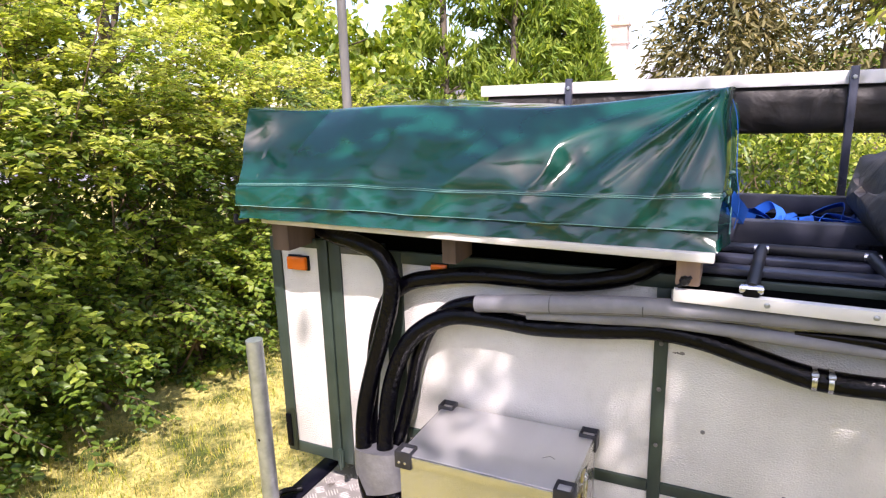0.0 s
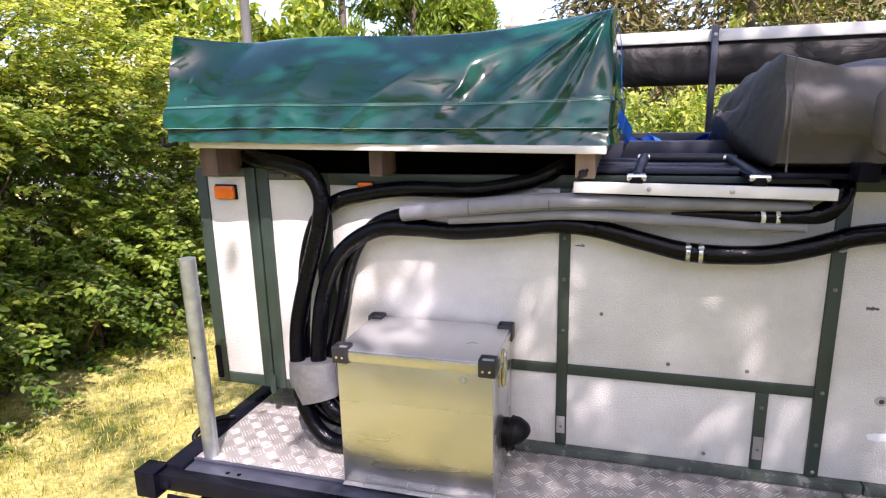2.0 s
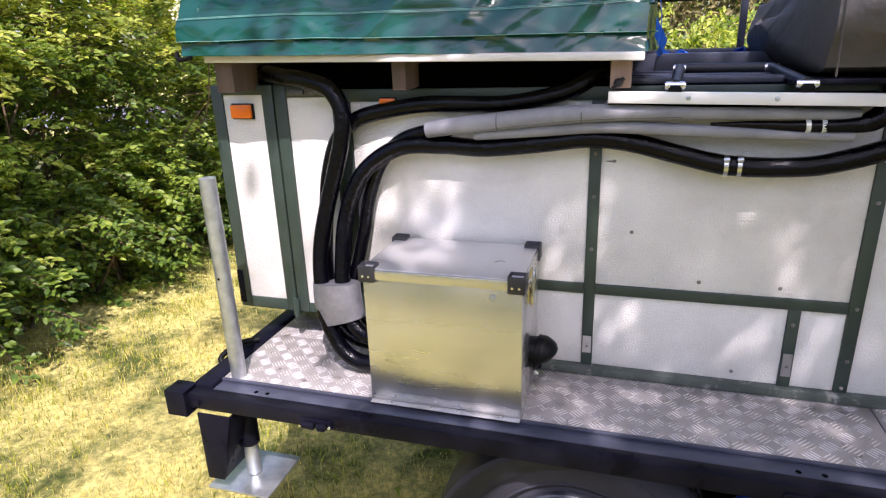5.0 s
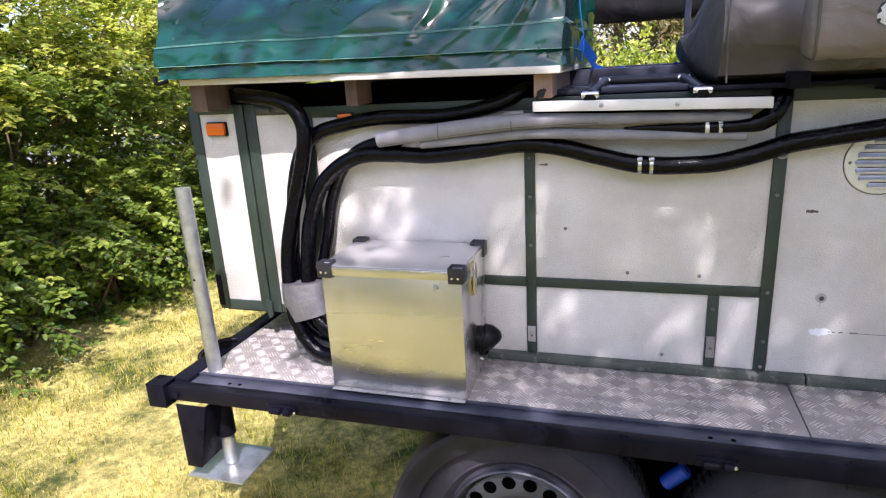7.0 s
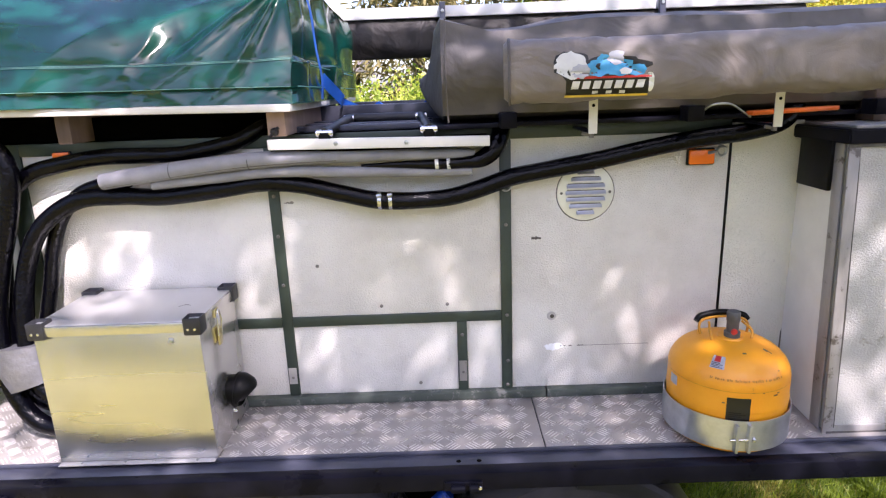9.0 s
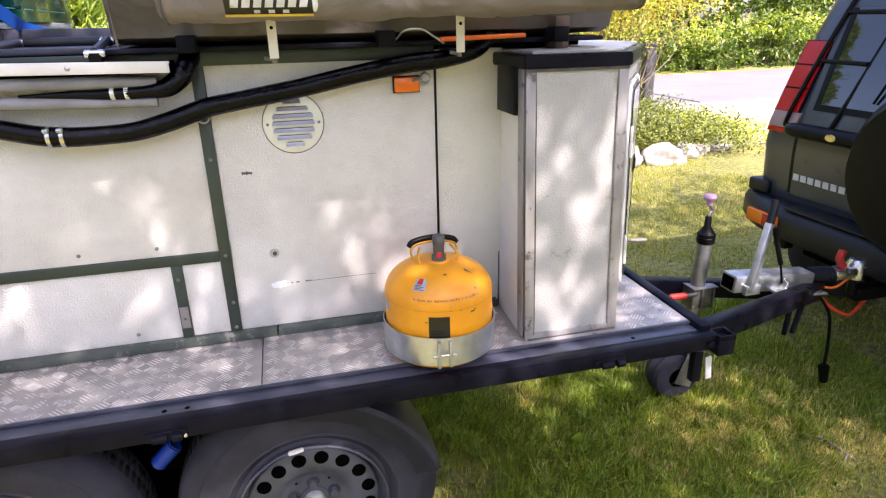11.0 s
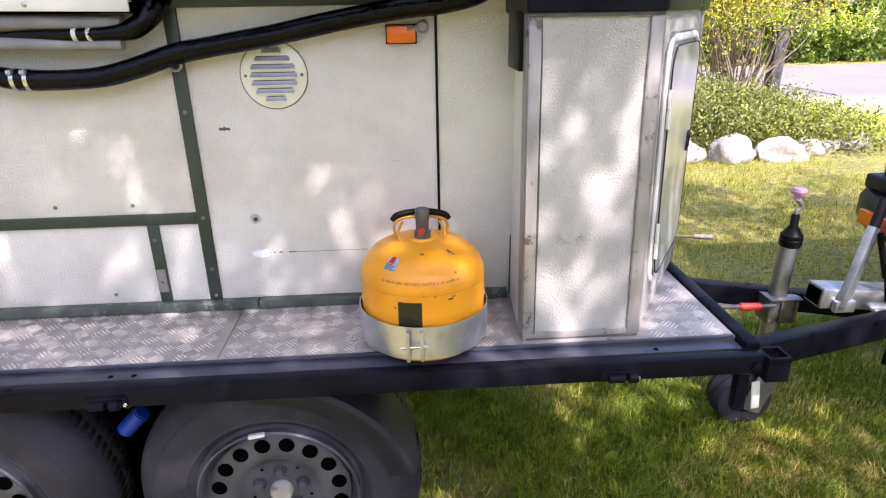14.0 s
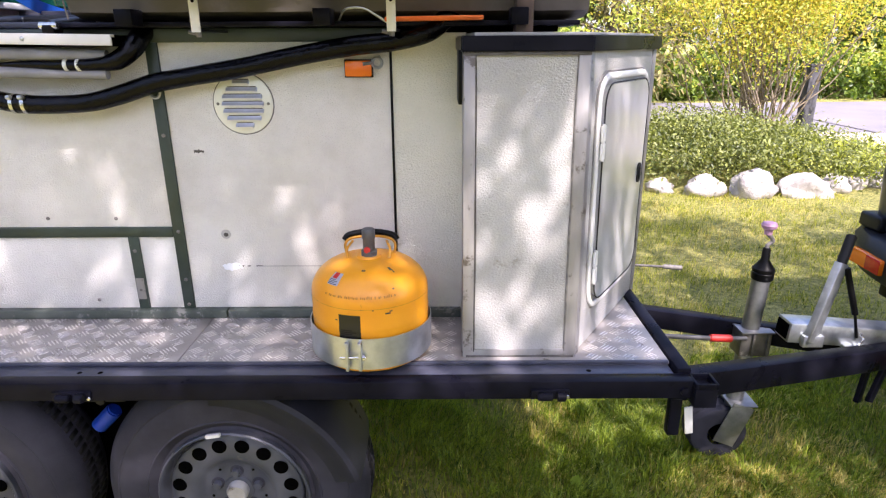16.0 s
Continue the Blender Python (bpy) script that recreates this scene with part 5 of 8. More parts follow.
def seam(v, u0=0.0, u1=1.0, out=0.003):
    pts = [tarp_point(u0 + (u1 - u0) * k / 90, v) + Vector((0, -out, 0)) for k in range(91)]
    return tube(pts, 0.0008, 6, 1)


part("stitched_seam", seam(0.345), THREAD, bundle, "pale stitched seam")
part("stitched_seam", seam(0.335), THREAD, bundle, "pale stitched seam")
part("stitched_seam", seam(0.135), THREAD, bundle, "pale stitched seam")


part("stitched_seam", tube([(0.046, 1.30 + 0.11 * k, 1.738 - 0.002 * k) for k in range(10)], 0.0014, 6, 2), THREAD, bundle, "pale stitched seam")
part("stitched_seam", tube([(0.052, 1.30 + 0.11 * k, 1.680 - 0.001 * k) for k in range(10)], 0.0014, 6, 2), THREAD, bundle, "pale stitched seam")
part("lashing_strap", ribbon([(0.030, 1.52, 1.945), (0.050, 1.52, 1.88), (0.056, 1.53, 1.78), (0.066, 1.53, 1.70), (0.060, 1.54, 1.645)], 0.022, across=(0, 1, 0)), STRAP, bundle, "blue webbing strap")
part("hem_cord", tube([tarp_point(0.0, 0.02) + Vector((-0.01, -0.004, 0.003)), tarp_point(0.004, 0.01) + Vector((-0.004, -0.012, -0.012)), tarp_point(0.03, 0.0) + Vector((0, -0.010, -0.004))], 0.006, 8), PLASTIC, bundle, "black hem cord")

# white angle strip along the roof edge, with its screws
plank = thing("edge_strip", (0.23, 1.34, 1.545), "white aluminium angle along the roof edge", "trim")
part("strip_face", tilted(join(box(-0.042, 0.505, 1.318, 1.324, 1.521, 1.546, 0.0015), box(-0.042, 0.505, 1.3241, 1.338, 1.540, 1.546, 0.0015)), 0.505), WHITE_PLASTIC, plank)
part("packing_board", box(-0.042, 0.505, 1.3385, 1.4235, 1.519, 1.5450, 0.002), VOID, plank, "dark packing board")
for x in (0.126, 0.300):
    part("screw", lathe([(0.0055, 0), (0.005, 0.0015), (0.003, 0.003), (0, 0.0033)], (x, 1.318, 1.534 + (0.505 - x) * TILT), 12, "y"), GALV, plank, "grey screw head")

# folding step frame of black bars on the roof
step = thing("folding_step", (0.23, 1.5, 1.565), "black tubular folding step with zinc end fittings", "step")
for (a, b) in (((0.098, 1.330, 1.566), (0.122, 1.60, 1.588)), ((0.356, 1.335, 1.566), (0.33, 1.58, 1.588))):
    part("arm", rod(a, b, 0.0125, seg=18, bev=0.003), CORNER_PLASTIC, step)
    part("end_fitting", rod(Vector(a) + Vector((-0.021, 0.003, 0)), Vector(a) + Vector((0.021, 0.003, 0)), 0.009, seg=14, bev=0.002), BRIGHT_ZINC, step, "zinc bolt and nut")
    part("foot_block", box(a[0] - 0.015, a[0] + 0.015, a[1] - 0.006, a[1] + 0.035, 1.5465, 1.572, 0.005), PLASTIC, step)
    part("end_fitting", rod(Vector(b) + Vector((-0.016, 0, 0)), Vector(b) + Vector((0.016, 0, 0)), 0.010, seg=14, bev=0.002), BRIGHT_ZINC, step, "zinc bolt and nut")
part("rung", rod((0.124, 1.605, 1.588), (0.33, 1.585, 1.588), 0.0120, seg=18), CORNER_PLASTIC, step)

# low battens on the roof, and cross rails with the tangle of blue webbing
for y in (1.46, 1.565, 1.685):
    single("roof_batten", box(-0.035, 0.36, y - 0.022, y + 0.022, 1.5622, 1.578, 0.003), RAIL_PAINT, "dark painted batten lying on the roof", "batten", "roof battens")
for y, z in ((1.80, 1.60), (2.28, 1.60)):
    single("roof_rail", box(-0.02, 0.62, y - 0.02, y + 0.02, 1.562, z + 0.02, 0.003), RAIL_PAINT, "grey metal cross rail on the roof", "rail", "roof rails")
rs = random.Random(8)
for k in range(9):
    x = 0.05 + 0.05 * k
    pts = [(x + rs.uniform(-0.05, 0.05), 1.86 + rs.uniform(0, 0.36), 1.568 + rs.uniform(0.0, 0.050)) for _ in range(6)]
    pts[0] = (pts[0][0], pts[0][1], 1.565)
    pts[-1] = (pts[-1][0], pts[-1][1], 1.566)
    single("strap_coil", ribbon(pts, 0.040, 0.0016, 7, (rs.uniform(-1, 1), rs.uniform(-1, 1), 0.4)), STRAP, "crumpled blue webbing strap lying on the roof", "strap", "blue straps")
single("strap_coil", ribbon([(0.05, 1.62, 1.70), (0.085, 1.72, 1.64), (0.07, 1.82, 1.625), (0.11, 1.9, 1.60)], 0.035, 0.0016, 7, (0.3, 0.2, 1)), STRAP, "blue webbing strap hanging from the tarpaulin", "strap", "blue straps")

# far side: silver beam on posts with a dark rolled tarpaulin
far = thing("side_awning_frame", (0.4, 2.65, 1.56), "silver beam on dark posts with a hanging dark tarpaulin", "awning")
part("beam", box(-0.98, 2.05, 2.645, 2.675, 1.962, 2.008, 0.003), WHITE_PLASTIC, far, "pale silver beam")
for x in (-0.585, 0.405, 1.36):
    part("post", box(x - 0.013, x + 0.013, 2.620, 2.6445, 1.562 if x < 1.4 else 1.54, 2.022, 0.003), RAIL_PAINT, far, "dark steel post")
    part("post_bolt", lathe([(0.008, 0), (0.007, 0.004), (0, 0.005)], (x, 2.62, 1.985), 8, "y"), GALV, far)
bm = bmesh.new()
gr = []
for i in range(91):
    x = -0.95 + 2.95 * i / 90
    col = []
    for j in range(13):
        t = j / 12
        a = t * math.pi * 1.0
        y = 2.665 - 0.03 * math.sin(a) + 0.010 * noise.noise((x * 5, t * 3, 1))
        z = 1.962 - 0.168 * t + 0.010 * noise.noise((x * 3, t * 2, 9)) * t
        col.append(bm.verts.new((x, y, z)))
    gr.append(col)
for a, b in zip(gr, gr[1:]):
    for j in range(12):
        bm.faces.new((a[j], b[j], b[j + 1], a[j + 1]))
bmesh.ops.solidify(bm, geom=bm.faces[:], thickness=-0.012)
part("hanging_tarpaulin", bm, DARK_TARP, far, "dark grey hanging tarpaulin", angle=70)


def tent_mesh(x0, x1, y0, y1, z0, z1):
    """A boxy canvas bag: flat sides with soft edges, a peaked front corner and a bulging end."""
    bm = bmesh.new()
    n, m, cap = 84, 64, 7
    rings = []
    cy, cz = (y0 + y1) / 2, (z0 + z1) / 2

    def ring(t, k, push):
        out = []
        x = x0 + (x1 - x0) * t
        for q in range(m):
            a = 2 * math.pi * (q + 0.5) / m
            ca, sa = math.cos(a), math.sin(a)
            g = max(abs(ca), abs(sa))
            f = 0.20
            sy = math.copysign((abs(ca) / g) ** (1 / (1 - f)) * (1 - f * (abs(ca * sa) * 2) ** 6 * 0.35), ca)
            sz = math.copysign((abs(sa) / g) ** (1 / (1 - f)) * (1 - f * (abs(ca * sa) * 2) ** 6 * 0.35), sa)
            y, z = cy + (y1 - y0) / 2 * sy * k, cz + (z1 - z0) / 2 * sz * k
            far = (y - y0) / (y1 - y0)
            if sz > 0:
                z += sz * (0.020 * math.exp(-t * 22) * (1 - far) - 0.022 * math.exp(-((t - 0.13) / 0.08) ** 2) - 0.085 * far * math.exp(-t * 9))
            w = 0.009 * (noise.noise((x * 4, y * 4, z * 6)) + 0.6 * noise.noise((x * 11, y * 9, z * 12)))
            w -= 0.016 * max(0, 1 - abs(noise.noise((x * 3.5 + z * 5, y * 3.2, z * 4.5 - x * 2.5))) * 5) ** 2 * (0.35 + 0.9 * math.exp(-t * 7))
            low = max(0.0, -sz)
            out.append(bm.verts.new((x - push * (1.0 - 0.35 * sz) + (0.5 * w if push else 0), y + w * (1 if sy > 0 else -1) * abs(ca) ** 2, max(z0, z + w * abs(sa) ** 2 * (1 - low)))))
        return out

    for c in range(cap):
        k = 0.12 + 0.88 * c / cap
        rings.append(ring(0.0, k, 0.050 * (1 - k * k) + 0.0))
    for i in range(n + 1):
        rings.append(ring(i / n, 1.0, 0.0))
    for a, b in zip(rings, rings[1:]):
        for q in range(m):
            bm.faces.new((a[q], a[(q + 1) % m], b[(q + 1) % m], b[q]))
    bm.faces.new(rings[0][::-1])
    bm.faces.new(rings[-1])
    return bm


tent = thing("roof_tent_bag", (1.0, 1.85, 1.565), "bulging grey-brown canvas roof tent bag with a seam", "tent bag")
part("bag", tent_mesh(0.392, 1.62, 1.338, 2.30, 1.573, 1.834), CANVAS, tent, angle=50)
part("bag_seam", tube([(0.405, 1.337, 1.58), (0.402, 1.329, 1.66), (0.402, 1.332, 1.75), (0.404, 1.340, 1.823)], 0.0022, 6), CANVAS, tent)
part("base_plate", box(0.33, 1.60, 1.36, 2.28, 1.562, 1.574, 0.003), BLACK_STEEL, tent, "black base plate")
for x in (0.55, 1.0, 1.45):
    single("roof_bar", box(x - 0.02, x + 0.02, 1.30, 1.357, 1.5625, 1.60, 0.002), BLACK_STEEL, "black roof bar end", "roof bar", "roof bars")

# awning in its bag, on white brackets
AW0, AW1 = Vector((0.530, 1.215, 1.692)), Vector((1.545, 1.115, 1.700))
AWD = (AW1 - AW0).normalized()
AWM = Matrix.Translation(AW0) @ AWD.to_track_quat("X", "Z").to_matrix().to_4x4()
AWL = (AW1 - AW0).length
awning = thing("awning_bag", (1.04, 1.17, 1.62), "long grey-brown canvas awning bag with printed badge", "awning")


def awning_section(x, a, k=1.0):
    ca, sa = math.cos(a), math.sin(a)
    y = 0.074 * math.copysign(abs(ca) ** 0.5, ca) * k
    z = 0.067 * math.copysign(abs(sa) ** 0.70, sa) * k
    w = 0.0042 * (noise.noise((x * 6, y * 20, z * 20)) + 0.6 * noise.noise((x * 18, y * 12, z * 26)))
    w -= 0.004 * max(0, 1 - abs(noise.noise((x * 7 + z * 22, 3.0, z * 16 - x * 5))) * 5) ** 2
    return Vector((x, y + w * ca, z + w * sa - 0.006 * math.sin(x * 3.1)))


bm = bmesh.new()
rings = []
for i in range(121):
    t = i / 120
    k = min(1, 0.86 + t * 9, 0.86 + (1 - t) * 9)
    rings.append([bm.verts.new(awning_section(AWL * t, 2 * math.pi * q / 40, k)) for q in range(40)])
for a, b in zip(rings, rings[1:]):
    for q in range(40):
        bm.faces.new((a[q], a[(q + 1) % 40], b[(q + 1) % 40], b[q]))
bm.faces.new(rings[0][::-1])
bm.faces.new(rings[-1])
part("bag", moved(bm, AWM), CANVAS_PALE, awning, angle=60)
part("end_piping", moved(tube([awning_section(0.012, 2 * math.pi * q / 40, 0.99) for q in range(41)], 0.003, 6, 1), AWM), CANVAS, awning)
part("end_piping", moved(tube([awning_section(AWL - 0.012, 2 * math.pi * q / 40, 0.99) for q in range(41)], 0.003, 6, 1), AWM), CANVAS, awning)


def print_on_awning(name, x0, x1, z0, z1, mat, label, slant=0.0, lift=0.0012, wave=0.0, seed=0):
    """A printed patch that follows the bag's front."""
    bm = bmesh.new()
    n, m = 24, 8
    g = []
    for i in range(n + 1):
        row = []
        for j in range(m + 1):
            t, s = i / n, j / m
            x = x0 + (x1 - x0) * t
            lo, hi = z0, z1 + wave * noise.noise((x * 40, seed, 0))
            z = lo + (hi - lo) * s
            x += slant * (z - z0)
            zz = max(-0.99, min(0.99, z / 0.067))
            a = math.pi - math.asin(math.copysign(abs(zz) ** (1 / 0.70), zz))
            p = awning_section(x, a)
            p.y = -abs(p.y) - lift
            p.z = z - 0.006 * math.sin(x * 3.1)
            row.append(bm.verts.new(p))
        g.append(row)
    for a, b in zip(g, g[1:]):
        for j in range(m):
            bm.faces.new((a[j], b[j], b[j + 1], a[j + 1]))
    return part(name, moved(bm, AWM), mat, awning, label)


print_on_awning("badge_ground", 0.130, 0.300, -0.052, -0.020, BLACK_LABEL, "black badge panel")
print_on_awning("badge_stripe", 0.128, 0.300, -0.057, -0.0525, YELLOW_PRINT, "yellow printed stripe")
print_on_awning("badge_stripe", 0.140, 0.305, -0.0195, -0.0150, RED_PRINT, "red printed stripe")
for k in range(7):
    print_on_awning("badge_bar", 0.140 + k * 0.0222, 0.140 + k * 0.0222 + 0.0155, -0.040, -0.024, PALE_PRINT, "pale printed bar", 0.25, 0.002)
for k in range(3):
    print_on_awning("badge_bar", 0.185 + k * 0.028, 0.185 + k * 0.028 + 0.012, -0.0505, -0.0445, PALE_PRINT, "pale printed bar", 0, 0.002)


def blob_on_awning(cx, cz, rx, rz, mat, label, lift, seed, wob=0.30):
    """A printed patch with a lumpy outline."""
    bm = bmesh.new()
    mid = None
    rings = []
    for j in range(6):
        row = []
        for k in range(28):
            a = 2 * math.pi * k / 28
            r = (j / 5) * (1 + wob * noise.noise((math.cos(a) * 2.3, math.sin(a) * 2.3, seed * 3.7)))
            x, z = cx + rx * r * math.cos(a), cz + rz * r * math.sin(a)
            zz = max(-0.99, min(0.99, z / 0.067))
            p = awning_section(x, math.pi - math.asin(math.copysign(abs(zz) ** (1 / 0.70), zz)))
            p.y, p.z = -abs(p.y) - lift, z - 0.006 * math.sin(x * 3.1)
            if j == 0:
                mid = mid or bm.verts.new(p)
                row.append(mid)
            else:
                row.append(bm.verts.new(p))
        rings.append(row)
    for k in range(28):
        bm.faces.new((mid, rings[1][k], rings[1][(k + 1) % 28]))
    for a, b in zip(rings[1:], rings[2:]):
        for k in range(28):
            bm.faces.new((a[k], a[(k + 1) % 28], b[(k + 1) % 28], b[k]))
    return part("badge_shape", moved(bm, AWM), mat, awning, label)


for cx, cz, rx, rz, mat, label, lift in (
        (0.142, 0.008, 0.038, 0.030, BLACK_LABEL, "dark outline of a printed shape", 0.0010), (0.228, 0.004, 0.066, 0.022, BLACK_LABEL, "dark outline of a printed shape", 0.0011),
        (0.140, 0.009, 0.034, 0.026, PALE_PRINT, "pale printed cloud shape", 0.0017), (0.160, -0.004, 0.020, 0.014, PAPER, "grey-blue printed shape", 0.0021),
        (0.196, 0.002, 0.026, 0.017, BLUE_PRINT, "blue printed shape", 0.0018), (0.238, 0.002, 0.030, 0.017, BLUE_PRINT, "blue printed shape", 0.0019), (0.274, -0.004, 0.020, 0.012, BLUE_PRINT, "blue printed shape", 0.0020),
        (0.206, 0.018, 0.013, 0.012, BLUE_PRINT, "blue printed shape", 0.0023), (0.232, 0.021, 0.017, 0.014, PAPER, "pale blue printed disc", 0.0026), (0.252, -0.006, 0.012, 0.007, PALE_PRINT, "pale printed glint", 0.0027),
        (0.302, -0.028, 0.010, 0.020, CREAM, "pale green printed edge", 0.0009)):
    blob_on_awning(cx, cz, rx, rz, mat, label, lift, cx * 91)
for x in (0.737, 1.163):
    bx = part("bracket", box(x - 0.010, x + 0.010, 1.235, 1.240, 1.548, 1.632, 0.001), WHITE_PLASTIC, awning, "white steel bracket")
    part("bracket_arm", box(x - 0.010, x + 0.010, 1.2401, 1.42, 1.549, 1.555, 0.001), BLACK_STEEL, bx, "black steel bracket arm")
    part("bracket_hole", lathe([(0.004, 0), (0, 0.0004)], (x, 1.235, 1.612), 10, "y"), VOID, bx)
    part("wing_nut", join(rod((x - 0.022, 1.25, 1.549), (x + 0.004, 1.252, 1.543), 0.004, seg=8), rod((x, 1.25, 1.538), (x, 1.25, 1.549), 0.006, seg=8)), STAIN, bx)
single("orange_strap_bar", beam((1.14, 1.33, 1.576), (1.37, 1.36, 1.580), 0.03, 0.011, 0.004), ORANGE_STRAP, "flat orange plastic bar under the awning", "bar")
single("roof_post", box(1.445, 1.485, 1.33, 1.40, 1.5455, 1.625, 0.003), WOOD, "brown wooden post under the roof tent", "post")
single("cable_loop", tube([(1.03, 1.36, 1.575), (1.05, 1.335, 1.598), (1.09, 1.33, 1.60), (1.12, 1.335, 1.585), (1.15, 1.34, 1.566)], 0.0025, 6), GALV, "thin pale wire loop under the awning", "wire")

# ---- hoses along the wall ----
R1 = 0.0228


def band_ring(p, d, r, w, mat, parent, name="hose_clamp", label="zinc hose clamp"):
    p, d = Vector(p), Vector(d).normalized()
    ring = part(name, join(rod(p - d * w / 2, p + d * w / 2, r, seg=24)), mat, parent, label)
    return ring


def hose(name, pts, r, label, steps=9, mat=HOSE, group="hoses"):
    return single(name, tube(pts, r, 18, steps, wob=0.05), mat, label, "hose", group)


main_hose_pts = [(-0.590, 1.270, 0.905), (-0.665, 1.280, 0.900), (-0.715, 1.290, 0.945), (-0.735, 1.305, 1.02), (-0.735, 1.322, 1.12), (-0.722, 1.345, 1.235), (-0.672, 1.36, 1.345), (-0.572, 1.375, 1.413),
                 (-0.450, 1.38, 1.420), (-0.340, 1.38, 1.415), (-0.20, 1.38, 1.428), (-0.08, 1.38, 1.442), (0.02, 1.38, 1.432), (0.12, 1.375, 1.408), (0.235, 1.365, 1.386), (0.38, 1.37, 1.386), (0.47, 1.375, 1.404), (0.56, 1.38, 1.432), (0.64, 1.38, 1.446),
                 (0.78, 1.38, 1.468), (0.92, 1.38, 1.495), (1.06, 1.375, 1.518), (1.16, 1.37, 1.528), (1.24, 1.37, 1.548), (1.29, 1.40, 1.585), (1.32, 1.46, 1.60)]
h2 = thing("heating_hose", (0.2, 1.38, 0.80), "long glossy black insulated hose along the wall", "hose", "hoses")
part("hose_pipe", tube(main_hose_pts, R1, 18, 9, wob=0.05), HOSE, h2)
for dx in (-0.014, 0.014):
    band_ring((0.235 + dx, 1.3655, 1.3862 - dx * 0.03), (1, 0, 0.0), R1 + 0.0020, 0.009, BRIGHT_ZINC, h2)
    part("clamp_screw", rod((0.229 + dx, 1.343, 1.403), (0.241 + dx, 1.342, 1.405), 0.0055, seg=8, bev=0.001), GALV, h2)
h1 = thing("heating_hose", (-0.8, 1.3, 0.80), "glossy black insulated hose bending down to the box", "hose", "hoses")
part("hose_pipe", tube([(-1.02, 1.50, 1.60), (-0.97, 1.42, 1.605), (-0.90, 1.385, 1.597), (-0.82, 1.365, 1.588), (-0.748, 1.355, 1.565), (-0.715, 1.35, 1.51), (-0.720, 1.345, 1.44), (-0.745, 1.340, 1.35), (-0.778, 1.33, 1.24), (-0.800, 1.315, 1.12),
                        (-0.795, 1.295, 1.02), (-0.780, 1.280, 0.935), (-0.740, 1.270, 0.858), (-0.68, 1.265, 0.822), (-0.590, 1.265, 0.830)], R1, 18, 9, wob=0.05), HOSE, h1)
for x, z in ((-0.615, 0.828), (-0.615, 0.903)):
    band_ring((x, 1.266, z), (1, 0, 0), R1 + 0.0035, 0.010, BRIGHT_ZINC, h1)
    part("clamp_screw", rod((x, 1.238, z - 0.008), (x, 1.237, z + 0.010), 0.005, seg=8, bev=0.001), GALV, h1)
tp = [(-0.752, 1.300, 1.045), (-0.748, 1.294, 0.99), (-0.732, 1.288, 0.935)]
part("tape_wrap", tube(tp, [0.072, 0.074, 0.070], 28, 10, True, 0.55, 0.10, (0, 1, 0.2)), TAPE, h1, "silver tape wrapped round the hoses")
hose("heating_hose", [(-0.03, 1.62, 1.60), (-0.045, 1.50, 1.597), (-0.075, 1.43, 1.585), (-0.150, 1.405, 1.548), (-0.28, 1.40, 1.523), (-0.40, 1.40, 1.522), (-0.50, 1.398, 1.522), (-0.60, 1.395, 1.508), (-0.69, 1.39, 1.485), (-0.752, 1.386, 1.43), (-0.785, 1.38, 1.34), (-0.798, 1.372, 1.24),
                       (-0.80, 1.35, 1.14), (-0.795, 1.33, 1.02), (-0.78, 1.32, 0.93), (-0.72, 1.315, 0.87), (-0.60, 1.31, 0.86)], 0.021, "glossy black hose running under the roof edge")
hose("heating_hose", [(-0.43, 1.385, 1.462), (-0.50, 1.392, 1.452), (-0.575, 1.397, 1.425), (-0.635, 1.397, 1.365), (-0.670, 1.392, 1.28), (-0.690, 1.38, 1.18), (-0.712, 1.362, 1.08), (-0.735, 1.345, 0.99), (-0.72, 1.335, 0.92), (-0.60, 1.33, 0.90)], 0.019, "glossy black hose bending behind another hose")
foam = thing("foam_sleeve", (0.0, 1.37, 1.45), "grey foam pipe sleeve split along its side", "pipe insulation", "foam sleeves")
part("sleeve", tube([(-0.484, 1.356, 1.463), (-0.38, 1.350, 1.477), (-0.2, 1.346, 1.496), (-0.052, 1.346, 1.506), (0.12, 1.350, 1.507), (0.30, 1.356, 1.504), (0.468, 1.360, 1.500)], [0.0205, 0.0215, 0.0215, 0.0205, 0.0175, 0.0145, 0.0120], 22, 9), FOAM, foam)
for x, y, z, r in ((-0.30, 1.348, 1.4858, 0.0219), (-0.10, 1.346, 1.503, 0.0214)):
    part("sleeve_joint", tube([(x - 0.001, y, z), (x + 0.0015, y, z)], r, 22, 2), VALVE_GREY, foam, "thin joint in the foam")
part("sleeve_slit", tube([(-0.47, 1.341, 1.450), (-0.2, 1.3305, 1.482), (-0.05, 1.3305, 1.493), (0.12, 1.3355, 1.497)], 0.0011, 6, 8), GRIME, foam, "dark slit along the foam")
part("sleeve", tube([(-0.36, 1.362, 1.449), (-0.2, 1.360, 1.462), (-0.05, 1.358, 1.473), (0.15, 1.360, 1.465), (0.32, 1.362, 1.459), (0.462, 1.362, 1.456)], [0.012, 0.0145, 0.015, 0.0145, 0.0135, 0.013], 20, 9), FOAM, foam, "grey foam sleeve")
hh = thing("heating_hose", (0.4, 1.36, 1.45), "black hose with two pale bands beneath the roof edge", "hose", "hoses")
part("hose_pipe", tube([(0.18, 1.358, 1.479), (0.28, 1.356, 1.479), (0.36, 1.354, 1.477), (0.44, 1.354, 1.479), (0.49, 1.36, 1.487), (0.525, 1.375, 1.515), (0.54, 1.41, 1.55), (0.55, 1.50, 1.585)], [0.004, 0.009, 0.0125, 0.015, 0.022, 0.024, 0.024, 0.024], 16, 8), HOSE, hh)
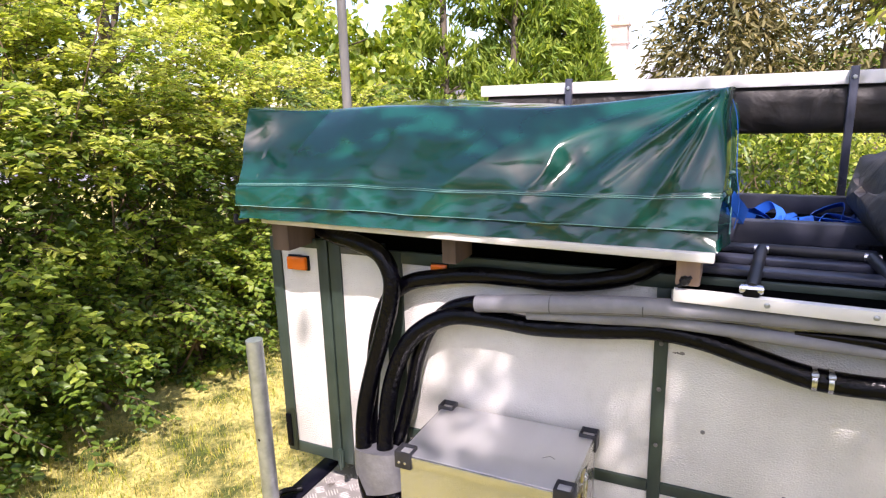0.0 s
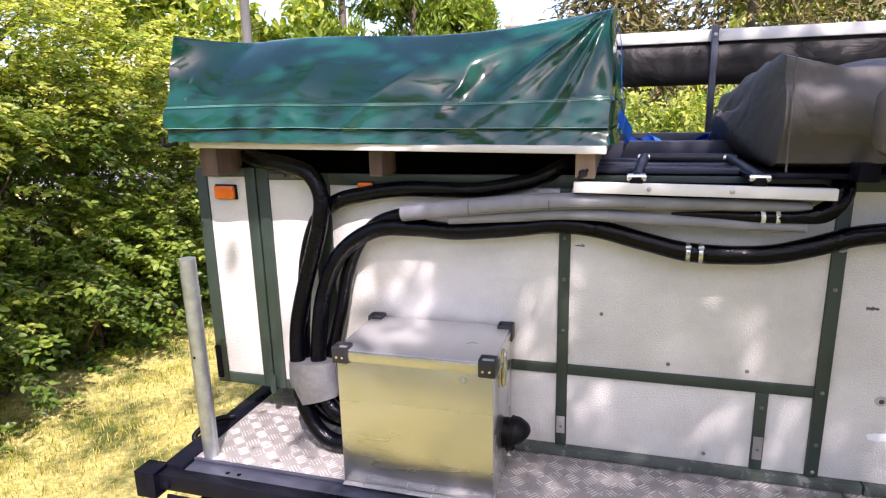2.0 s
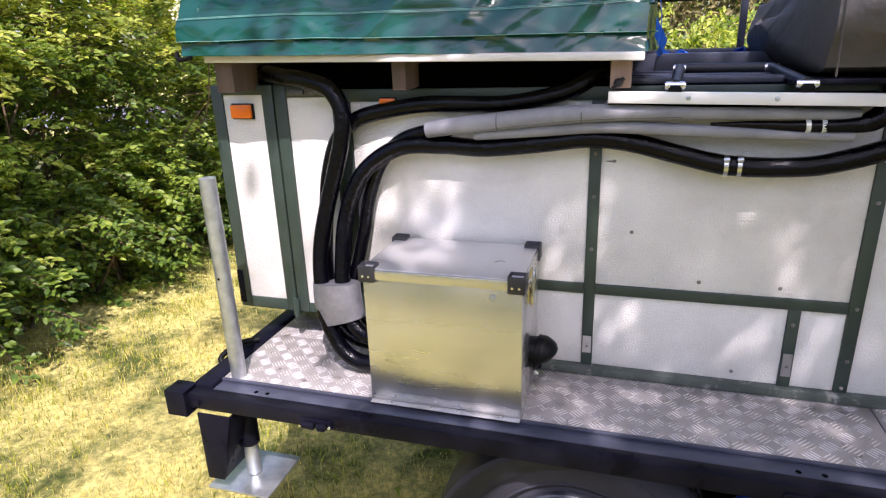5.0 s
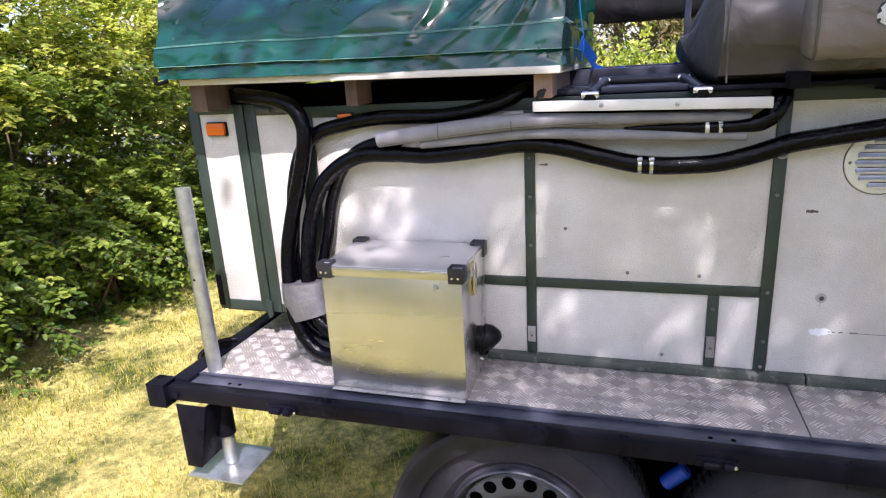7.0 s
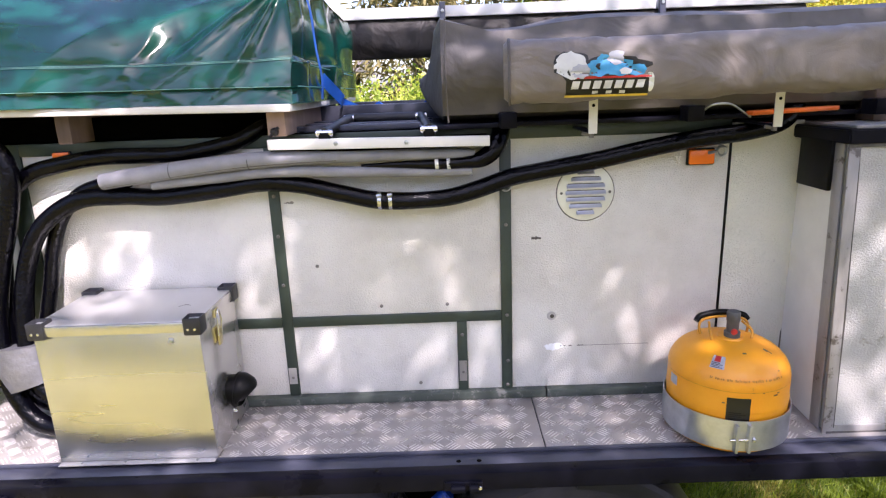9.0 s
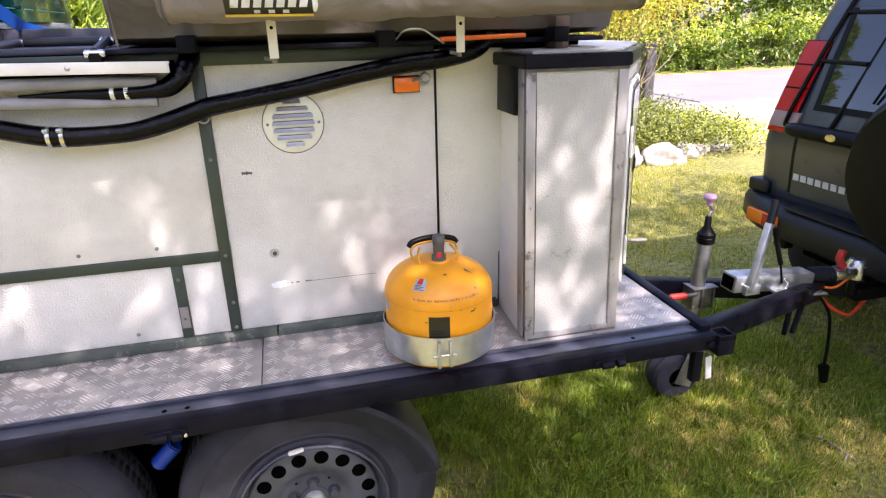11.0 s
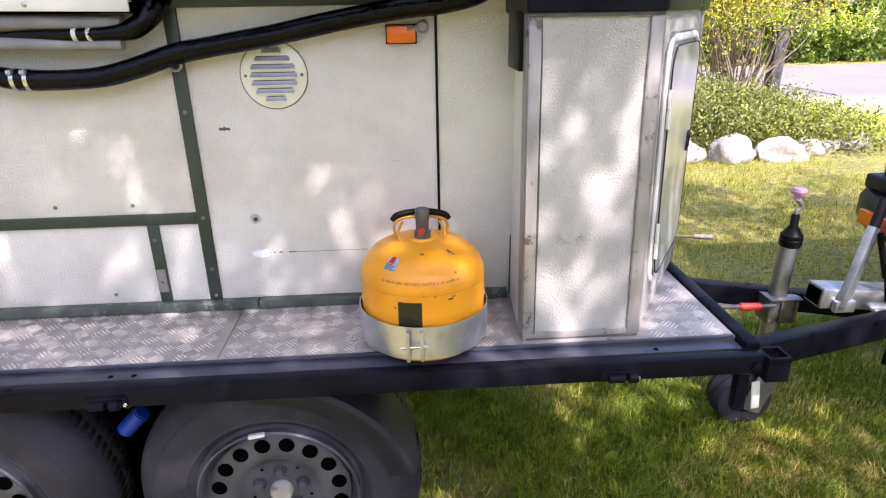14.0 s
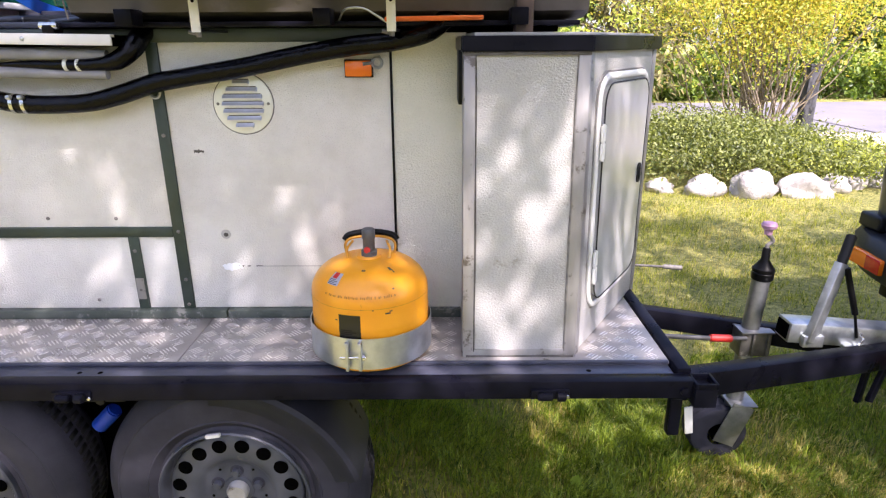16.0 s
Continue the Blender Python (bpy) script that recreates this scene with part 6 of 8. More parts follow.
for x in (0.372, 0.402):
    part("pale_band", rod((x - 0.0045, 1.354, 1.477), (x + 0.0045, 1.354, 1.4775), 0.0142, seg=20), CREAM, hh, "pale yellow band")
for x, z in ((0.551, 1.408), (1.112, 1.478)):
    tie = thing("pipe_tie", (x, 1.41, z), "small zinc pipe bracket and eye bolt", "bracket", "pipe brackets")
    part("eye", lathe([(0.012, -0.004), (0.016, 0.0), (0.012, 0.004), (0.008, 0.0), (0.012, -0.004)], (x, 1.40, z), 18, "y"), GALV, tie)
    part("stem", rod((x, 1.40, z + 0.012), (x + 0.004, 1.425, z + 0.014), 0.004, seg=8), GALV, tie)
    part("wing", rod((x - 0.035, 1.395, z - 0.003), (x - 0.012, 1.399, z), 0.004, seg=8), STAIN, tie)

# ---- aluminium box on the deck ----
BX0, BX1, BY0, BY1, BZ0, BZ1 = -0.598, -0.202, 1.148, 1.400, DECK + 0.003, 1.158
cbox = thing("aluminium_box", (-0.4, 1.27, DECK), "square aluminium equipment box with black lid corners", "box")
part("box_body", box(BX0, BX1, BY0, BY1, BZ0, 1.128, 0.002), BOX_ALU, cbox, "bright sheet aluminium body")
part("base_flange", box(BX0 + 0.002, BX1 - 0.002, BY0 - 0.018, BY0 - 0.0005, BZ0, BZ0 + 0.0025, 0.001), TRIM_ALU, cbox)
for x in (-0.54, -0.43, -0.36, -0.25):
    part("rivet", lathe([(0.004, 0), (0.0035, 0.0018), (0, 0.0025)], (x, BY0 - 0.009, BZ0 + 0.0025), 10), BRIGHT_ZINC, cbox)
lid = part("box_lid", join(box(BX0 - 0.004, BX1 + 0.004, BY0 - 0.006, BY1 + 0.003, 1.1285, 1.1545, 0.0025)), BOX_ALU, cbox, "aluminium lid edge")
part("lid_top", box(BX0 + 0.001, BX1 - 0.001, BY0 - 0.001, BY1 - 0.002, 1.1546, 1.1566, 0.001), LID_ALU, lid, "scratched lid top")
part("lid_dent", tube([(-0.29, 1.25, 1.1564), (-0.275, 1.262, 1.1568), (-0.262, 1.256, 1.1564)], 0.0008, 6), STAIN, lid)


def lid_corner(x, y, sx, sy):
    """Moulded stacking corner with a square recess."""
    a, b = (x - 0.008, x + 0.034) if sx > 0 else (x - 0.034, x + 0.008)
    c, d = (y - 0.010, y + 0.030) if sy > 0 else (y - 0.030, y + 0.010)
    bm = box(a, b, c, d, 1.122, 1.165, 0.003)
    top = max(bm.faces, key=lambda f: (f.normal.z > 0.9) * f.calc_area())
    bmesh.ops.inset_region(bm, faces=[top], thickness=0.007)
    bmesh.ops.translate(bm, vec=(0, 0, -0.016), verts=top.verts)
    ob = part("lid_corner", bm, CORNER_PLASTIC, cbox, "black plastic stacking corner")
    if sy > 0:
        for dx in (0.012, 0.028):
            px = a + dx
            part("rivet", lathe([(0.0035, 0), (0.003, 0.0015), (0, 0.002)], (px, c, 1.138), 10, "y"), BRIGHT_ZINC, ob)


for x, sx in ((BX0, 1), (BX1, -1)):
    for y, sy in ((BY0, 1), (BY1, -1)):
        lid_corner(x, y, sx, sy)
part("front_bolt", lathe([(0.0075, 0), (0.006, 0.003), (0.004, 0.006), (0, 0.006)], (-0.272, BY0, 1.108), 12, "y"), GALV, cbox, "round bolt head")
latch = part("toggle_latch", box(BX1, BX1 + 0.004, 1.225, 1.262, 1.065, 1.105, 0.001), YELLOW_ZINC, cbox, "yellow zinc toggle latch")
part("latch_keeper", box(BX1 + 0.004, BX1 + 0.008, 1.23, 1.257, 1.130, 1.15, 0.001), YELLOW_ZINC, latch)
part("latch_loop", tube([(BX1 + 0.010, 1.232, 1.082), (BX1 + 0.012, 1.231, 1.125), (BX1 + 0.012, 1.243, 1.148), (BX1 + 0.012, 1.256, 1.125), (BX1 + 0.010, 1.255, 1.082)], 0.0025, 8), BRIGHT_ZINC, latch)
part("latch_lever", beam((BX1 + 0.008, 1.243, 1.055), (BX1 + 0.010, 1.243, 1.10), 0.022, 0.006), YELLOW_ZINC, latch)
part("fastener_row", join(*[lathe([(0.003, 0), (0.003, 0.002), (0, 0.003)], (BX0 - 0.0005, 1.16, z), 8, "x") for z in (0.82, 0.88, 0.93, 0.985)]), BRIGHT_ZINC, cbox)
hood = part("exhaust_hood", join(rod((BX1 - 0.002, 1.285, 0.905), (BX1 + 0.018, 1.285, 0.905), 0.040, seg=28, bev=0.003)), PLASTIC, cbox, "black plastic exhaust hood")
part("hood_collar", rod((BX1 + 0.014, 1.285, 0.905), (BX1 + 0.022, 1.285, 0.904), 0.047, seg=28, bev=0.002), PLASTIC, hood)
part("hood_cap", tube([(BX1 + 0.020, 1.285, 0.905), (BX1 + 0.030, 1.284, 0.905), (BX1 + 0.042, 1.283, 0.900), (BX1 + 0.050, 1.282, 0.892)], [0.044, 0.045, 0.040, 0.024], 24, 6), PLASTIC, hood)
part("hood_clip", rod((BX1 + 0.015, 1.245, 0.870), (BX1 + 0.024, 1.247, 0.862), 0.005, seg=8), BRIGHT_ZINC, hood)

# ---- gas bottle ----
GX, GY, GZ = 1.092, 1.226, 0.786
gas = thing("gas_bottle", (GX, GY, GZ), "squat orange-yellow gas bottle with scratched paint", "gas bottle")
prof = [(0.0, 0.012), (0.085, 0.010), (0.118, 0.002), (0.126, 0.004), (0.130, 0.02), (0.1355, 0.04), (0.1365, 0.105), (0.1375, 0.112), (0.1375, 0.118), (0.1362, 0.124), (0.1362, 0.170)]
for k in range(1, 15):
    a = k / 14 * math.pi / 2
    prof.append((0.036 + 0.1002 * math.cos(a) ** 0.92, 0.168 + 0.078 * math.sin(a)))
prof = [(r * 1.045 if r > 0.05 else r, h) for r, h in prof]
prof += [(0.030, 0.2475), (0.028, 0.252), (0.0, 0.252)]
part("bottle_body", lathe(prof, (GX, GY, GZ), 72), BOTTLE, gas, angle=50)
part("collar_handle", tube([(GX - 0.058, GY + 0.035, GZ + 0.236), (GX - 0.062, GY + 0.04, GZ + 0.265), (GX - 0.045, GY + 0.048, GZ + 0.278), (GX, GY + 0.055, GZ + 0.281), (GX + 0.045, GY + 0.048, GZ + 0.278), (GX + 0.062, GY + 0.04, GZ + 0.265), (GX + 0.058, GY + 0.035, GZ + 0.236)], 0.0034, 10, 8), HANDLE, gas, "yellow handle bar")
part("collar_handle", tube([(GX - 0.050, GY - 0.01, GZ + 0.245), (GX - 0.052, GY, GZ + 0.265), (GX - 0.042, GY + 0.03, GZ + 0.276)], 0.0032, 10, 8), HANDLE, gas, "yellow handle bar")
part("collar_handle", tube([(GX + 0.050, GY - 0.01, GZ + 0.245), (GX + 0.052, GY, GZ + 0.265), (GX + 0.042, GY + 0.03, GZ + 0.276)], 0.0032, 10, 8), HANDLE, gas, "yellow handle bar")
bm = tube([(GX - 0.066, GY + 0.05, GZ + 0.272), (GX - 0.052, GY + 0.055, GZ + 0.285), (GX, GY + 0.06, GZ + 0.291), (GX + 0.052, GY + 0.055, GZ + 0.285), (GX + 0.066, GY + 0.05, GZ + 0.272)], 0.0085, 12, 8, True, 0.9)
part("carry_grip", bm, PLASTIC, gas, "black plastic carrying grip")
valve = part("valve", lathe([(0.019, 0), (0.019, 0.012), (0.0145, 0.014), (0.0145, 0.040), (0.0160, 0.042), (0.0160, 0.062), (0.014, 0.066), (0.0, 0.067)], (GX + 0.002, GY - 0.005, GZ + 0.252), 24), VALVE_GREY, gas, "grey valve with black cap")
part("valve_button", lathe([(0.008, 0), (0.0078, 0.004), (0, 0.006)], (GX - 0.001, GY - 0.0195, GZ + 0.269), 14, "y"), RED_GRIP, valve, "red valve seal")


def wrap_patch(name, a0, a1, z0, z1, mat, label, lift=0.0012, parent=None, n=10):
    """A sticker that follows the bottle's side and shoulder; angles in degrees about its axis."""
    rs_, zs_ = [p[0] for p in prof[4:]], [p[1] for p in prof[4:]]
    bm = bmesh.new()
    g = []
    for i in range(n + 1):
        row = []
        for j in range(n + 1):
            a, z = radians(a0 + (a1 - a0) * i / n), z0 + (z1 - z0) * j / n
            r = float(np.interp(z, zs_, rs_)) + lift
            row.append(bm.verts.new((GX + r * math.cos(a), GY + r * math.sin(a), GZ + z + lift * 0.5)))
        g.append(row)
    for p, q in zip(g, g[1:]):
        for j in range(n):
            bm.faces.new((p[j], q[j], q[j + 1], p[j + 1]))
    return part(name, bm, mat, parent or gas, label)


plate = wrap_patch("warning_label", -114, -93, 0.092, 0.152, BLACK_LABEL, "black warning label")
for k in range(4):
    wrap_patch("printed_bar", -112, -97 - (k % 2) * 4, 0.098 + k * 0.005, 0.1005 + k * 0.005, FENDER, "", 0.0018, plate, 4)
tag = wrap_patch("small_sticker", -134, -119, 0.212, 0.233, PAPER, "small pale blue sticker")
for k in range(4):
    wrap_patch("printed_bar", -133, -121 - (k % 2) * 3, 0.2135 + k * 0.0026, 0.2148 + k * 0.0026, VALVE_GREY, "", 0.0017, tag, 4)
wrap_patch("small_sticker", -131, -124, 0.224, 0.233, RED_PRINT, "red diamond on a sticker", 0.002)
wrap_patch("small_sticker", -178, -166, 0.135, 0.160, PAPER, "worn white sticker")
pr = random.Random(12)
a = -131.0
while a < -58:
    w = pr.uniform(0.5, 1.5)
    wrap_patch("printed_bar", a, a + w, 0.190 + pr.uniform(0, 0.0012), 0.194 + pr.uniform(0, 0.003), DARK_PRINT, "worn brown printed bar", 0.0009, None, 2)
    a += w + pr.choice((0.5, 0.6, 0.8, 2.6))
for a, w, z, h in ((-70, 5, 0.152, 0.004), (-66, 3, 0.157, 0.003), (-52, 4, 0.236, 0.004), (-49, 2, 0.232, 0.005), (-95, 6, 0.2385, 0.0016), (-118, 2.5, 0.135, 0.003), (-60, 2, 0.205, 0.003), (-82, 1.5, 0.163, 0.004)):
    wrap_patch("paint_chip", a, a + w, z, z + h, GRIME, "dark chip in the paint", 0.0007, None, 3)
wrap_patch("weld_seam", -180, 0, 0.1655, 0.1672, HANDLE, "faint weld seam", 0.0008, None, 40)
ring = thing("bottle_strap", (GX, GY, DECK), "wide galvanised steel clamp ring round the bottle", "clamp")
bm = bmesh.new()
rows = []
for i in range(97):
    a = radians(-90 + 360 * i / 96)
    rows.append([bm.verts.new((GX + r * math.cos(a), GY + r * math.sin(a), z)) for r, z in ((0.1480, DECK + 0.020), (0.1500, DECK + 0.020), (0.1500, DECK + 0.098), (0.1480, DECK + 0.098))])
for p, q in zip(rows, rows[1:]):
    for k in range(4):
        bm.faces.new((p[k], p[(k + 1) % 4], q[(k + 1) % 4], q[k]))
part("ring_band", bm, GALVO, ring)
for dx in (-0.040, -0.010):
    part("clamp_flange", box(GX + dx - 0.004, GX + dx + 0.004, GY - 0.163, GY - 0.148, DECK + 0.022, DECK + 0.094, 0.002), GALVO, ring, "bent clamp flange")
part("clamp_bolt", join(rod((GX - 0.056, GY - 0.158, DECK + 0.056), (GX + 0.004, GY - 0.159, DECK + 0.056), 0.003, seg=10), rod((GX - 0.004, GY - 0.159, DECK + 0.056), (GX + 0.001, GY - 0.159, DECK + 0.056), 0.007, seg=6)), BRIGHT_ZINC, ring, "clamp bolt and nut")

# ---- the tow car ----
def loft(sections):
    """Skins closed rings of equal length."""
    bm = bmesh.new()
    rings = [[bm.verts.new(p) for p in s] for s in sections]
    n = len(rings[0])
    for a, b in zip(rings, rings[1:]):
        for k in range(n):
            bm.faces.new((a[k], a[(k + 1) % n], b[(k + 1) % n], b[k]))
    bm.faces.new(rings[0][::-1])
    bm.faces.new(rings[-1])
    return bm


CARY = 1.70
car = thing("off_road_car", (5.2, CARY, 0.0), "dark grey boxy off-road car parked in front of the trailer", "car")


def car_ring(z, back, front, half, r):
    pts = []
    for sx, sy, a0 in ((1, 1, 0), (-1, 1, 90), (-1, -1, 180), (1, -1, 270)):
        cx = (front - r) if sx > 0 else (back + r)
        for k in range(6):
            a = radians(a0 + 90 * k / 5)
            pts.append((cx + r * math.cos(a), CARY + sy * (half - r) + r * math.sin(a), z))
    return pts


part("body", loft([car_ring(0.50, 3.34, 7.6, 0.82, 0.06), car_ring(0.72, 3.255, 7.65, 0.865, 0.09), car_ring(0.98, 3.24, 7.65, 0.880, 0.10), car_ring(1.10, 3.25, 7.6, 0.875, 0.10)]), CAR_PAINT, car, angle=60)
part("cabin", loft([car_ring(1.10, 3.252, 6.4, 0.872, 0.10), car_ring(1.35, 3.31, 6.2, 0.840, 0.11), car_ring(1.66, 3.40, 5.9, 0.775, 0.12), car_ring(1.86, 3.46, 5.7, 0.735, 0.12), car_ring(1.92, 3.56, 5.5, 0.66, 0.12)]), CAR_PAINT, car, angle=60)


def rear_x(z):
    return float(np.interp(z, (0.72, 0.98, 1.10, 1.35, 1.66, 1.86), (3.255, 3.24, 3.25, 3.31, 3.40, 3.46)))


def on_rear(y0, y1, z0, z1, out=0.006, th=0.02, lean=0.0, n=6):
    """A slab that lies on the leaning rear face."""
    bm = bmesh.new()
    rows = []
    for i in range(n + 1):
        z = z0 + (z1 - z0) * i / n
        s = lean * (z - z0)
        x = rear_x(z) - out
        rows.append([bm.verts.new(p) for p in ((x, y0 + s, z), (x, y1 + s, z), (x + th, y1 + s, z), (x + th, y0 + s, z))])
    for a, b in zip(rows, rows[1:]):
        for k in range(4):
            bm.faces.new((a[k], a[(k + 1) % 4], b[(k + 1) % 4], b[k]))
    bm.faces.new(rows[0][::-1])
    bm.faces.new(rows[-1])
    return bm


part("tail_door", on_rear(CARY - 0.60, CARY + 0.60, 0.745, 1.72, 0.012, 0.03, 0, 14), CAR_PAINT, car)
win = part("rear_window", on_rear(CARY - 0.53, CARY + 0.53, 1.20, 1.64, 0.018, 0.02, 0), DARK_GLASS, car, "dark rear window")
part("window_seal", join(on_rear(CARY - 0.56, CARY + 0.56, 1.175, 1.205, 0.020, 0.02), on_rear(CARY + 0.53, CARY + 0.56, 1.2051, 1.64, 0.020, 0.02), on_rear(CARY - 0.56, CARY - 0.53, 1.2051, 1.64, 0.020, 0.02)), PLASTIC, win, "black window seal")
part("wiper", tube([(rear_x(1.24) - 0.03, 1.95, 1.24), (rear_x(1.35) - 0.035, 1.90, 1.37), (rear_x(1.5) - 0.035, 1.84, 1.52)], 0.006, 8), PLASTIC, win, "black rear wiper")
for sy in (1, -1):
    def lamp(y0, y1, z0, z1, out, mat, label, parent):
        y0, y1 = CARY + sy * y0, CARY + sy * y1
        return part("tail_lamp", on_rear(min(y0, y1), max(y0, y1), z0, z1, out, 0.06, -0.14 * sy), mat, parent, label)
    t = lamp(0.64, 0.815, 1.07, 1.15, 0.012, CLEAR_LENS, "tail lamp cluster", car)
    part("red_lens", on_rear(*sorted((CARY + sy * 0.655, CARY + sy * 0.800)), 1.152, 1.262, 0.014, 0.06, -0.14 * sy), RED_LENS, t, "red lens")
    part("red_lens", on_rear(*sorted((CARY + sy * (0.655 - 0.016), CARY + sy * (0.800 - 0.016))), 1.270, 1.375, 0.015, 0.06, -0.14 * sy), RED_LENS, t, "red lens")
    part("red_lens", on_rear(*sorted((CARY + sy * (0.655 - 0.032), CARY + sy * (0.800 - 0.032))), 1.383, 1.49, 0.014, 0.06, -0.14 * sy), RED_LENS, t, "red lens")
    part("lamp_rim", on_rear(*sorted((CARY + sy * 0.648, CARY + sy * 0.808)), 1.150, 1.494, 0.010, 0.05, -0.14 * sy), PLASTIC, t, "dark rim round the lamp")
    part("red_lens", on_rear(*sorted((CARY + sy * 0.65, CARY + sy * 0.815)), 1.045, 1.068, 0.014, 0.06, -0.14 * sy), RED_LENS, t, "red reflector strip")
bump = part("rear_bumper", loft([[(3.12 + 0.14 * abs(t) ** 5, CARY + 0.90 * t, 0.545), (3.10 + 0.14 * abs(t) ** 5, CARY + 0.91 * t, 0.575), (3.10 + 0.14 * abs(t) ** 5, CARY + 0.91 * t, 0.665), (3.135 + 0.13 * abs(t) ** 5, CARY + 0.905 * t, 0.700), (3.30, CARY + 0.90 * t, 0.705), (3.42, CARY + 0.90 * t, 0.66), (3.42, CARY + 0.88 * t, 0.545)] for t in np.linspace(-1, 1, 25)]), BUMPER, car, "black plastic rear bumper", angle=45)
part("corner_cladding", box(3.225, 3.42, 2.44, 2.585, 0.705, 0.775, 0.014, 3), BUMPER, car, "black corner trim")
part("bumper_step", box(3.12, 3.26, CARY - 0.5, CARY + 0.5, 0.7005, 0.712, 0.004), BUMPER, bump, "ribbed bumper step")
for sy in (1, -1):
    fl = part("bumper_lamp", moved(box(-0.012, 0.02, -0.11, 0.11, -0.034, 0.034, 0.008), Matrix.Translation((3.108, CARY + sy * 0.615, 0.620)) @ pose(0, 0, 0, 0, 0, -sy * 3)), ORANGE_LENS, bump, "orange bumper lamp")
    part("red_lens", moved(box(-0.014, 0.012, 0.01, 0.107, -0.032, 0.032, 0.006) if sy < 0 else box(-0.014, 0.012, -0.107, -0.01, -0.032, 0.032, 0.006), Matrix.Translation((3.108, CARY + sy * 0.615, 0.620)) @ pose(0, 0, 0, 0, 0, -sy * 3)), RED_LENS, fl, "red lamp half")
part("door_handle_bar", tube([(rear_x(1.075) - 0.035, CARY + 0.62, 1.078), (rear_x(1.075) - 0.050, CARY + 0.58, 1.078), (rear_x(1.075) - 0.052, CARY + 0.2, 1.080), (rear_x(1.075) - 0.050, CARY - 0.15, 1.080)], [0.030, 0.044, 0.046, 0.044], 16, 8, True, 0.8), PLASTIC, car, "black tail door grip")
part("door_gap", on_rear(CARY + 0.602, CARY + 0.628, 0.745, 1.06, 0.004, 0.02), PLASTIC, car, "dark gap beside the tail door")
part("oval_badge", moved(lathe([(0.03, 0), (0.028, 0.004), (0, 0.005)], (0, 0, 0), 20, "x"), Matrix.Translation((rear_x(1.08) - 0.094, CARY + 0.34, 1.08)) @ Matrix.Diagonal((-1, 1, 0.55, 1))), YELLOW_ZINC, car, "small oval badge")
for k in range(9):
    y = CARY + 0.590 - k * 0.046
    part("letter_bar", on_rear(y - 0.034, y, 0.822, 0.854, 0.0155, 0.005), PALE_PRINT, car, "pale raised lettering bar")
for y in (2.22, 2.02):
    part("door_stop", lathe([(0.022, 0), (0.020, 0.006), (0.012, 0.004), (0, 0.001)], (rear_x(0.93) - 0.013, y, 0.94), 16, "x"), FENDER, car)
spare = part("spare_wheel", lathe([(0.0, 0.0), (0.20, -0.01), (0.30, 0.0), (0.345, 0.05), (0.352, 0.12), (0.33, 0.20), (0.2, 0.21)], (3.03, CARY - 0.18, 1.02), 48, "x"), PLASTIC, car, "black spare wheel cover")
part("side_ladder", join(tube([(3.28, 2.44, 1.06), (3.235, 2.40, 1.10), (3.255, 2.375, 1.22), (3.34, 2.31, 1.52), (3.43, 2.24, 1.80), (3.55, 2.2, 1.95)], 0.011, 10), tube([(3.235, 2.39, 1.09), (3.215, 2.30, 1.075), (3.215, 2.17, 1.085), (3.235, 2.12, 1.12), (3.35, 2.03, 1.52), (3.45, 1.98, 1.82)], 0.011, 10),
                              rod((3.31, 2.34, 1.40), (3.30, 2.06, 1.40), 0.010), rod((3.37, 2.28, 1.62), (3.365, 2.02, 1.62), 0.010)), PLASTIC, car, "black tubular rear ladder")
part("tow_bar", join(beam((3.10, CARY + 0.02, 0.45), (3.6, CARY + 0.02, 0.45), 0.06, 0.06), rod((3.09, 1.72, 0.45), (3.09, 1.72, 0.55), 0.018)), PLASTIC, car, "black tow bar with ball")
part("tow_eye", box(3.14, 3.2, CARY + 0.47, CARY + 0.55, 0.49, 0.544, 0.01), PLASTIC, car)
for wx in (3.95, 6.7):
    for sy in (1, -1):
        yy = CARY + sy * 0.80
        wv = part("wheel", lathe([(0.20, -0.11), (0.30, -0.12), (0.36, -0.10), (0.375, -0.06), (0.375, 0.06), (0.36, 0.10), (0.30, 0.12), (0.20, 0.11)], (wx, yy, 0.375), 40, "y"), RUBBER, car, "black tyre")
        part("rim", lathe([(0.0, -0.09), (0.10, -0.10), (0.19, -0.07), (0.205, -0.11), (0.205, 0.11), (0.0, 0.09)], (wx, yy, 0.375), 32, "y"), RIM, wv)
part("underbody", box(3.5, 7.4, CARY - 0.7, CARY + 0.7, 0.34, 0.52, 0.01), VOID, car)

# ---- planting ----
RNG = np.random.default_rng(7)


def blob_points(n, centre, radius, rng, clumps=40, tight=0.16, shell=0.75, squash=(1, 1, 1)):
    """Leaf places gathered in clumps near the skin of a lump."""
    d = rng.normal(size=(clumps, 3))
    d /= np.linalg.norm(d, axis=1)[:, None]
    rad = shell + (1.05 - shell) * rng.random((clumps, 1)) ** 0.5
    c = np.array(centre) + d * rad * np.array(radius) * np.array(squash)
    which = rng.integers(0, clumps, n)
    return c[which] + rng.normal(size=(n, 3)) * np.array(radius) * tight


def crown(parent, pts, size, mat, rng, name="crown", narrow=0.5, droop=0.3, label="", outward=None, ways=None):
    ob = hang(new(name, leaf_mesh(name, pts, size, mat, rng, droop, narrow, outward, ways)), parent)
    return tagged(ob, label)


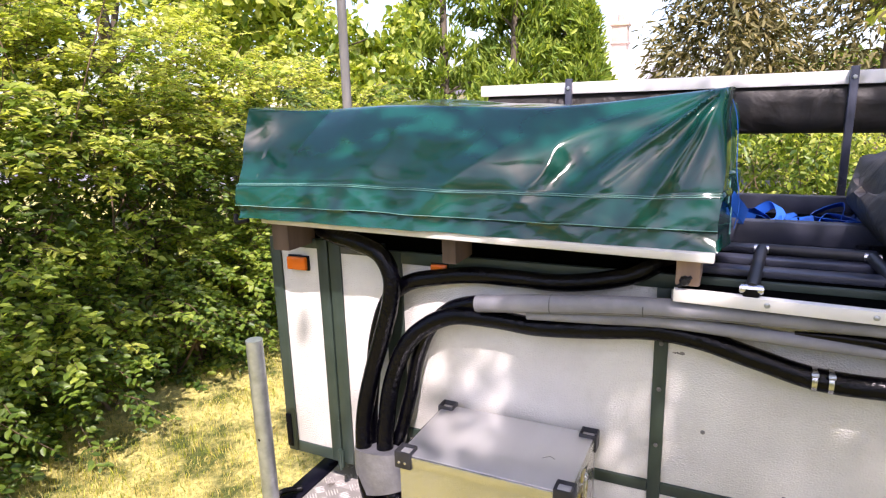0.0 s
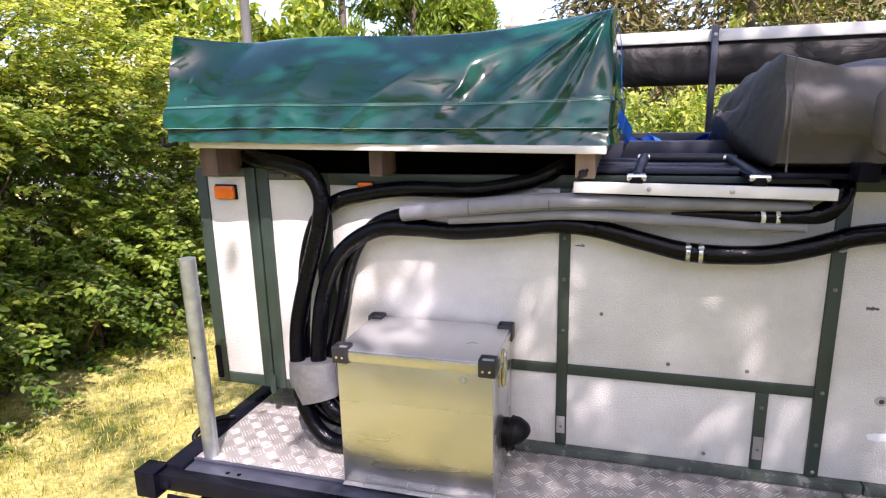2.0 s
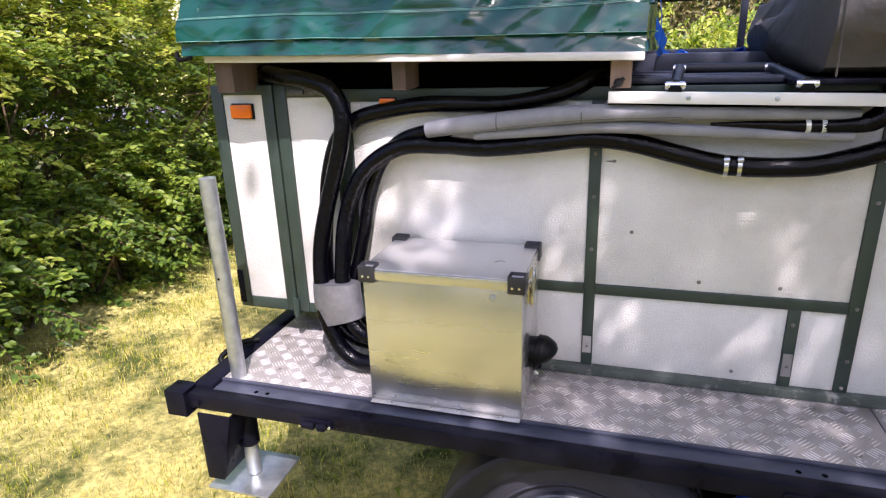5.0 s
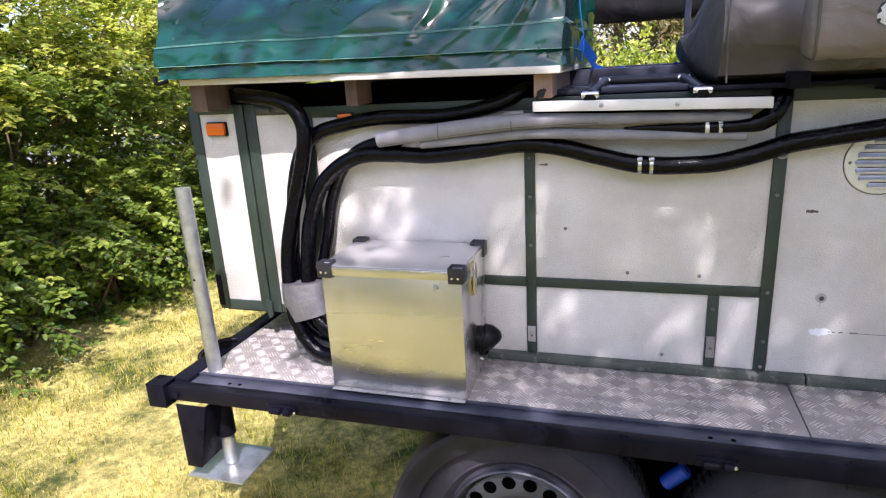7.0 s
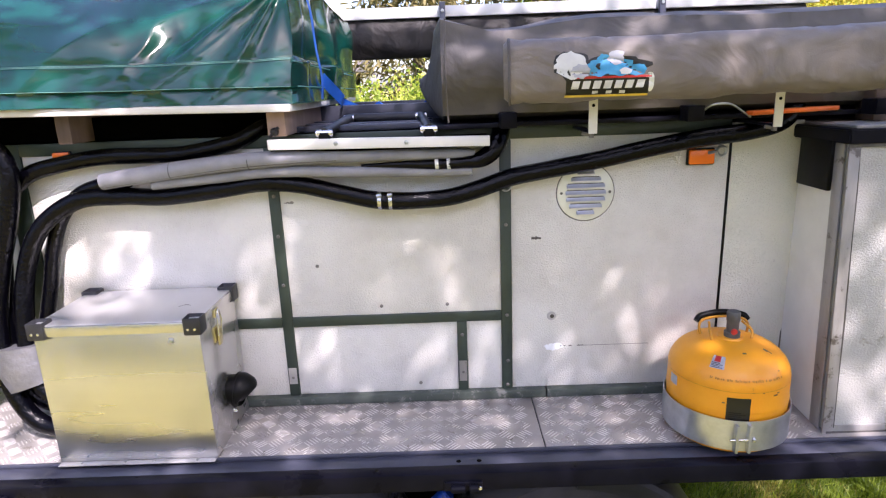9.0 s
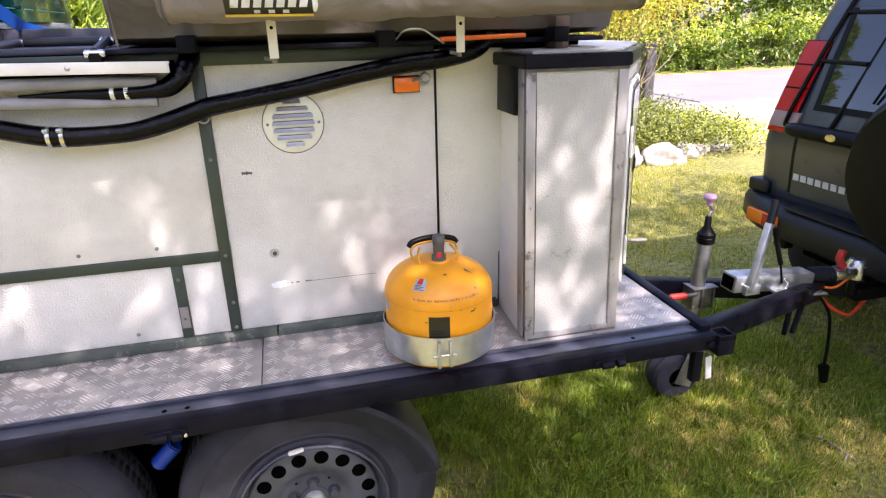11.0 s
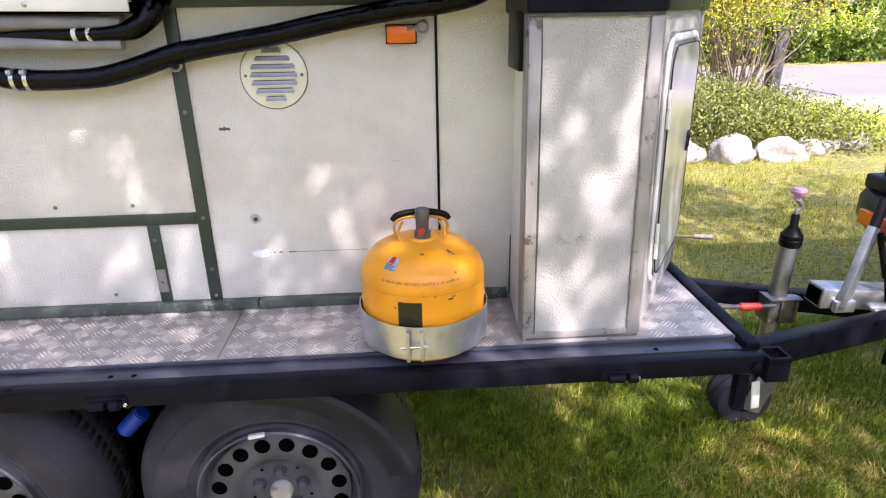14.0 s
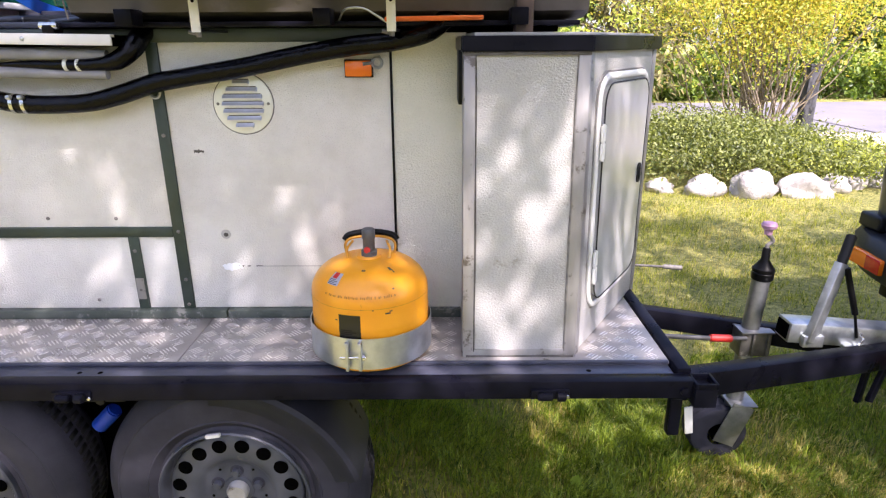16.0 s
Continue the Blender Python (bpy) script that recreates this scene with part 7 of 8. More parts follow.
def stems(parent, base, tops, r0, mat, rng, name="stem", bend=0.12):
    for k, top in enumerate(tops):
        b, t = Vector(base[k % len(base)]), Vector(top)
        mids = [b.lerp(t, f) + Vector(rng.normal(size=3) * bend * (t - b).length * 0.35) for f in (0.3, 0.6)]
        part(name, tube([b, *mids, t], [r0, r0 * 0.75, r0 * 0.5, r0 * 0.22], 7, 5), mat, parent)


# the tall wild hedge beside the lawn: shrubs side by side
def hedge_shrub(x, y, w, d, h, n, mat, label, leaf=0.055, seed=1, low=0.0, dark=0.45, blossom=0, yellow=0.25):
    rng = np.random.default_rng(seed)
    t = thing("hedge_shrub", (x, y, 0), label, "shrub", "hedge shrubs")
    base = [(x + rng.normal() * w * 0.2, y + rng.normal() * d * 0.2, -0.02) for _ in range(7)]
    tops = [(x + rng.normal() * w * 0.35, y + rng.normal() * d * 0.42, h * rng.uniform(0.45, 0.98)) for _ in range(12)]
    stems(t, base, tops, 0.013, TWIG, rng, bend=0.2)
    # sprays: a few dozen arching shoots, each with its leaves
    shoots = 190
    s0 = np.stack([x + rng.normal(size=shoots) * w * 0.30, y + rng.normal(size=shoots) * d * 0.32, low + (h - low) * rng.random(shoots) ** 0.85], 1)
    lift = np.clip((s0[:, 2] / h - 0.30) / 0.4, 0, 1)
    dirs = rng.normal(size=(shoots, 3)) * (1, 1, 0.5) + np.stack([0.55 + 0.75 * lift, -0.2 - 0.4 * lift, 0.25 + 0.35 * lift], 1)
    dirs /= np.linalg.norm(dirs, axis=1)[:, None]
    ln = rng.uniform(0.25, 0.75, shoots) * min(w, d) * (0.60 + 0.28 * lift)
    which = rng.integers(0, shoots, n)
    f = rng.random(n) ** 0.7
    p = s0[which] + dirs[which] * (ln[which] * f)[:, None] - np.stack([0 * f, 0 * f, 0.22 * ln[which] * f * f], 1) + rng.normal(size=(n, 3)) * 0.06
    p[:, 2] = np.clip(p[:, 2], 0.03, None)
    # low sprays darker, high ones yellower, so shade and sun sit in the colour
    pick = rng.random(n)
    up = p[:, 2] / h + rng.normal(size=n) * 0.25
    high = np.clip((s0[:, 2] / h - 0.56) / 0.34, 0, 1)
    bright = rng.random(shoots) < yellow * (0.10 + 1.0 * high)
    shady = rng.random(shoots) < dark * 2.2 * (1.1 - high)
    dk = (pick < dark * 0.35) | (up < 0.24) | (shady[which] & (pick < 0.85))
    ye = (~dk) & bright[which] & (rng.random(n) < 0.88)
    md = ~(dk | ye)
    crown(t, p[dk], leaf, HEDGE_SHADE, rng, "leaves", 0.55)
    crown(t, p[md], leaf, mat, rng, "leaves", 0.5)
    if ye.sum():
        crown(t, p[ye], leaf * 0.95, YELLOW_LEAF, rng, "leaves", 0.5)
    if blossom:
        c = s0[rng.integers(0, shoots, blossom)] + rng.normal(size=(blossom, 3)) * 0.12
        c[:, 0] += 0.25
        c[:, 2] = np.clip(c[:, 2] * 0.45 + h * 0.62, 0, h * 1.08)
        q = np.repeat(c, 26, 0) + rng.normal(size=(blossom * 26, 3)) * 0.035
        crown(t, q, 0.022, BLOSSOM, rng, "blossom", 0.8, label="cream blossom clusters")
    return t


def twig_mesh(name, p0, p1, p2, r, mat):
    """Thin three-sided twigs, each bent once, in one mesh."""
    n = len(p0)
    v = np.empty((n, 9, 3))
    for k in range(3):
        a = 2 * math.pi * k / 3
        off = np.array((math.cos(a), math.sin(a) * 0.6, math.sin(a) * 0.8))
        for j, (p, f) in enumerate(((p0, 1.0), (p1, 0.7), (p2, 0.3))):
            v[:, j * 3 + k] = p + off * (r * f)[:, None]
    base = np.arange(n)[:, None] * 9
    f = np.concatenate([base + np.array([[j * 3 + k, j * 3 + (k + 1) % 3, j * 3 + 3 + (k + 1) % 3, j * 3 + 3 + k]]) for j in range(2) for k in range(3)])
    return raw_mesh(name, v.reshape(-1, 3), f, mat)


def wild_shrub(x, y, w, d, h, sprays, label, leaf=0.055, seed=1, yellow=0.5, blossom=0, deep=0.35, foot=0.0):
    """A shrub of leafy sprays: bent twigs that reach outwards in layers, with leaves in two rows along each."""
    rng = np.random.default_rng(seed)
    t = thing("hedge_shrub", (x, y, 0), label, "shrub", "hedge shrubs")
    base = [(x + rng.normal() * w * 0.2, y + rng.normal() * d * 0.22, -0.02) for _ in range(8)]
    tops = [(x + rng.normal() * w * 0.30 + 0.15, y + rng.normal() * d * 0.40, h * rng.uniform(0.45, 0.95)) for _ in range(14)]
    stems(t, base, tops, 0.014, TWIG, rng, bend=0.22)
    # boughs, spread over the shrub's skin, from which the sprays spring in clusters
    m = max(8, sprays // 9)
    bz = foot + (h - foot) * rng.random(m) ** 0.8
    ba = rng.uniform(-1.9, 1.9, m)
    swell = 0.75 + 0.35 * np.sin(np.clip(bz / h, 0, 1) * 2.6) + 0.16 * rng.normal(size=m)
    bc = np.stack([x + np.cos(ba) * w * 0.48 * swell, y + np.sin(ba) * d * 0.56, bz], 1)
    which = rng.integers(0, m, sprays)
    s0 = bc[which] + rng.normal(size=(sprays, 3)) * (0.10, 0.15, 0.09)
    s0[:, 0] -= 0.12
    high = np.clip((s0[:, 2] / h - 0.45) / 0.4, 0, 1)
    aim = np.stack([np.cos(ba[which]) + 0.45, np.sin(ba[which]) * 0.8 - 0.25, 0.10 + 0.45 * high], 1) + rng.normal(size=(sprays, 3)) * (0.45, 0.55, 0.28)
    aim /= np.linalg.norm(aim, axis=1)[:, None]
    ln = rng.uniform(0.22, 0.52, sprays)
    sag = rng.uniform(0.04, 0.22, sprays) * ln

    def along(q, f):
        return s0[q] + aim[q] * (ln[q] * f)[:, None] - np.stack([0 * f, 0 * f, sag[q] * f * f * 2], 1)

    every = np.arange(sprays)
    p0, p1, p2 = (along(every, np.full(sprays, f)) for f in (-0.35, 0.45, 1.0))
    ob = hang(new("twigwork", twig_mesh("twigwork", p0, p1, p2, np.full(sprays, 0.0042), TWIG)), t)
    tagged(ob, "thin brown twigs", kind="stuff")
    per = 23
    q = np.repeat(every, per)
    step = np.tile(np.arange(per), sprays)
    f = 0.10 + 0.92 * (step + rng.random(len(q)) * 0.8) / per
    at = along(q, f) + rng.normal(size=(len(q), 3)) * 0.014
    side = np.cross(aim[q], (0.0, 0.0, 1.0))
    side /= np.linalg.norm(side, axis=1)[:, None] + 1e-9
    ways = aim[q] * 0.55 + side * np.where(step % 2, 1.0, -1.0)[:, None] * 0.8
    ways[:, 2] -= 0.28
    at[:, 2] = np.clip(at[:, 2], 0.04, None)
    # lower boughs get darker leaves, high sprays yellower: light put into the tone
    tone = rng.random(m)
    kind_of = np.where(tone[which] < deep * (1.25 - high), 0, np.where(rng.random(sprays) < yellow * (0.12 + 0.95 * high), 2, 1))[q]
    for kk, mat in enumerate((HEDGE_SHADE, HEDGE_LEAF, YELLOW_LEAF)):
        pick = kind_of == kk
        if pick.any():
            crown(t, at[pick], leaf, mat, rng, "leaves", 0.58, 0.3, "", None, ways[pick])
    # the inside, in the darker leaf: its shade is put into the colour
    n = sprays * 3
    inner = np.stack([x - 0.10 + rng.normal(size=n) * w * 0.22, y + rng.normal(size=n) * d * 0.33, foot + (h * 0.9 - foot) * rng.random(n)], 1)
    crown(t, inner, leaf * 1.2, HEDGE_SHADE, rng, "leaves", 0.6)
    if blossom:
        c = bc[rng.integers(0, m, blossom)] + rng.normal(size=(blossom, 3)) * 0.08
        c[:, 0] += 0.22
        c[:, 2] = np.clip(c[:, 2] * 0.5 + h * 0.5, 0, h * 1.02)
        b = np.repeat(c, 26, 0) + rng.normal(size=(blossom * 26, 3)) * 0.030
        crown(t, b, 0.022, BLOSSOM, rng, "blossom", 0.8, label="cream blossom clusters")
    return t


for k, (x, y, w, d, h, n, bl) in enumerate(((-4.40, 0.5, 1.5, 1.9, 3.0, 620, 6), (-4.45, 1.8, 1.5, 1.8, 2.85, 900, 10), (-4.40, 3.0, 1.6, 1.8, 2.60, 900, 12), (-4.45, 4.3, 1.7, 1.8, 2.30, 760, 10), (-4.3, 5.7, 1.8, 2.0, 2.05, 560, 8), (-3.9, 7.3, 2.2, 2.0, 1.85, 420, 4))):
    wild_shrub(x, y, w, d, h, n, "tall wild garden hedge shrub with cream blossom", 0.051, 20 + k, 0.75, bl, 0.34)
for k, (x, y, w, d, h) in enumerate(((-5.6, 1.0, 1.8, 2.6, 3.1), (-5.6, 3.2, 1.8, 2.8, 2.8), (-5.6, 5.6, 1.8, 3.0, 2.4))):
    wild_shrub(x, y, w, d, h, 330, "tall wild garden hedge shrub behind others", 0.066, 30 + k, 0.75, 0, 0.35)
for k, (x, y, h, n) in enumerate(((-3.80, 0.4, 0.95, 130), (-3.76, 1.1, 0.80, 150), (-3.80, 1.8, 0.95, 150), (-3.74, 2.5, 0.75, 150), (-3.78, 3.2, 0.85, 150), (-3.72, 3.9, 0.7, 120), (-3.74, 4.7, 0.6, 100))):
    wild_shrub(x, y, 0.75, 0.9, h, n, "low green shrub at the hedge's foot, toned darker for its shade", 0.050, 40 + k, 0.05, 0, 0.7)


def leafy_tree(name, base, h, trunk_r, lumps, n, leaf, mats, label, seed, narrow=0.6, category="tree", group="trees", shell=0.6):
    """A tapered trunk with limbs to each lump of its crown."""
    rng = np.random.default_rng(seed)
    t = thing(name, base, label, category, group)
    b = Vector(base)
    part("trunk", tube([b + Vector((0, 0, -0.05)), b + Vector((0.05, 0.02, h * 0.3)), b + Vector((-0.03, 0.05, h * 0.6)), b + Vector((0.04, 0, h * 0.88))], [trunk_r, trunk_r * 0.75, trunk_r * 0.5, trunk_r * 0.15], 12, 6), BARK, t)
    tot = sum(r[0] * r[1] * r[2] for _, r in lumps)
    acc = [[] for _ in mats]
    for c, r in lumps:
        c = np.array(c)
        part("limb", tube([b + Vector((0, 0, h * 0.35)), (b + Vector((0, 0, h * 0.55))).lerp(Vector(c), 0.5), Vector(c)], [trunk_r * 0.4, trunk_r * 0.25, trunk_r * 0.08], 8, 5), BARK, t)
        m = int(n * r[0] * r[1] * r[2] / tot)
        p = blob_points(m, c, r, rng, max(10, m // 55), 0.13, shell)
        pick = rng.integers(0, len(mats), m)
        for q in range(len(mats)):
            acc[q].append(p[pick == q])
    for q, mat in enumerate(mats):
        crown(t, np.concatenate(acc[q]), leaf, mat, rng, "leaves", narrow)
    return t


# bright broad-leaved trees behind the hedge and mast
leafy_tree("broadleaf_tree", (-7.3, 9.5, 0), 4.6, 0.12, [((-7.0, 8.4, 3.2), (1.3, 1.0, 0.9)), ((-5.9, 8.8, 2.5), (0.9, 0.9, 0.7)), ((-8.2, 9.0, 4.0), (1.4, 1.2, 1.0)), ((-6.3, 8.4, 1.6), (1.2, 0.9, 0.8)), ((-5.2, 8.6, 1.5), (0.9, 0.8, 0.8)), ((-5.3, 8.7, 3.0), (0.75, 0.8, 0.7))], 11000, 0.15, (YELLOW_LEAF, HEDGE_LEAF), "bright yellow-green maple tree behind the hedge", 61)
leafy_tree("broadleaf_tree", (-8.5, 6.5, 0), 7.0, 0.15, [((-7.6, 5.8, 4.4), (1.8, 1.8, 1.5)), ((-8.2, 7.6, 5.6), (2.0, 1.8, 1.6)), ((-7.4, 3.6, 5.0), (1.8, 1.8, 1.6)), ((-7.0, 1.5, 5.0), (1.8, 1.6, 1.6)), ((-6.9, 5.4, 2.7), (1.1, 1.5, 1.0)), ((-7.0, 3.4, 3.2), (1.1, 1.5, 1.1)), ((-6.9, 7.2, 2.4), (1.1, 1.3, 0.9))], 11000, 0.17, (YELLOW_LEAF, HEDGE_LEAF), "tall broad-leaved tree standing behind the hedge", 62)
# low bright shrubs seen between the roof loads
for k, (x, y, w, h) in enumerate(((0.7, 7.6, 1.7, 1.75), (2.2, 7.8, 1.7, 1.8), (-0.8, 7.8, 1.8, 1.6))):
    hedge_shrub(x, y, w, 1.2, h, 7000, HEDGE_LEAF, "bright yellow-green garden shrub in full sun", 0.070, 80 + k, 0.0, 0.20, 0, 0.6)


def conifer(x, y, h, r, n, mat, label, seed, top=0.0, open_=0.0, leaf=0.18, tight=0.06):
    """A trunk with whorls of drooping or rising sprays, ragged in outline."""
    rng = np.random.default_rng(seed)
    t = thing("conifer_tree", (x, y, 0), label, "tree", "trees")
    part("trunk", tube([(x, y, -0.05), (x + 0.04, y, h * 0.5), (x, y, h)], [0.14, 0.08, 0.02], 10, 6), BARK, t)
    m = 170
    zz = h * (0.04 + 0.96 * rng.random(m) ** 0.9)
    aa = rng.random(m) * 2 * np.pi
    rr = r * (1.02 - (zz / h) ** 1.5) * rng.uniform(0.72, 1.12, m) + 0.05
    tips = np.stack([x + rr * np.cos(aa), y + rr * np.sin(aa), zz], 1)
    for k in range(0, m, 9):
        part("bough", tube([(x, y, zz[k] - 0.25), tuple((tips[k] + np.array((x, y, zz[k]))) / 2), tuple(tips[k])], [0.03, 0.02, 0.006], 6, 4), BARK, t)
    which = rng.integers(0, m, n)
    f = rng.random(n) ** 0.45
    c = np.stack([np.full(n, x), np.full(n, y), zz[which] - 0.25 * open_], 1)
    p = c + (tips[which] - c) * f[:, None] + rng.normal(size=(n, 3)) * (tight, tight, tight * 1.5)
    out = np.stack([np.cos(aa[which]), np.sin(aa[which]), np.full(n, 1.6 - 2.2 * open_)], 1) * 1.1
    crown(t, p, leaf, mat, rng, "sprays", 0.28, 0.0, "", out)
    return t


conifer(-5.55, 12.0, 6.8, 1.35, 17000, CONIFER_LEAF, "dense light green columnar conifer", 91)
conifer(-4.15, 12.4, 6.4, 1.4, 16000, CONIFER_LEAF, "dense light green columnar conifer", 92)
conifer(-3.15, 12.6, 4.8, 1.0, 10000, CONIFER_LEAF, "dense light green columnar conifer", 93)
conifer(-2.65, 12.2, 3.6, 0.8, 7000, CONIFER_LEAF, "small light green conifer", 94)
conifer(-0.2, 14.6, 7.0, 2.0, 10500, BROWN_LEAF, "open brownish conifer with bare inner twigs", 95, 0, 1.0, 0.20, 0.18)
conifer(2.6, 15.0, 8.0, 2.3, 10500, BROWN_LEAF, "open brownish conifer with bare inner twigs", 96, 0, 1.0, 0.20, 0.18)
conifer(5.4, 15.6, 7.0, 2.1, 8000, BROWN_LEAF, "open brownish conifer with bare inner twigs", 97, 0, 1.0, 0.20, 0.18)

# mast, neighbour's house with chimney
mast = single("wooden_mast", tube([(-2.945, 4.50, -0.05), (-2.93, 4.50, 2.5), (-2.91, 4.50, 6.2)], [0.041, 0.039, 0.035], 16, 4), POLE_WOOD, "grey weathered upright pole behind the trailer", "pole")
house = thing("neighbour_house", (-8.0, 33.0, 0), "white rendered house with brick chimney beyond the trees", "house")
part("wall", box(-14.0, -3.9, 30.0, 38.0, 0, 2.6, 0.02), RENDERED, house)
bm = bmesh.new()
vs = [bm.verts.new(p) for p in ((-14.4, 29.6, 2.5), (-3.6, 29.6, 2.5), (-3.6, 38.4, 2.5), (-14.4, 38.4, 2.5), (-14.4, 34, 3.6), (-3.6, 34, 3.6))]
for f in ((0, 1, 5, 4), (2, 3, 4, 5), (0, 4, 3), (1, 2, 5), (0, 3, 2, 1)):
    bm.faces.new([vs[i] for i in f])
part("roof", bm, ROOF, house)
part("gable", box(-5.7, -3.9, 28.9, 33.0, 0, 4.1, 0.02), RENDERED, house, "white gable")
chim = part("chimney", box(-5.45, -4.75, 30.2, 30.9, 4.05, 5.5, 0.02), BRICK, house, "pale brick chimney")
part("chimney_band", box(-5.52, -4.68, 30.12, 30.98, 5.3, 5.42, 0.02), BRICK, chim)
part("chimney_band", box(-5.52, -4.68, 30.12, 30.98, 4.5, 4.6, 0.02), BRICK, chim)
part("chimney_pot", lathe([(0.16, 0), (0.14, 0.3), (0, 0.3)], (-5.1, 30.55, 5.5), 16), BRICK, chim)

# ---- bed with stones, shrub, far hedge ----
def stone(x, y, s, seed, stretch):
    rng = random.Random(seed)
    bm = bmesh.new()
    bmesh.ops.create_icosphere(bm, subdivisions=3, radius=1)
    off = Vector((rng.uniform(0, 50), rng.uniform(0, 50), rng.uniform(0, 50)))
    for v in bm.verts:
        d = v.co.normalized()
        k = 1 + 0.42 * noise.noise(d * 1.5 + off) + 0.10 * noise.noise(d * 3.5 + off) + 0.035 * noise.noise(d * 9 + off)
        v.co = Vector((d.x * k * s * stretch[0], d.y * k * s * stretch[1], d.z * k * s * stretch[2]))
        v.co.z = max(v.co.z, -s * 0.35)
    ob = single("field_stone", moved(bm, Matrix.Translation((x, y, s * 0.28 * stretch[2]))), STONE, "pale rounded granite field stone edging the bed", "stone", "field stones", angle=75)
    return ob


for k, (x, y, s, st) in enumerate(((4.00, 6.08, 0.19, (1.1, 0.8, 0.85)), (4.50, 6.02, 0.21, (1.1, 0.9, 0.95)), (5.02, 6.02, 0.21, (1.15, 0.9, 0.85)), (3.6, 6.25, 0.13, (1.1, 0.9, 0.8)), (5.45, 6.2, 0.15, (1, 0.8, 0.9)), (5.75, 6.35, 0.13, (1, 0.9, 0.8)), (6.05, 6.4, 0.15, (1.2, 0.9, 0.7)), (6.35, 6.7, 0.14, (1, 1, 0.8)), (3.2, 6.3, 0.16, (1, 1, 0.8)))):
    stone(x, y, s, 200 + k, st)
bed = thing("groundcover_bed", (4.8, 7.2, 0), "low spreading grey-green groundcover bed behind stones", "plants", kind="stuff")
pts = []
for k in range(60):
    cx, cy = RNG.uniform(2.8, 6.3), RNG.uniform(6.24, 8.2)
    hh_ = 0.46 * math.exp(-((cx - 4.4) / 1.5) ** 2) * (0.45 + 0.55 * min(1.0, (cy - 6.2) / 0.6)) + 0.14
    q = RNG.normal(size=(450, 3)) * (0.20, 0.18, 0.12) + (cx, cy, hh_ * 0.85)
    q[:, 2] = np.clip(q[:, 2], 0.01, None)
    pts.append(q)
crown(bed, np.concatenate(pts), 0.044, COVER_LEAF, RNG, "foliage", 0.5, 0.0)
pts = []
for k in range(46):
    cx = RNG.uniform(4.9, 7.0)
    q = RNG.normal(size=(170, 3)) * (0.18, 0.16, 0.08) + (cx, RNG.uniform(6.3, 7.9), 0.34 - 0.10 * (cx - 4.9))
    q[:, 2] = np.clip(q[:, 2], 0.01, None)
    pts.append(q)
crown(bed, np.concatenate(pts), 0.038, YELLOW_LEAF, RNG, "foliage", 0.5, 0.0)

bush = thing("lilac_bush", (5.7, 8.7, 0), "tall multi-stemmed garden bush with ochre-yellow leaves", "bush")
brng = np.random.default_rng(31)
bbase = [(5.7 + brng.normal() * 0.22, 8.7 + brng.normal() * 0.18, -0.02) for _ in range(12)]
btops = [(5.7 + brng.normal() * 0.85, 8.7 + brng.normal() * 0.6, brng.uniform(1.6, 3.2)) for _ in range(60)]
stems(bush, bbase, btops, 0.015, PALE_TWIG, brng, bend=0.12)
single("grey_post", join(box(6.80, 6.985, 9.35, 9.53, -0.02, 1.16, 0.02), box(6.79, 6.995, 9.34, 9.54, 1.16, 1.20, 0.015)), POST_GREY, "square dark grey weathered post beside the bush", "post")
lc = np.concatenate([np.array(btops), np.array(btops) * 0.85 + np.array((5.7, 8.7, 0.9)) * 0.15])
which = brng.integers(0, len(lc), 33000)
bp = lc[which] + brng.normal(size=(33000, 3)) * (0.30, 0.28, 0.30)
ok = bp[:, 2] > 0.75
crown(bush, bp[ok][:17500], 0.046, BUSH_LEAF, brng, "leaves", 0.5)
crown(bush, bp[ok][17500:], 0.046, YELLOW_LEAF, brng, "leaves", 0.5)

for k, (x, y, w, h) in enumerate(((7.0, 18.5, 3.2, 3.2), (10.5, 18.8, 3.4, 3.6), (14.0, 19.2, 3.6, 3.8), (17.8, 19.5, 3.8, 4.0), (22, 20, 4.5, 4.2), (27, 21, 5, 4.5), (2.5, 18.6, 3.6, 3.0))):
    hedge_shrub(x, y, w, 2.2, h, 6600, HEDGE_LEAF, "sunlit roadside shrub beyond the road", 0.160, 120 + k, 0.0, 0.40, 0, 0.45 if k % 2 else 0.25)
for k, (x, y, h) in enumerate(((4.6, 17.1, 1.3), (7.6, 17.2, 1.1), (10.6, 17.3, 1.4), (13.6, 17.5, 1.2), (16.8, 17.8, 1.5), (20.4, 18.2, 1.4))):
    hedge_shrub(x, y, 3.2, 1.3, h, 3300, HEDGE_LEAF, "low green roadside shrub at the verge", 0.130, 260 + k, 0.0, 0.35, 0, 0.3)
for k, (x, y) in enumerate(((5.5, 23.0), (11.0, 24.0), (16.5, 24.5), (23.0, 25.0), (30.0, 25.0))):
    lumps = [((x + RNG.normal() * 1.6, y + RNG.normal(), 4.0 + RNG.uniform(-1, 3)), (2.0, 1.6, 1.7)) for _ in range(5)]
    leafy_tree("broadleaf_tree", (x, y, 0), 7.5, 0.18, lumps, 4500, 0.32, (HEDGE_LEAF, YELLOW_LEAF, HEDGE_SHADE), "broad-leaved tree in the wood beyond the road", 140 + k)

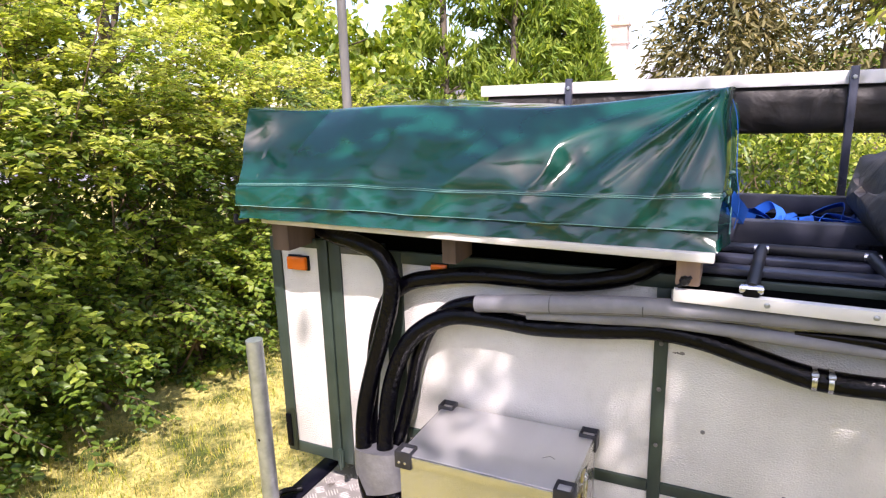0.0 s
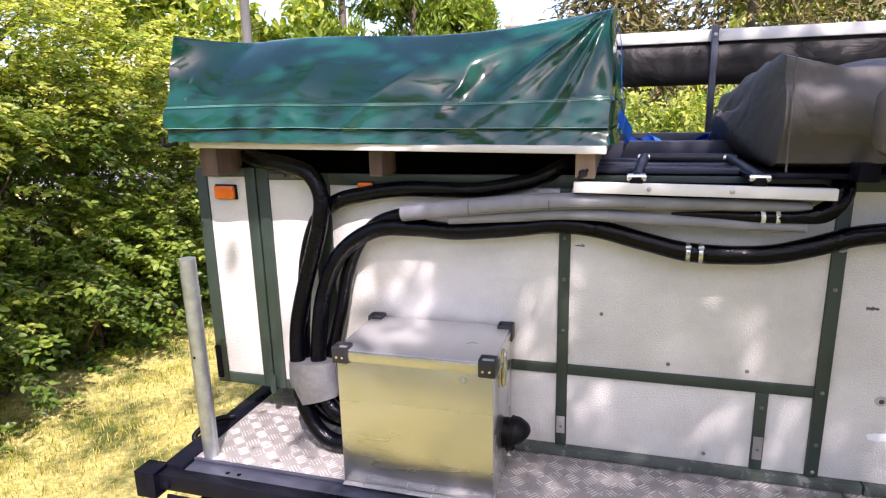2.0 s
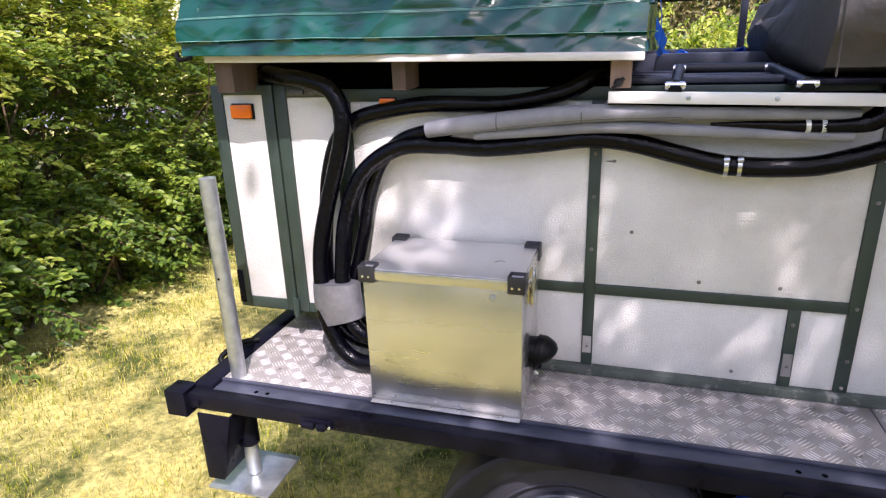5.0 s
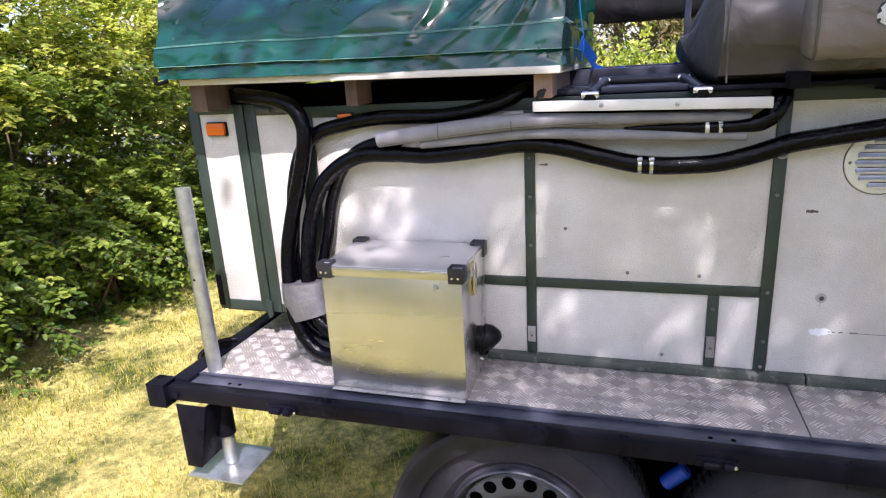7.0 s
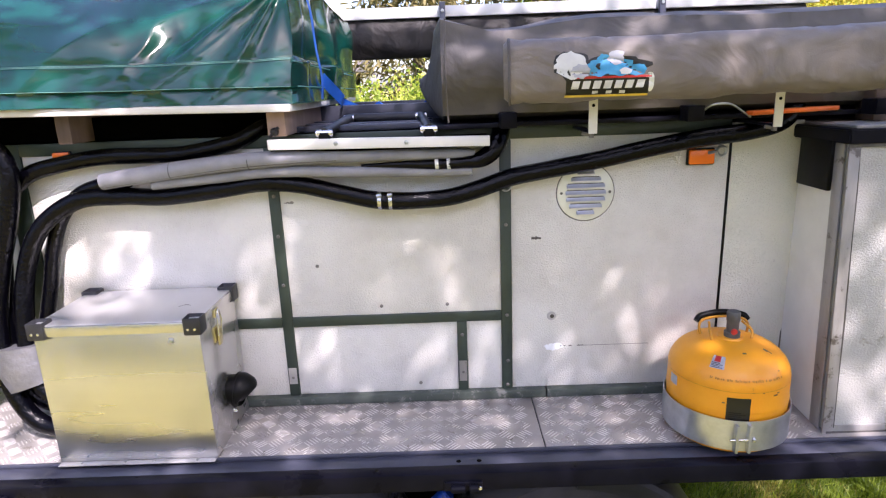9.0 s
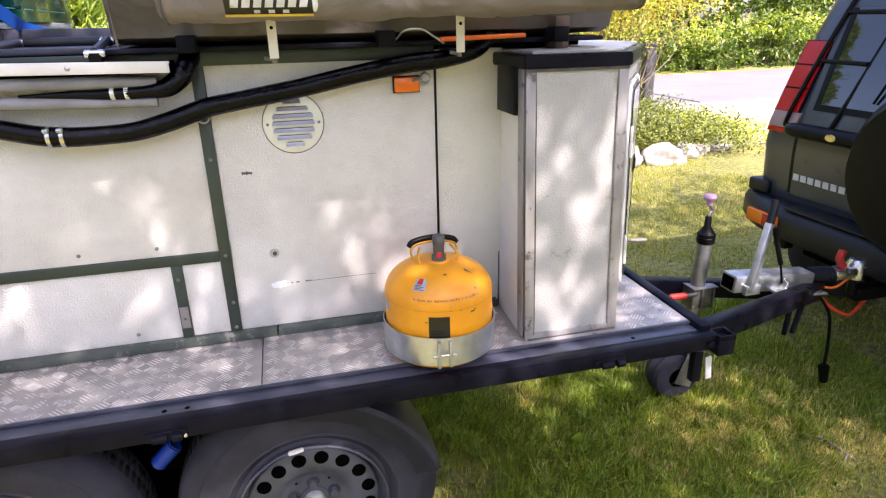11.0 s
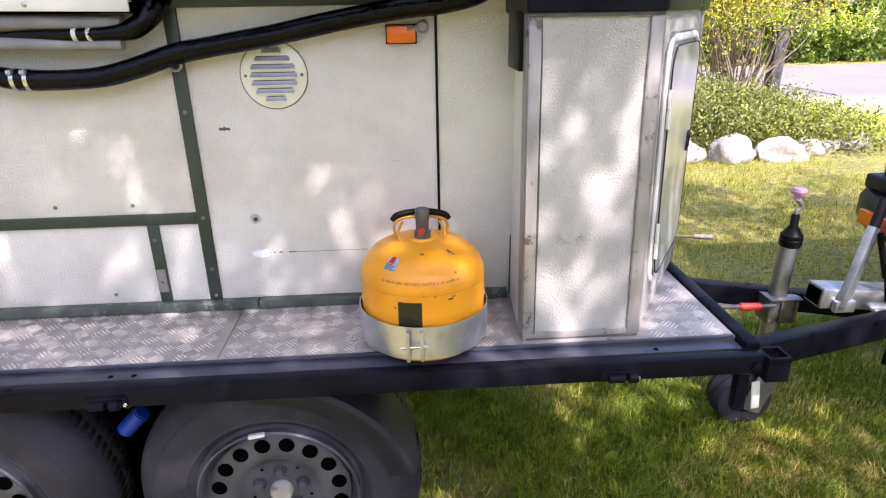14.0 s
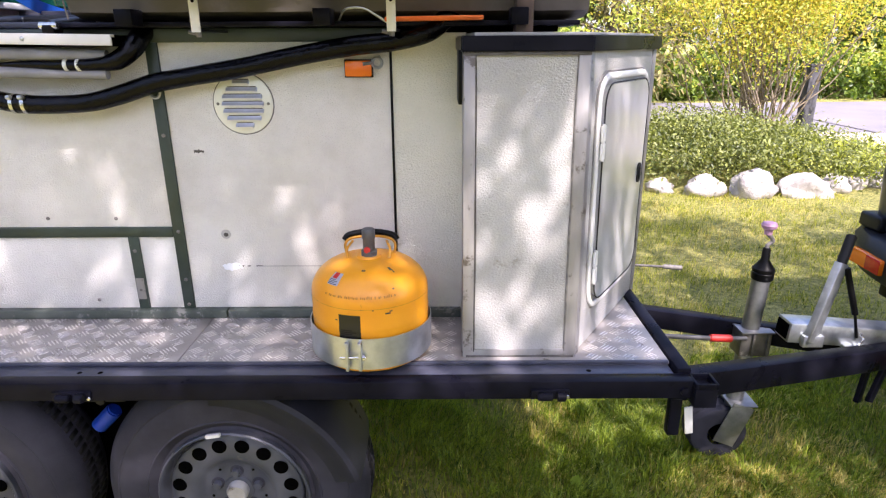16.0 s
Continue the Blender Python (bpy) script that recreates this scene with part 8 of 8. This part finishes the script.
# unseen trees added behind the camera; their crowns shape the dappled shade
leafy_tree("garden_tree", (5.6, -5.4, 0), 6.6, 0.2, [((1.45, -1.56, 5.01), (0.85, 1.3, 0.8)), ((2.55, -1.78, 5.24), (1.05, 1.5, 0.9)), ((4.95, -1.95, 5.45), (1.4, 1.5, 0.9)), ((6.38, -1.84, 4.98), (1.5, 1.5, 0.9)), ((2.99, -1.0, 6.56), (1.3, 1.0, 0.7)), ((5.31, -0.94, 6.33), (1.5, 1.1, 0.8)), ((0.32, -0.8, 5.89), (0.95, 0.6, 0.6)), ((1.72, -0.66, 6.36), (1.0, 0.7, 0.6)), ((4.33, 1.45, 5.04), (1.6, 0.9, 0.5)), ((6.33, 1.05, 5.04), (1.5, 0.9, 0.5))], 34000, 0.07, (HEDGE_LEAF,), "unseen garden tree whose wide crown dapples the sun", 177, 0.6, shell=0.05)
leafy_tree("garden_tree", (-2.2, -4.6, 0), 6.0, 0.05, [((-0.15, -0.90, 5.2), (0.45, 0.14, 0.12)), ((0.62, -0.90, 5.2), (0.5, 0.14, 0.12))], 950, 0.070, (HEDGE_LEAF,), "unseen slender tree added to shade parts of the trailer", 181, 0.6, shell=0.05)
leafy_tree("garden_tree", (-4.6, -4.2, 0), 5.6, 0.06, [((-2.35, -1.9, 4.75), (0.7, 0.7, 0.3)), ((-2.30, -0.8, 4.7), (0.6, 0.7, 0.3)), ((-2.30, 0.4, 4.75), (0.6, 0.7, 0.3)), ((-2.3, 1.5, 4.8), (0.6, 0.7, 0.3))], 2500, 0.085, (HEDGE_LEAF,), "unseen tree added to shade the lower hedge and lawn", 185, 0.6, shell=0.05)
leafy_tree("garden_tree", (4.4, -6.3, 0), 6.0, 0.16, [((3.3, -2.75, 5.1), (1.2, 0.95, 0.5)), ((4.4, -3.0, 5.2), (1.0, 0.9, 0.5))], 4300, 0.075, (HEDGE_LEAF,), "unseen tree added to shade the lawn by the drawbar", 187, 0.6, shell=0.05)
leafy_tree("garden_tree", (1.1, -5.8, 0), 6.0, 0.12, [((0.86, -1.35, 5.1), (0.36, 0.5, 0.35))], 430, 0.075, (HEDGE_LEAF,), "unseen slender tree added to shade parts of the trailer", 183, 0.6, shell=0.05)
# unseen hedge row added behind the camera to darken reflections
for k, (x, y, h) in enumerate(((-9, -6.0, 4.2), (-6, -6.8, 4.6), (-3, -7.2, 4.4), (0.2, -7.4, 4.8), (3.2, -7.6, 4.6), (6.4, -7.4, 4.8), (9.6, -6.8, 4.4), (12.5, -5.5, 4.2))):
    hedge_shrub(x, y, 3.2, 1.8, h, 1800, HEDGE_LEAF, "unseen hedge shrub added behind the camera", 0.24, 220 + k, 0.0, 0.6, 0, 0.15)

# ---- grass ----
def blades(name, n, x0, x1, y0, y1, height, mat, label, seed, keep=None, clump=0.0):
    rng = np.random.default_rng(seed)
    p = np.stack([rng.uniform(x0, x1, n), rng.uniform(y0, y1, n), np.zeros(n)], 1)
    if keep is not None:
        p = p[keep(p[:, 0], p[:, 1])]
    n = len(p)
    dens = np.array([noise.noise((a * 2.3, b * 2.3, seed)) for a, b in p[:, :2]])
    p = p[dens + rng.normal(size=n) * 0.35 > clump]
    n = len(p)
    a = rng.random(n) * 2 * np.pi
    tuft = np.array([noise.noise((a * 11, b * 11, seed + 4)) for a, b in p[:, :2]])
    h = height * rng.uniform(0.5, 1.35, n) * (1 + 0.9 * tuft)
    w = rng.uniform(0.0012, 0.0028, n)
    way = np.array([noise.noise((a * 7, b * 7, seed + 9)) for a, b in p[:, :2]]) * 2 * np.pi
    lean = rng.normal(size=(n, 2)) * (h * 0.42)[:, None] + np.stack([np.cos(way), np.sin(way)], 1) * (h * 0.38)[:, None]
    s = np.stack([np.cos(a) * w, np.sin(a) * w, np.zeros(n)], 1)
    tip = p + np.concatenate([lean, h[:, None]], 1)
    mid = p + np.concatenate([lean * 0.35, h[:, None] * 0.62], 1)
    v = np.stack([p - s, p + s, mid + s * 0.8, tip, mid - s * 0.8], 1)
    v[:, :2, 2] -= 0.01
    b = np.arange(n)[:, None] * 5
    me = raw_mesh(name, v.reshape(-1, 3), b + np.array([[0, 1, 2, 4]]), mat)
    tri = raw_mesh(name, v[:, 2:5].reshape(-1, 3), np.arange(n)[:, None] * 3 + np.array([[0, 1, 2]]), mat)
    bm = bmesh.new()
    bm.from_mesh(me)
    bm.from_mesh(tri)
    bm.to_mesh(me)
    bm.free()
    bpy.data.meshes.remove(tri)
    return tagged(new(name, me), label, "grass", kind="stuff")


blades("grass", 82000, 0.9, 5.4, 1.0, 6.2, 0.036, BLADE, "short green lawn grass in dappled shade", 3)
blades("grass", 90000, 1.7, 3.4, 0.7, 2.6, 0.036, LUSH_BLADE, "short green lawn grass beside the drawbar", 4)
blades("grass", 90000, 0.7, 2.15, 0.7, 2.5, 0.050, LUSH_BLADE, "lush dark green lawn grass beside the wheels", 8)
blades("dry_grass", 46000, 0.9, 5.4, 0.9, 6.2, 0.028, DRY_BLADE, "dry yellow stalks in the lawn", 5, clump=0.10)
blades("dry_grass", 26000, 1.5, 3.2, 0.7, 2.2, 0.030, DRY_BLADE, "straw-coloured stalks among the grass", 9, clump=0.05)
blades("dry_grass", 9000, 2.15, 2.75, 1.42, 1.72, 0.020, DRY_BLADE, "flattened straw in a worn patch of lawn", 11, clump=0.08)
blades("dry_grass", 11000, 2.35, 3.0, 1.10, 1.45, 0.018, DRY_BLADE, "flattened straw in a worn patch of lawn", 12, clump=0.08)
blades("dry_grass", 42000, -3.9, -0.4, 0.4, 6.0, 0.030, DRY_BLADE, "dry yellow sunlit grass", 6, clump=-0.1)
blades("grass", 56000, -3.9, -0.4, 0.4, 6.0, 0.036, BLADE, "short green grass among dry grass", 7, clump=0.18)


def weed(x, y, s, seed):
    rng = np.random.default_rng(seed)
    n = 1
    p = np.stack([np.full(n, x), np.full(n, y), np.full(n, 0.03)], 1) + rng.normal(size=(n, 3)) * (0.02, 0.02, 0.008)
    me = leaf_mesh("lawn_weed", p, s, HEDGE_LEAF, rng, -0.5, 0.7)
    return tagged(new("lawn_weed", me), "broad-leaved weed growing in the lawn", "weed", "lawn weeds")


for k, (x, y, s) in enumerate(((-0.62, 1.55, 0.06), (-0.55, 1.75, 0.06), (-0.75, 1.65, 0.05), (1.75, 1.62, 0.08), (1.78, 1.45, 0.08), (1.22, 1.35, 0.06), (2.00, 1.64, 0.055), (2.04, 1.57, 0.06), (2.62, 1.55, 0.04))):
    weed(x, y, s, 300 + k)
single("dry_twig", join(tube([(2.635, 1.40, 0.020), (2.675, 1.37, 0.026), (2.70, 1.30, 0.024), (2.715, 1.22, 0.018)], [0.003, 0.005, 0.005, 0.003], 8, 4), tube([(2.675, 1.37, 0.026), (2.73, 1.385, 0.022)], [0.004, 0.002], 7), tube([(2.705, 1.26, 0.022), (2.665, 1.235, 0.020)], [0.004, 0.002], 7)), PALE_TWIG, "pale broken twig lying on the lawn", "twig")
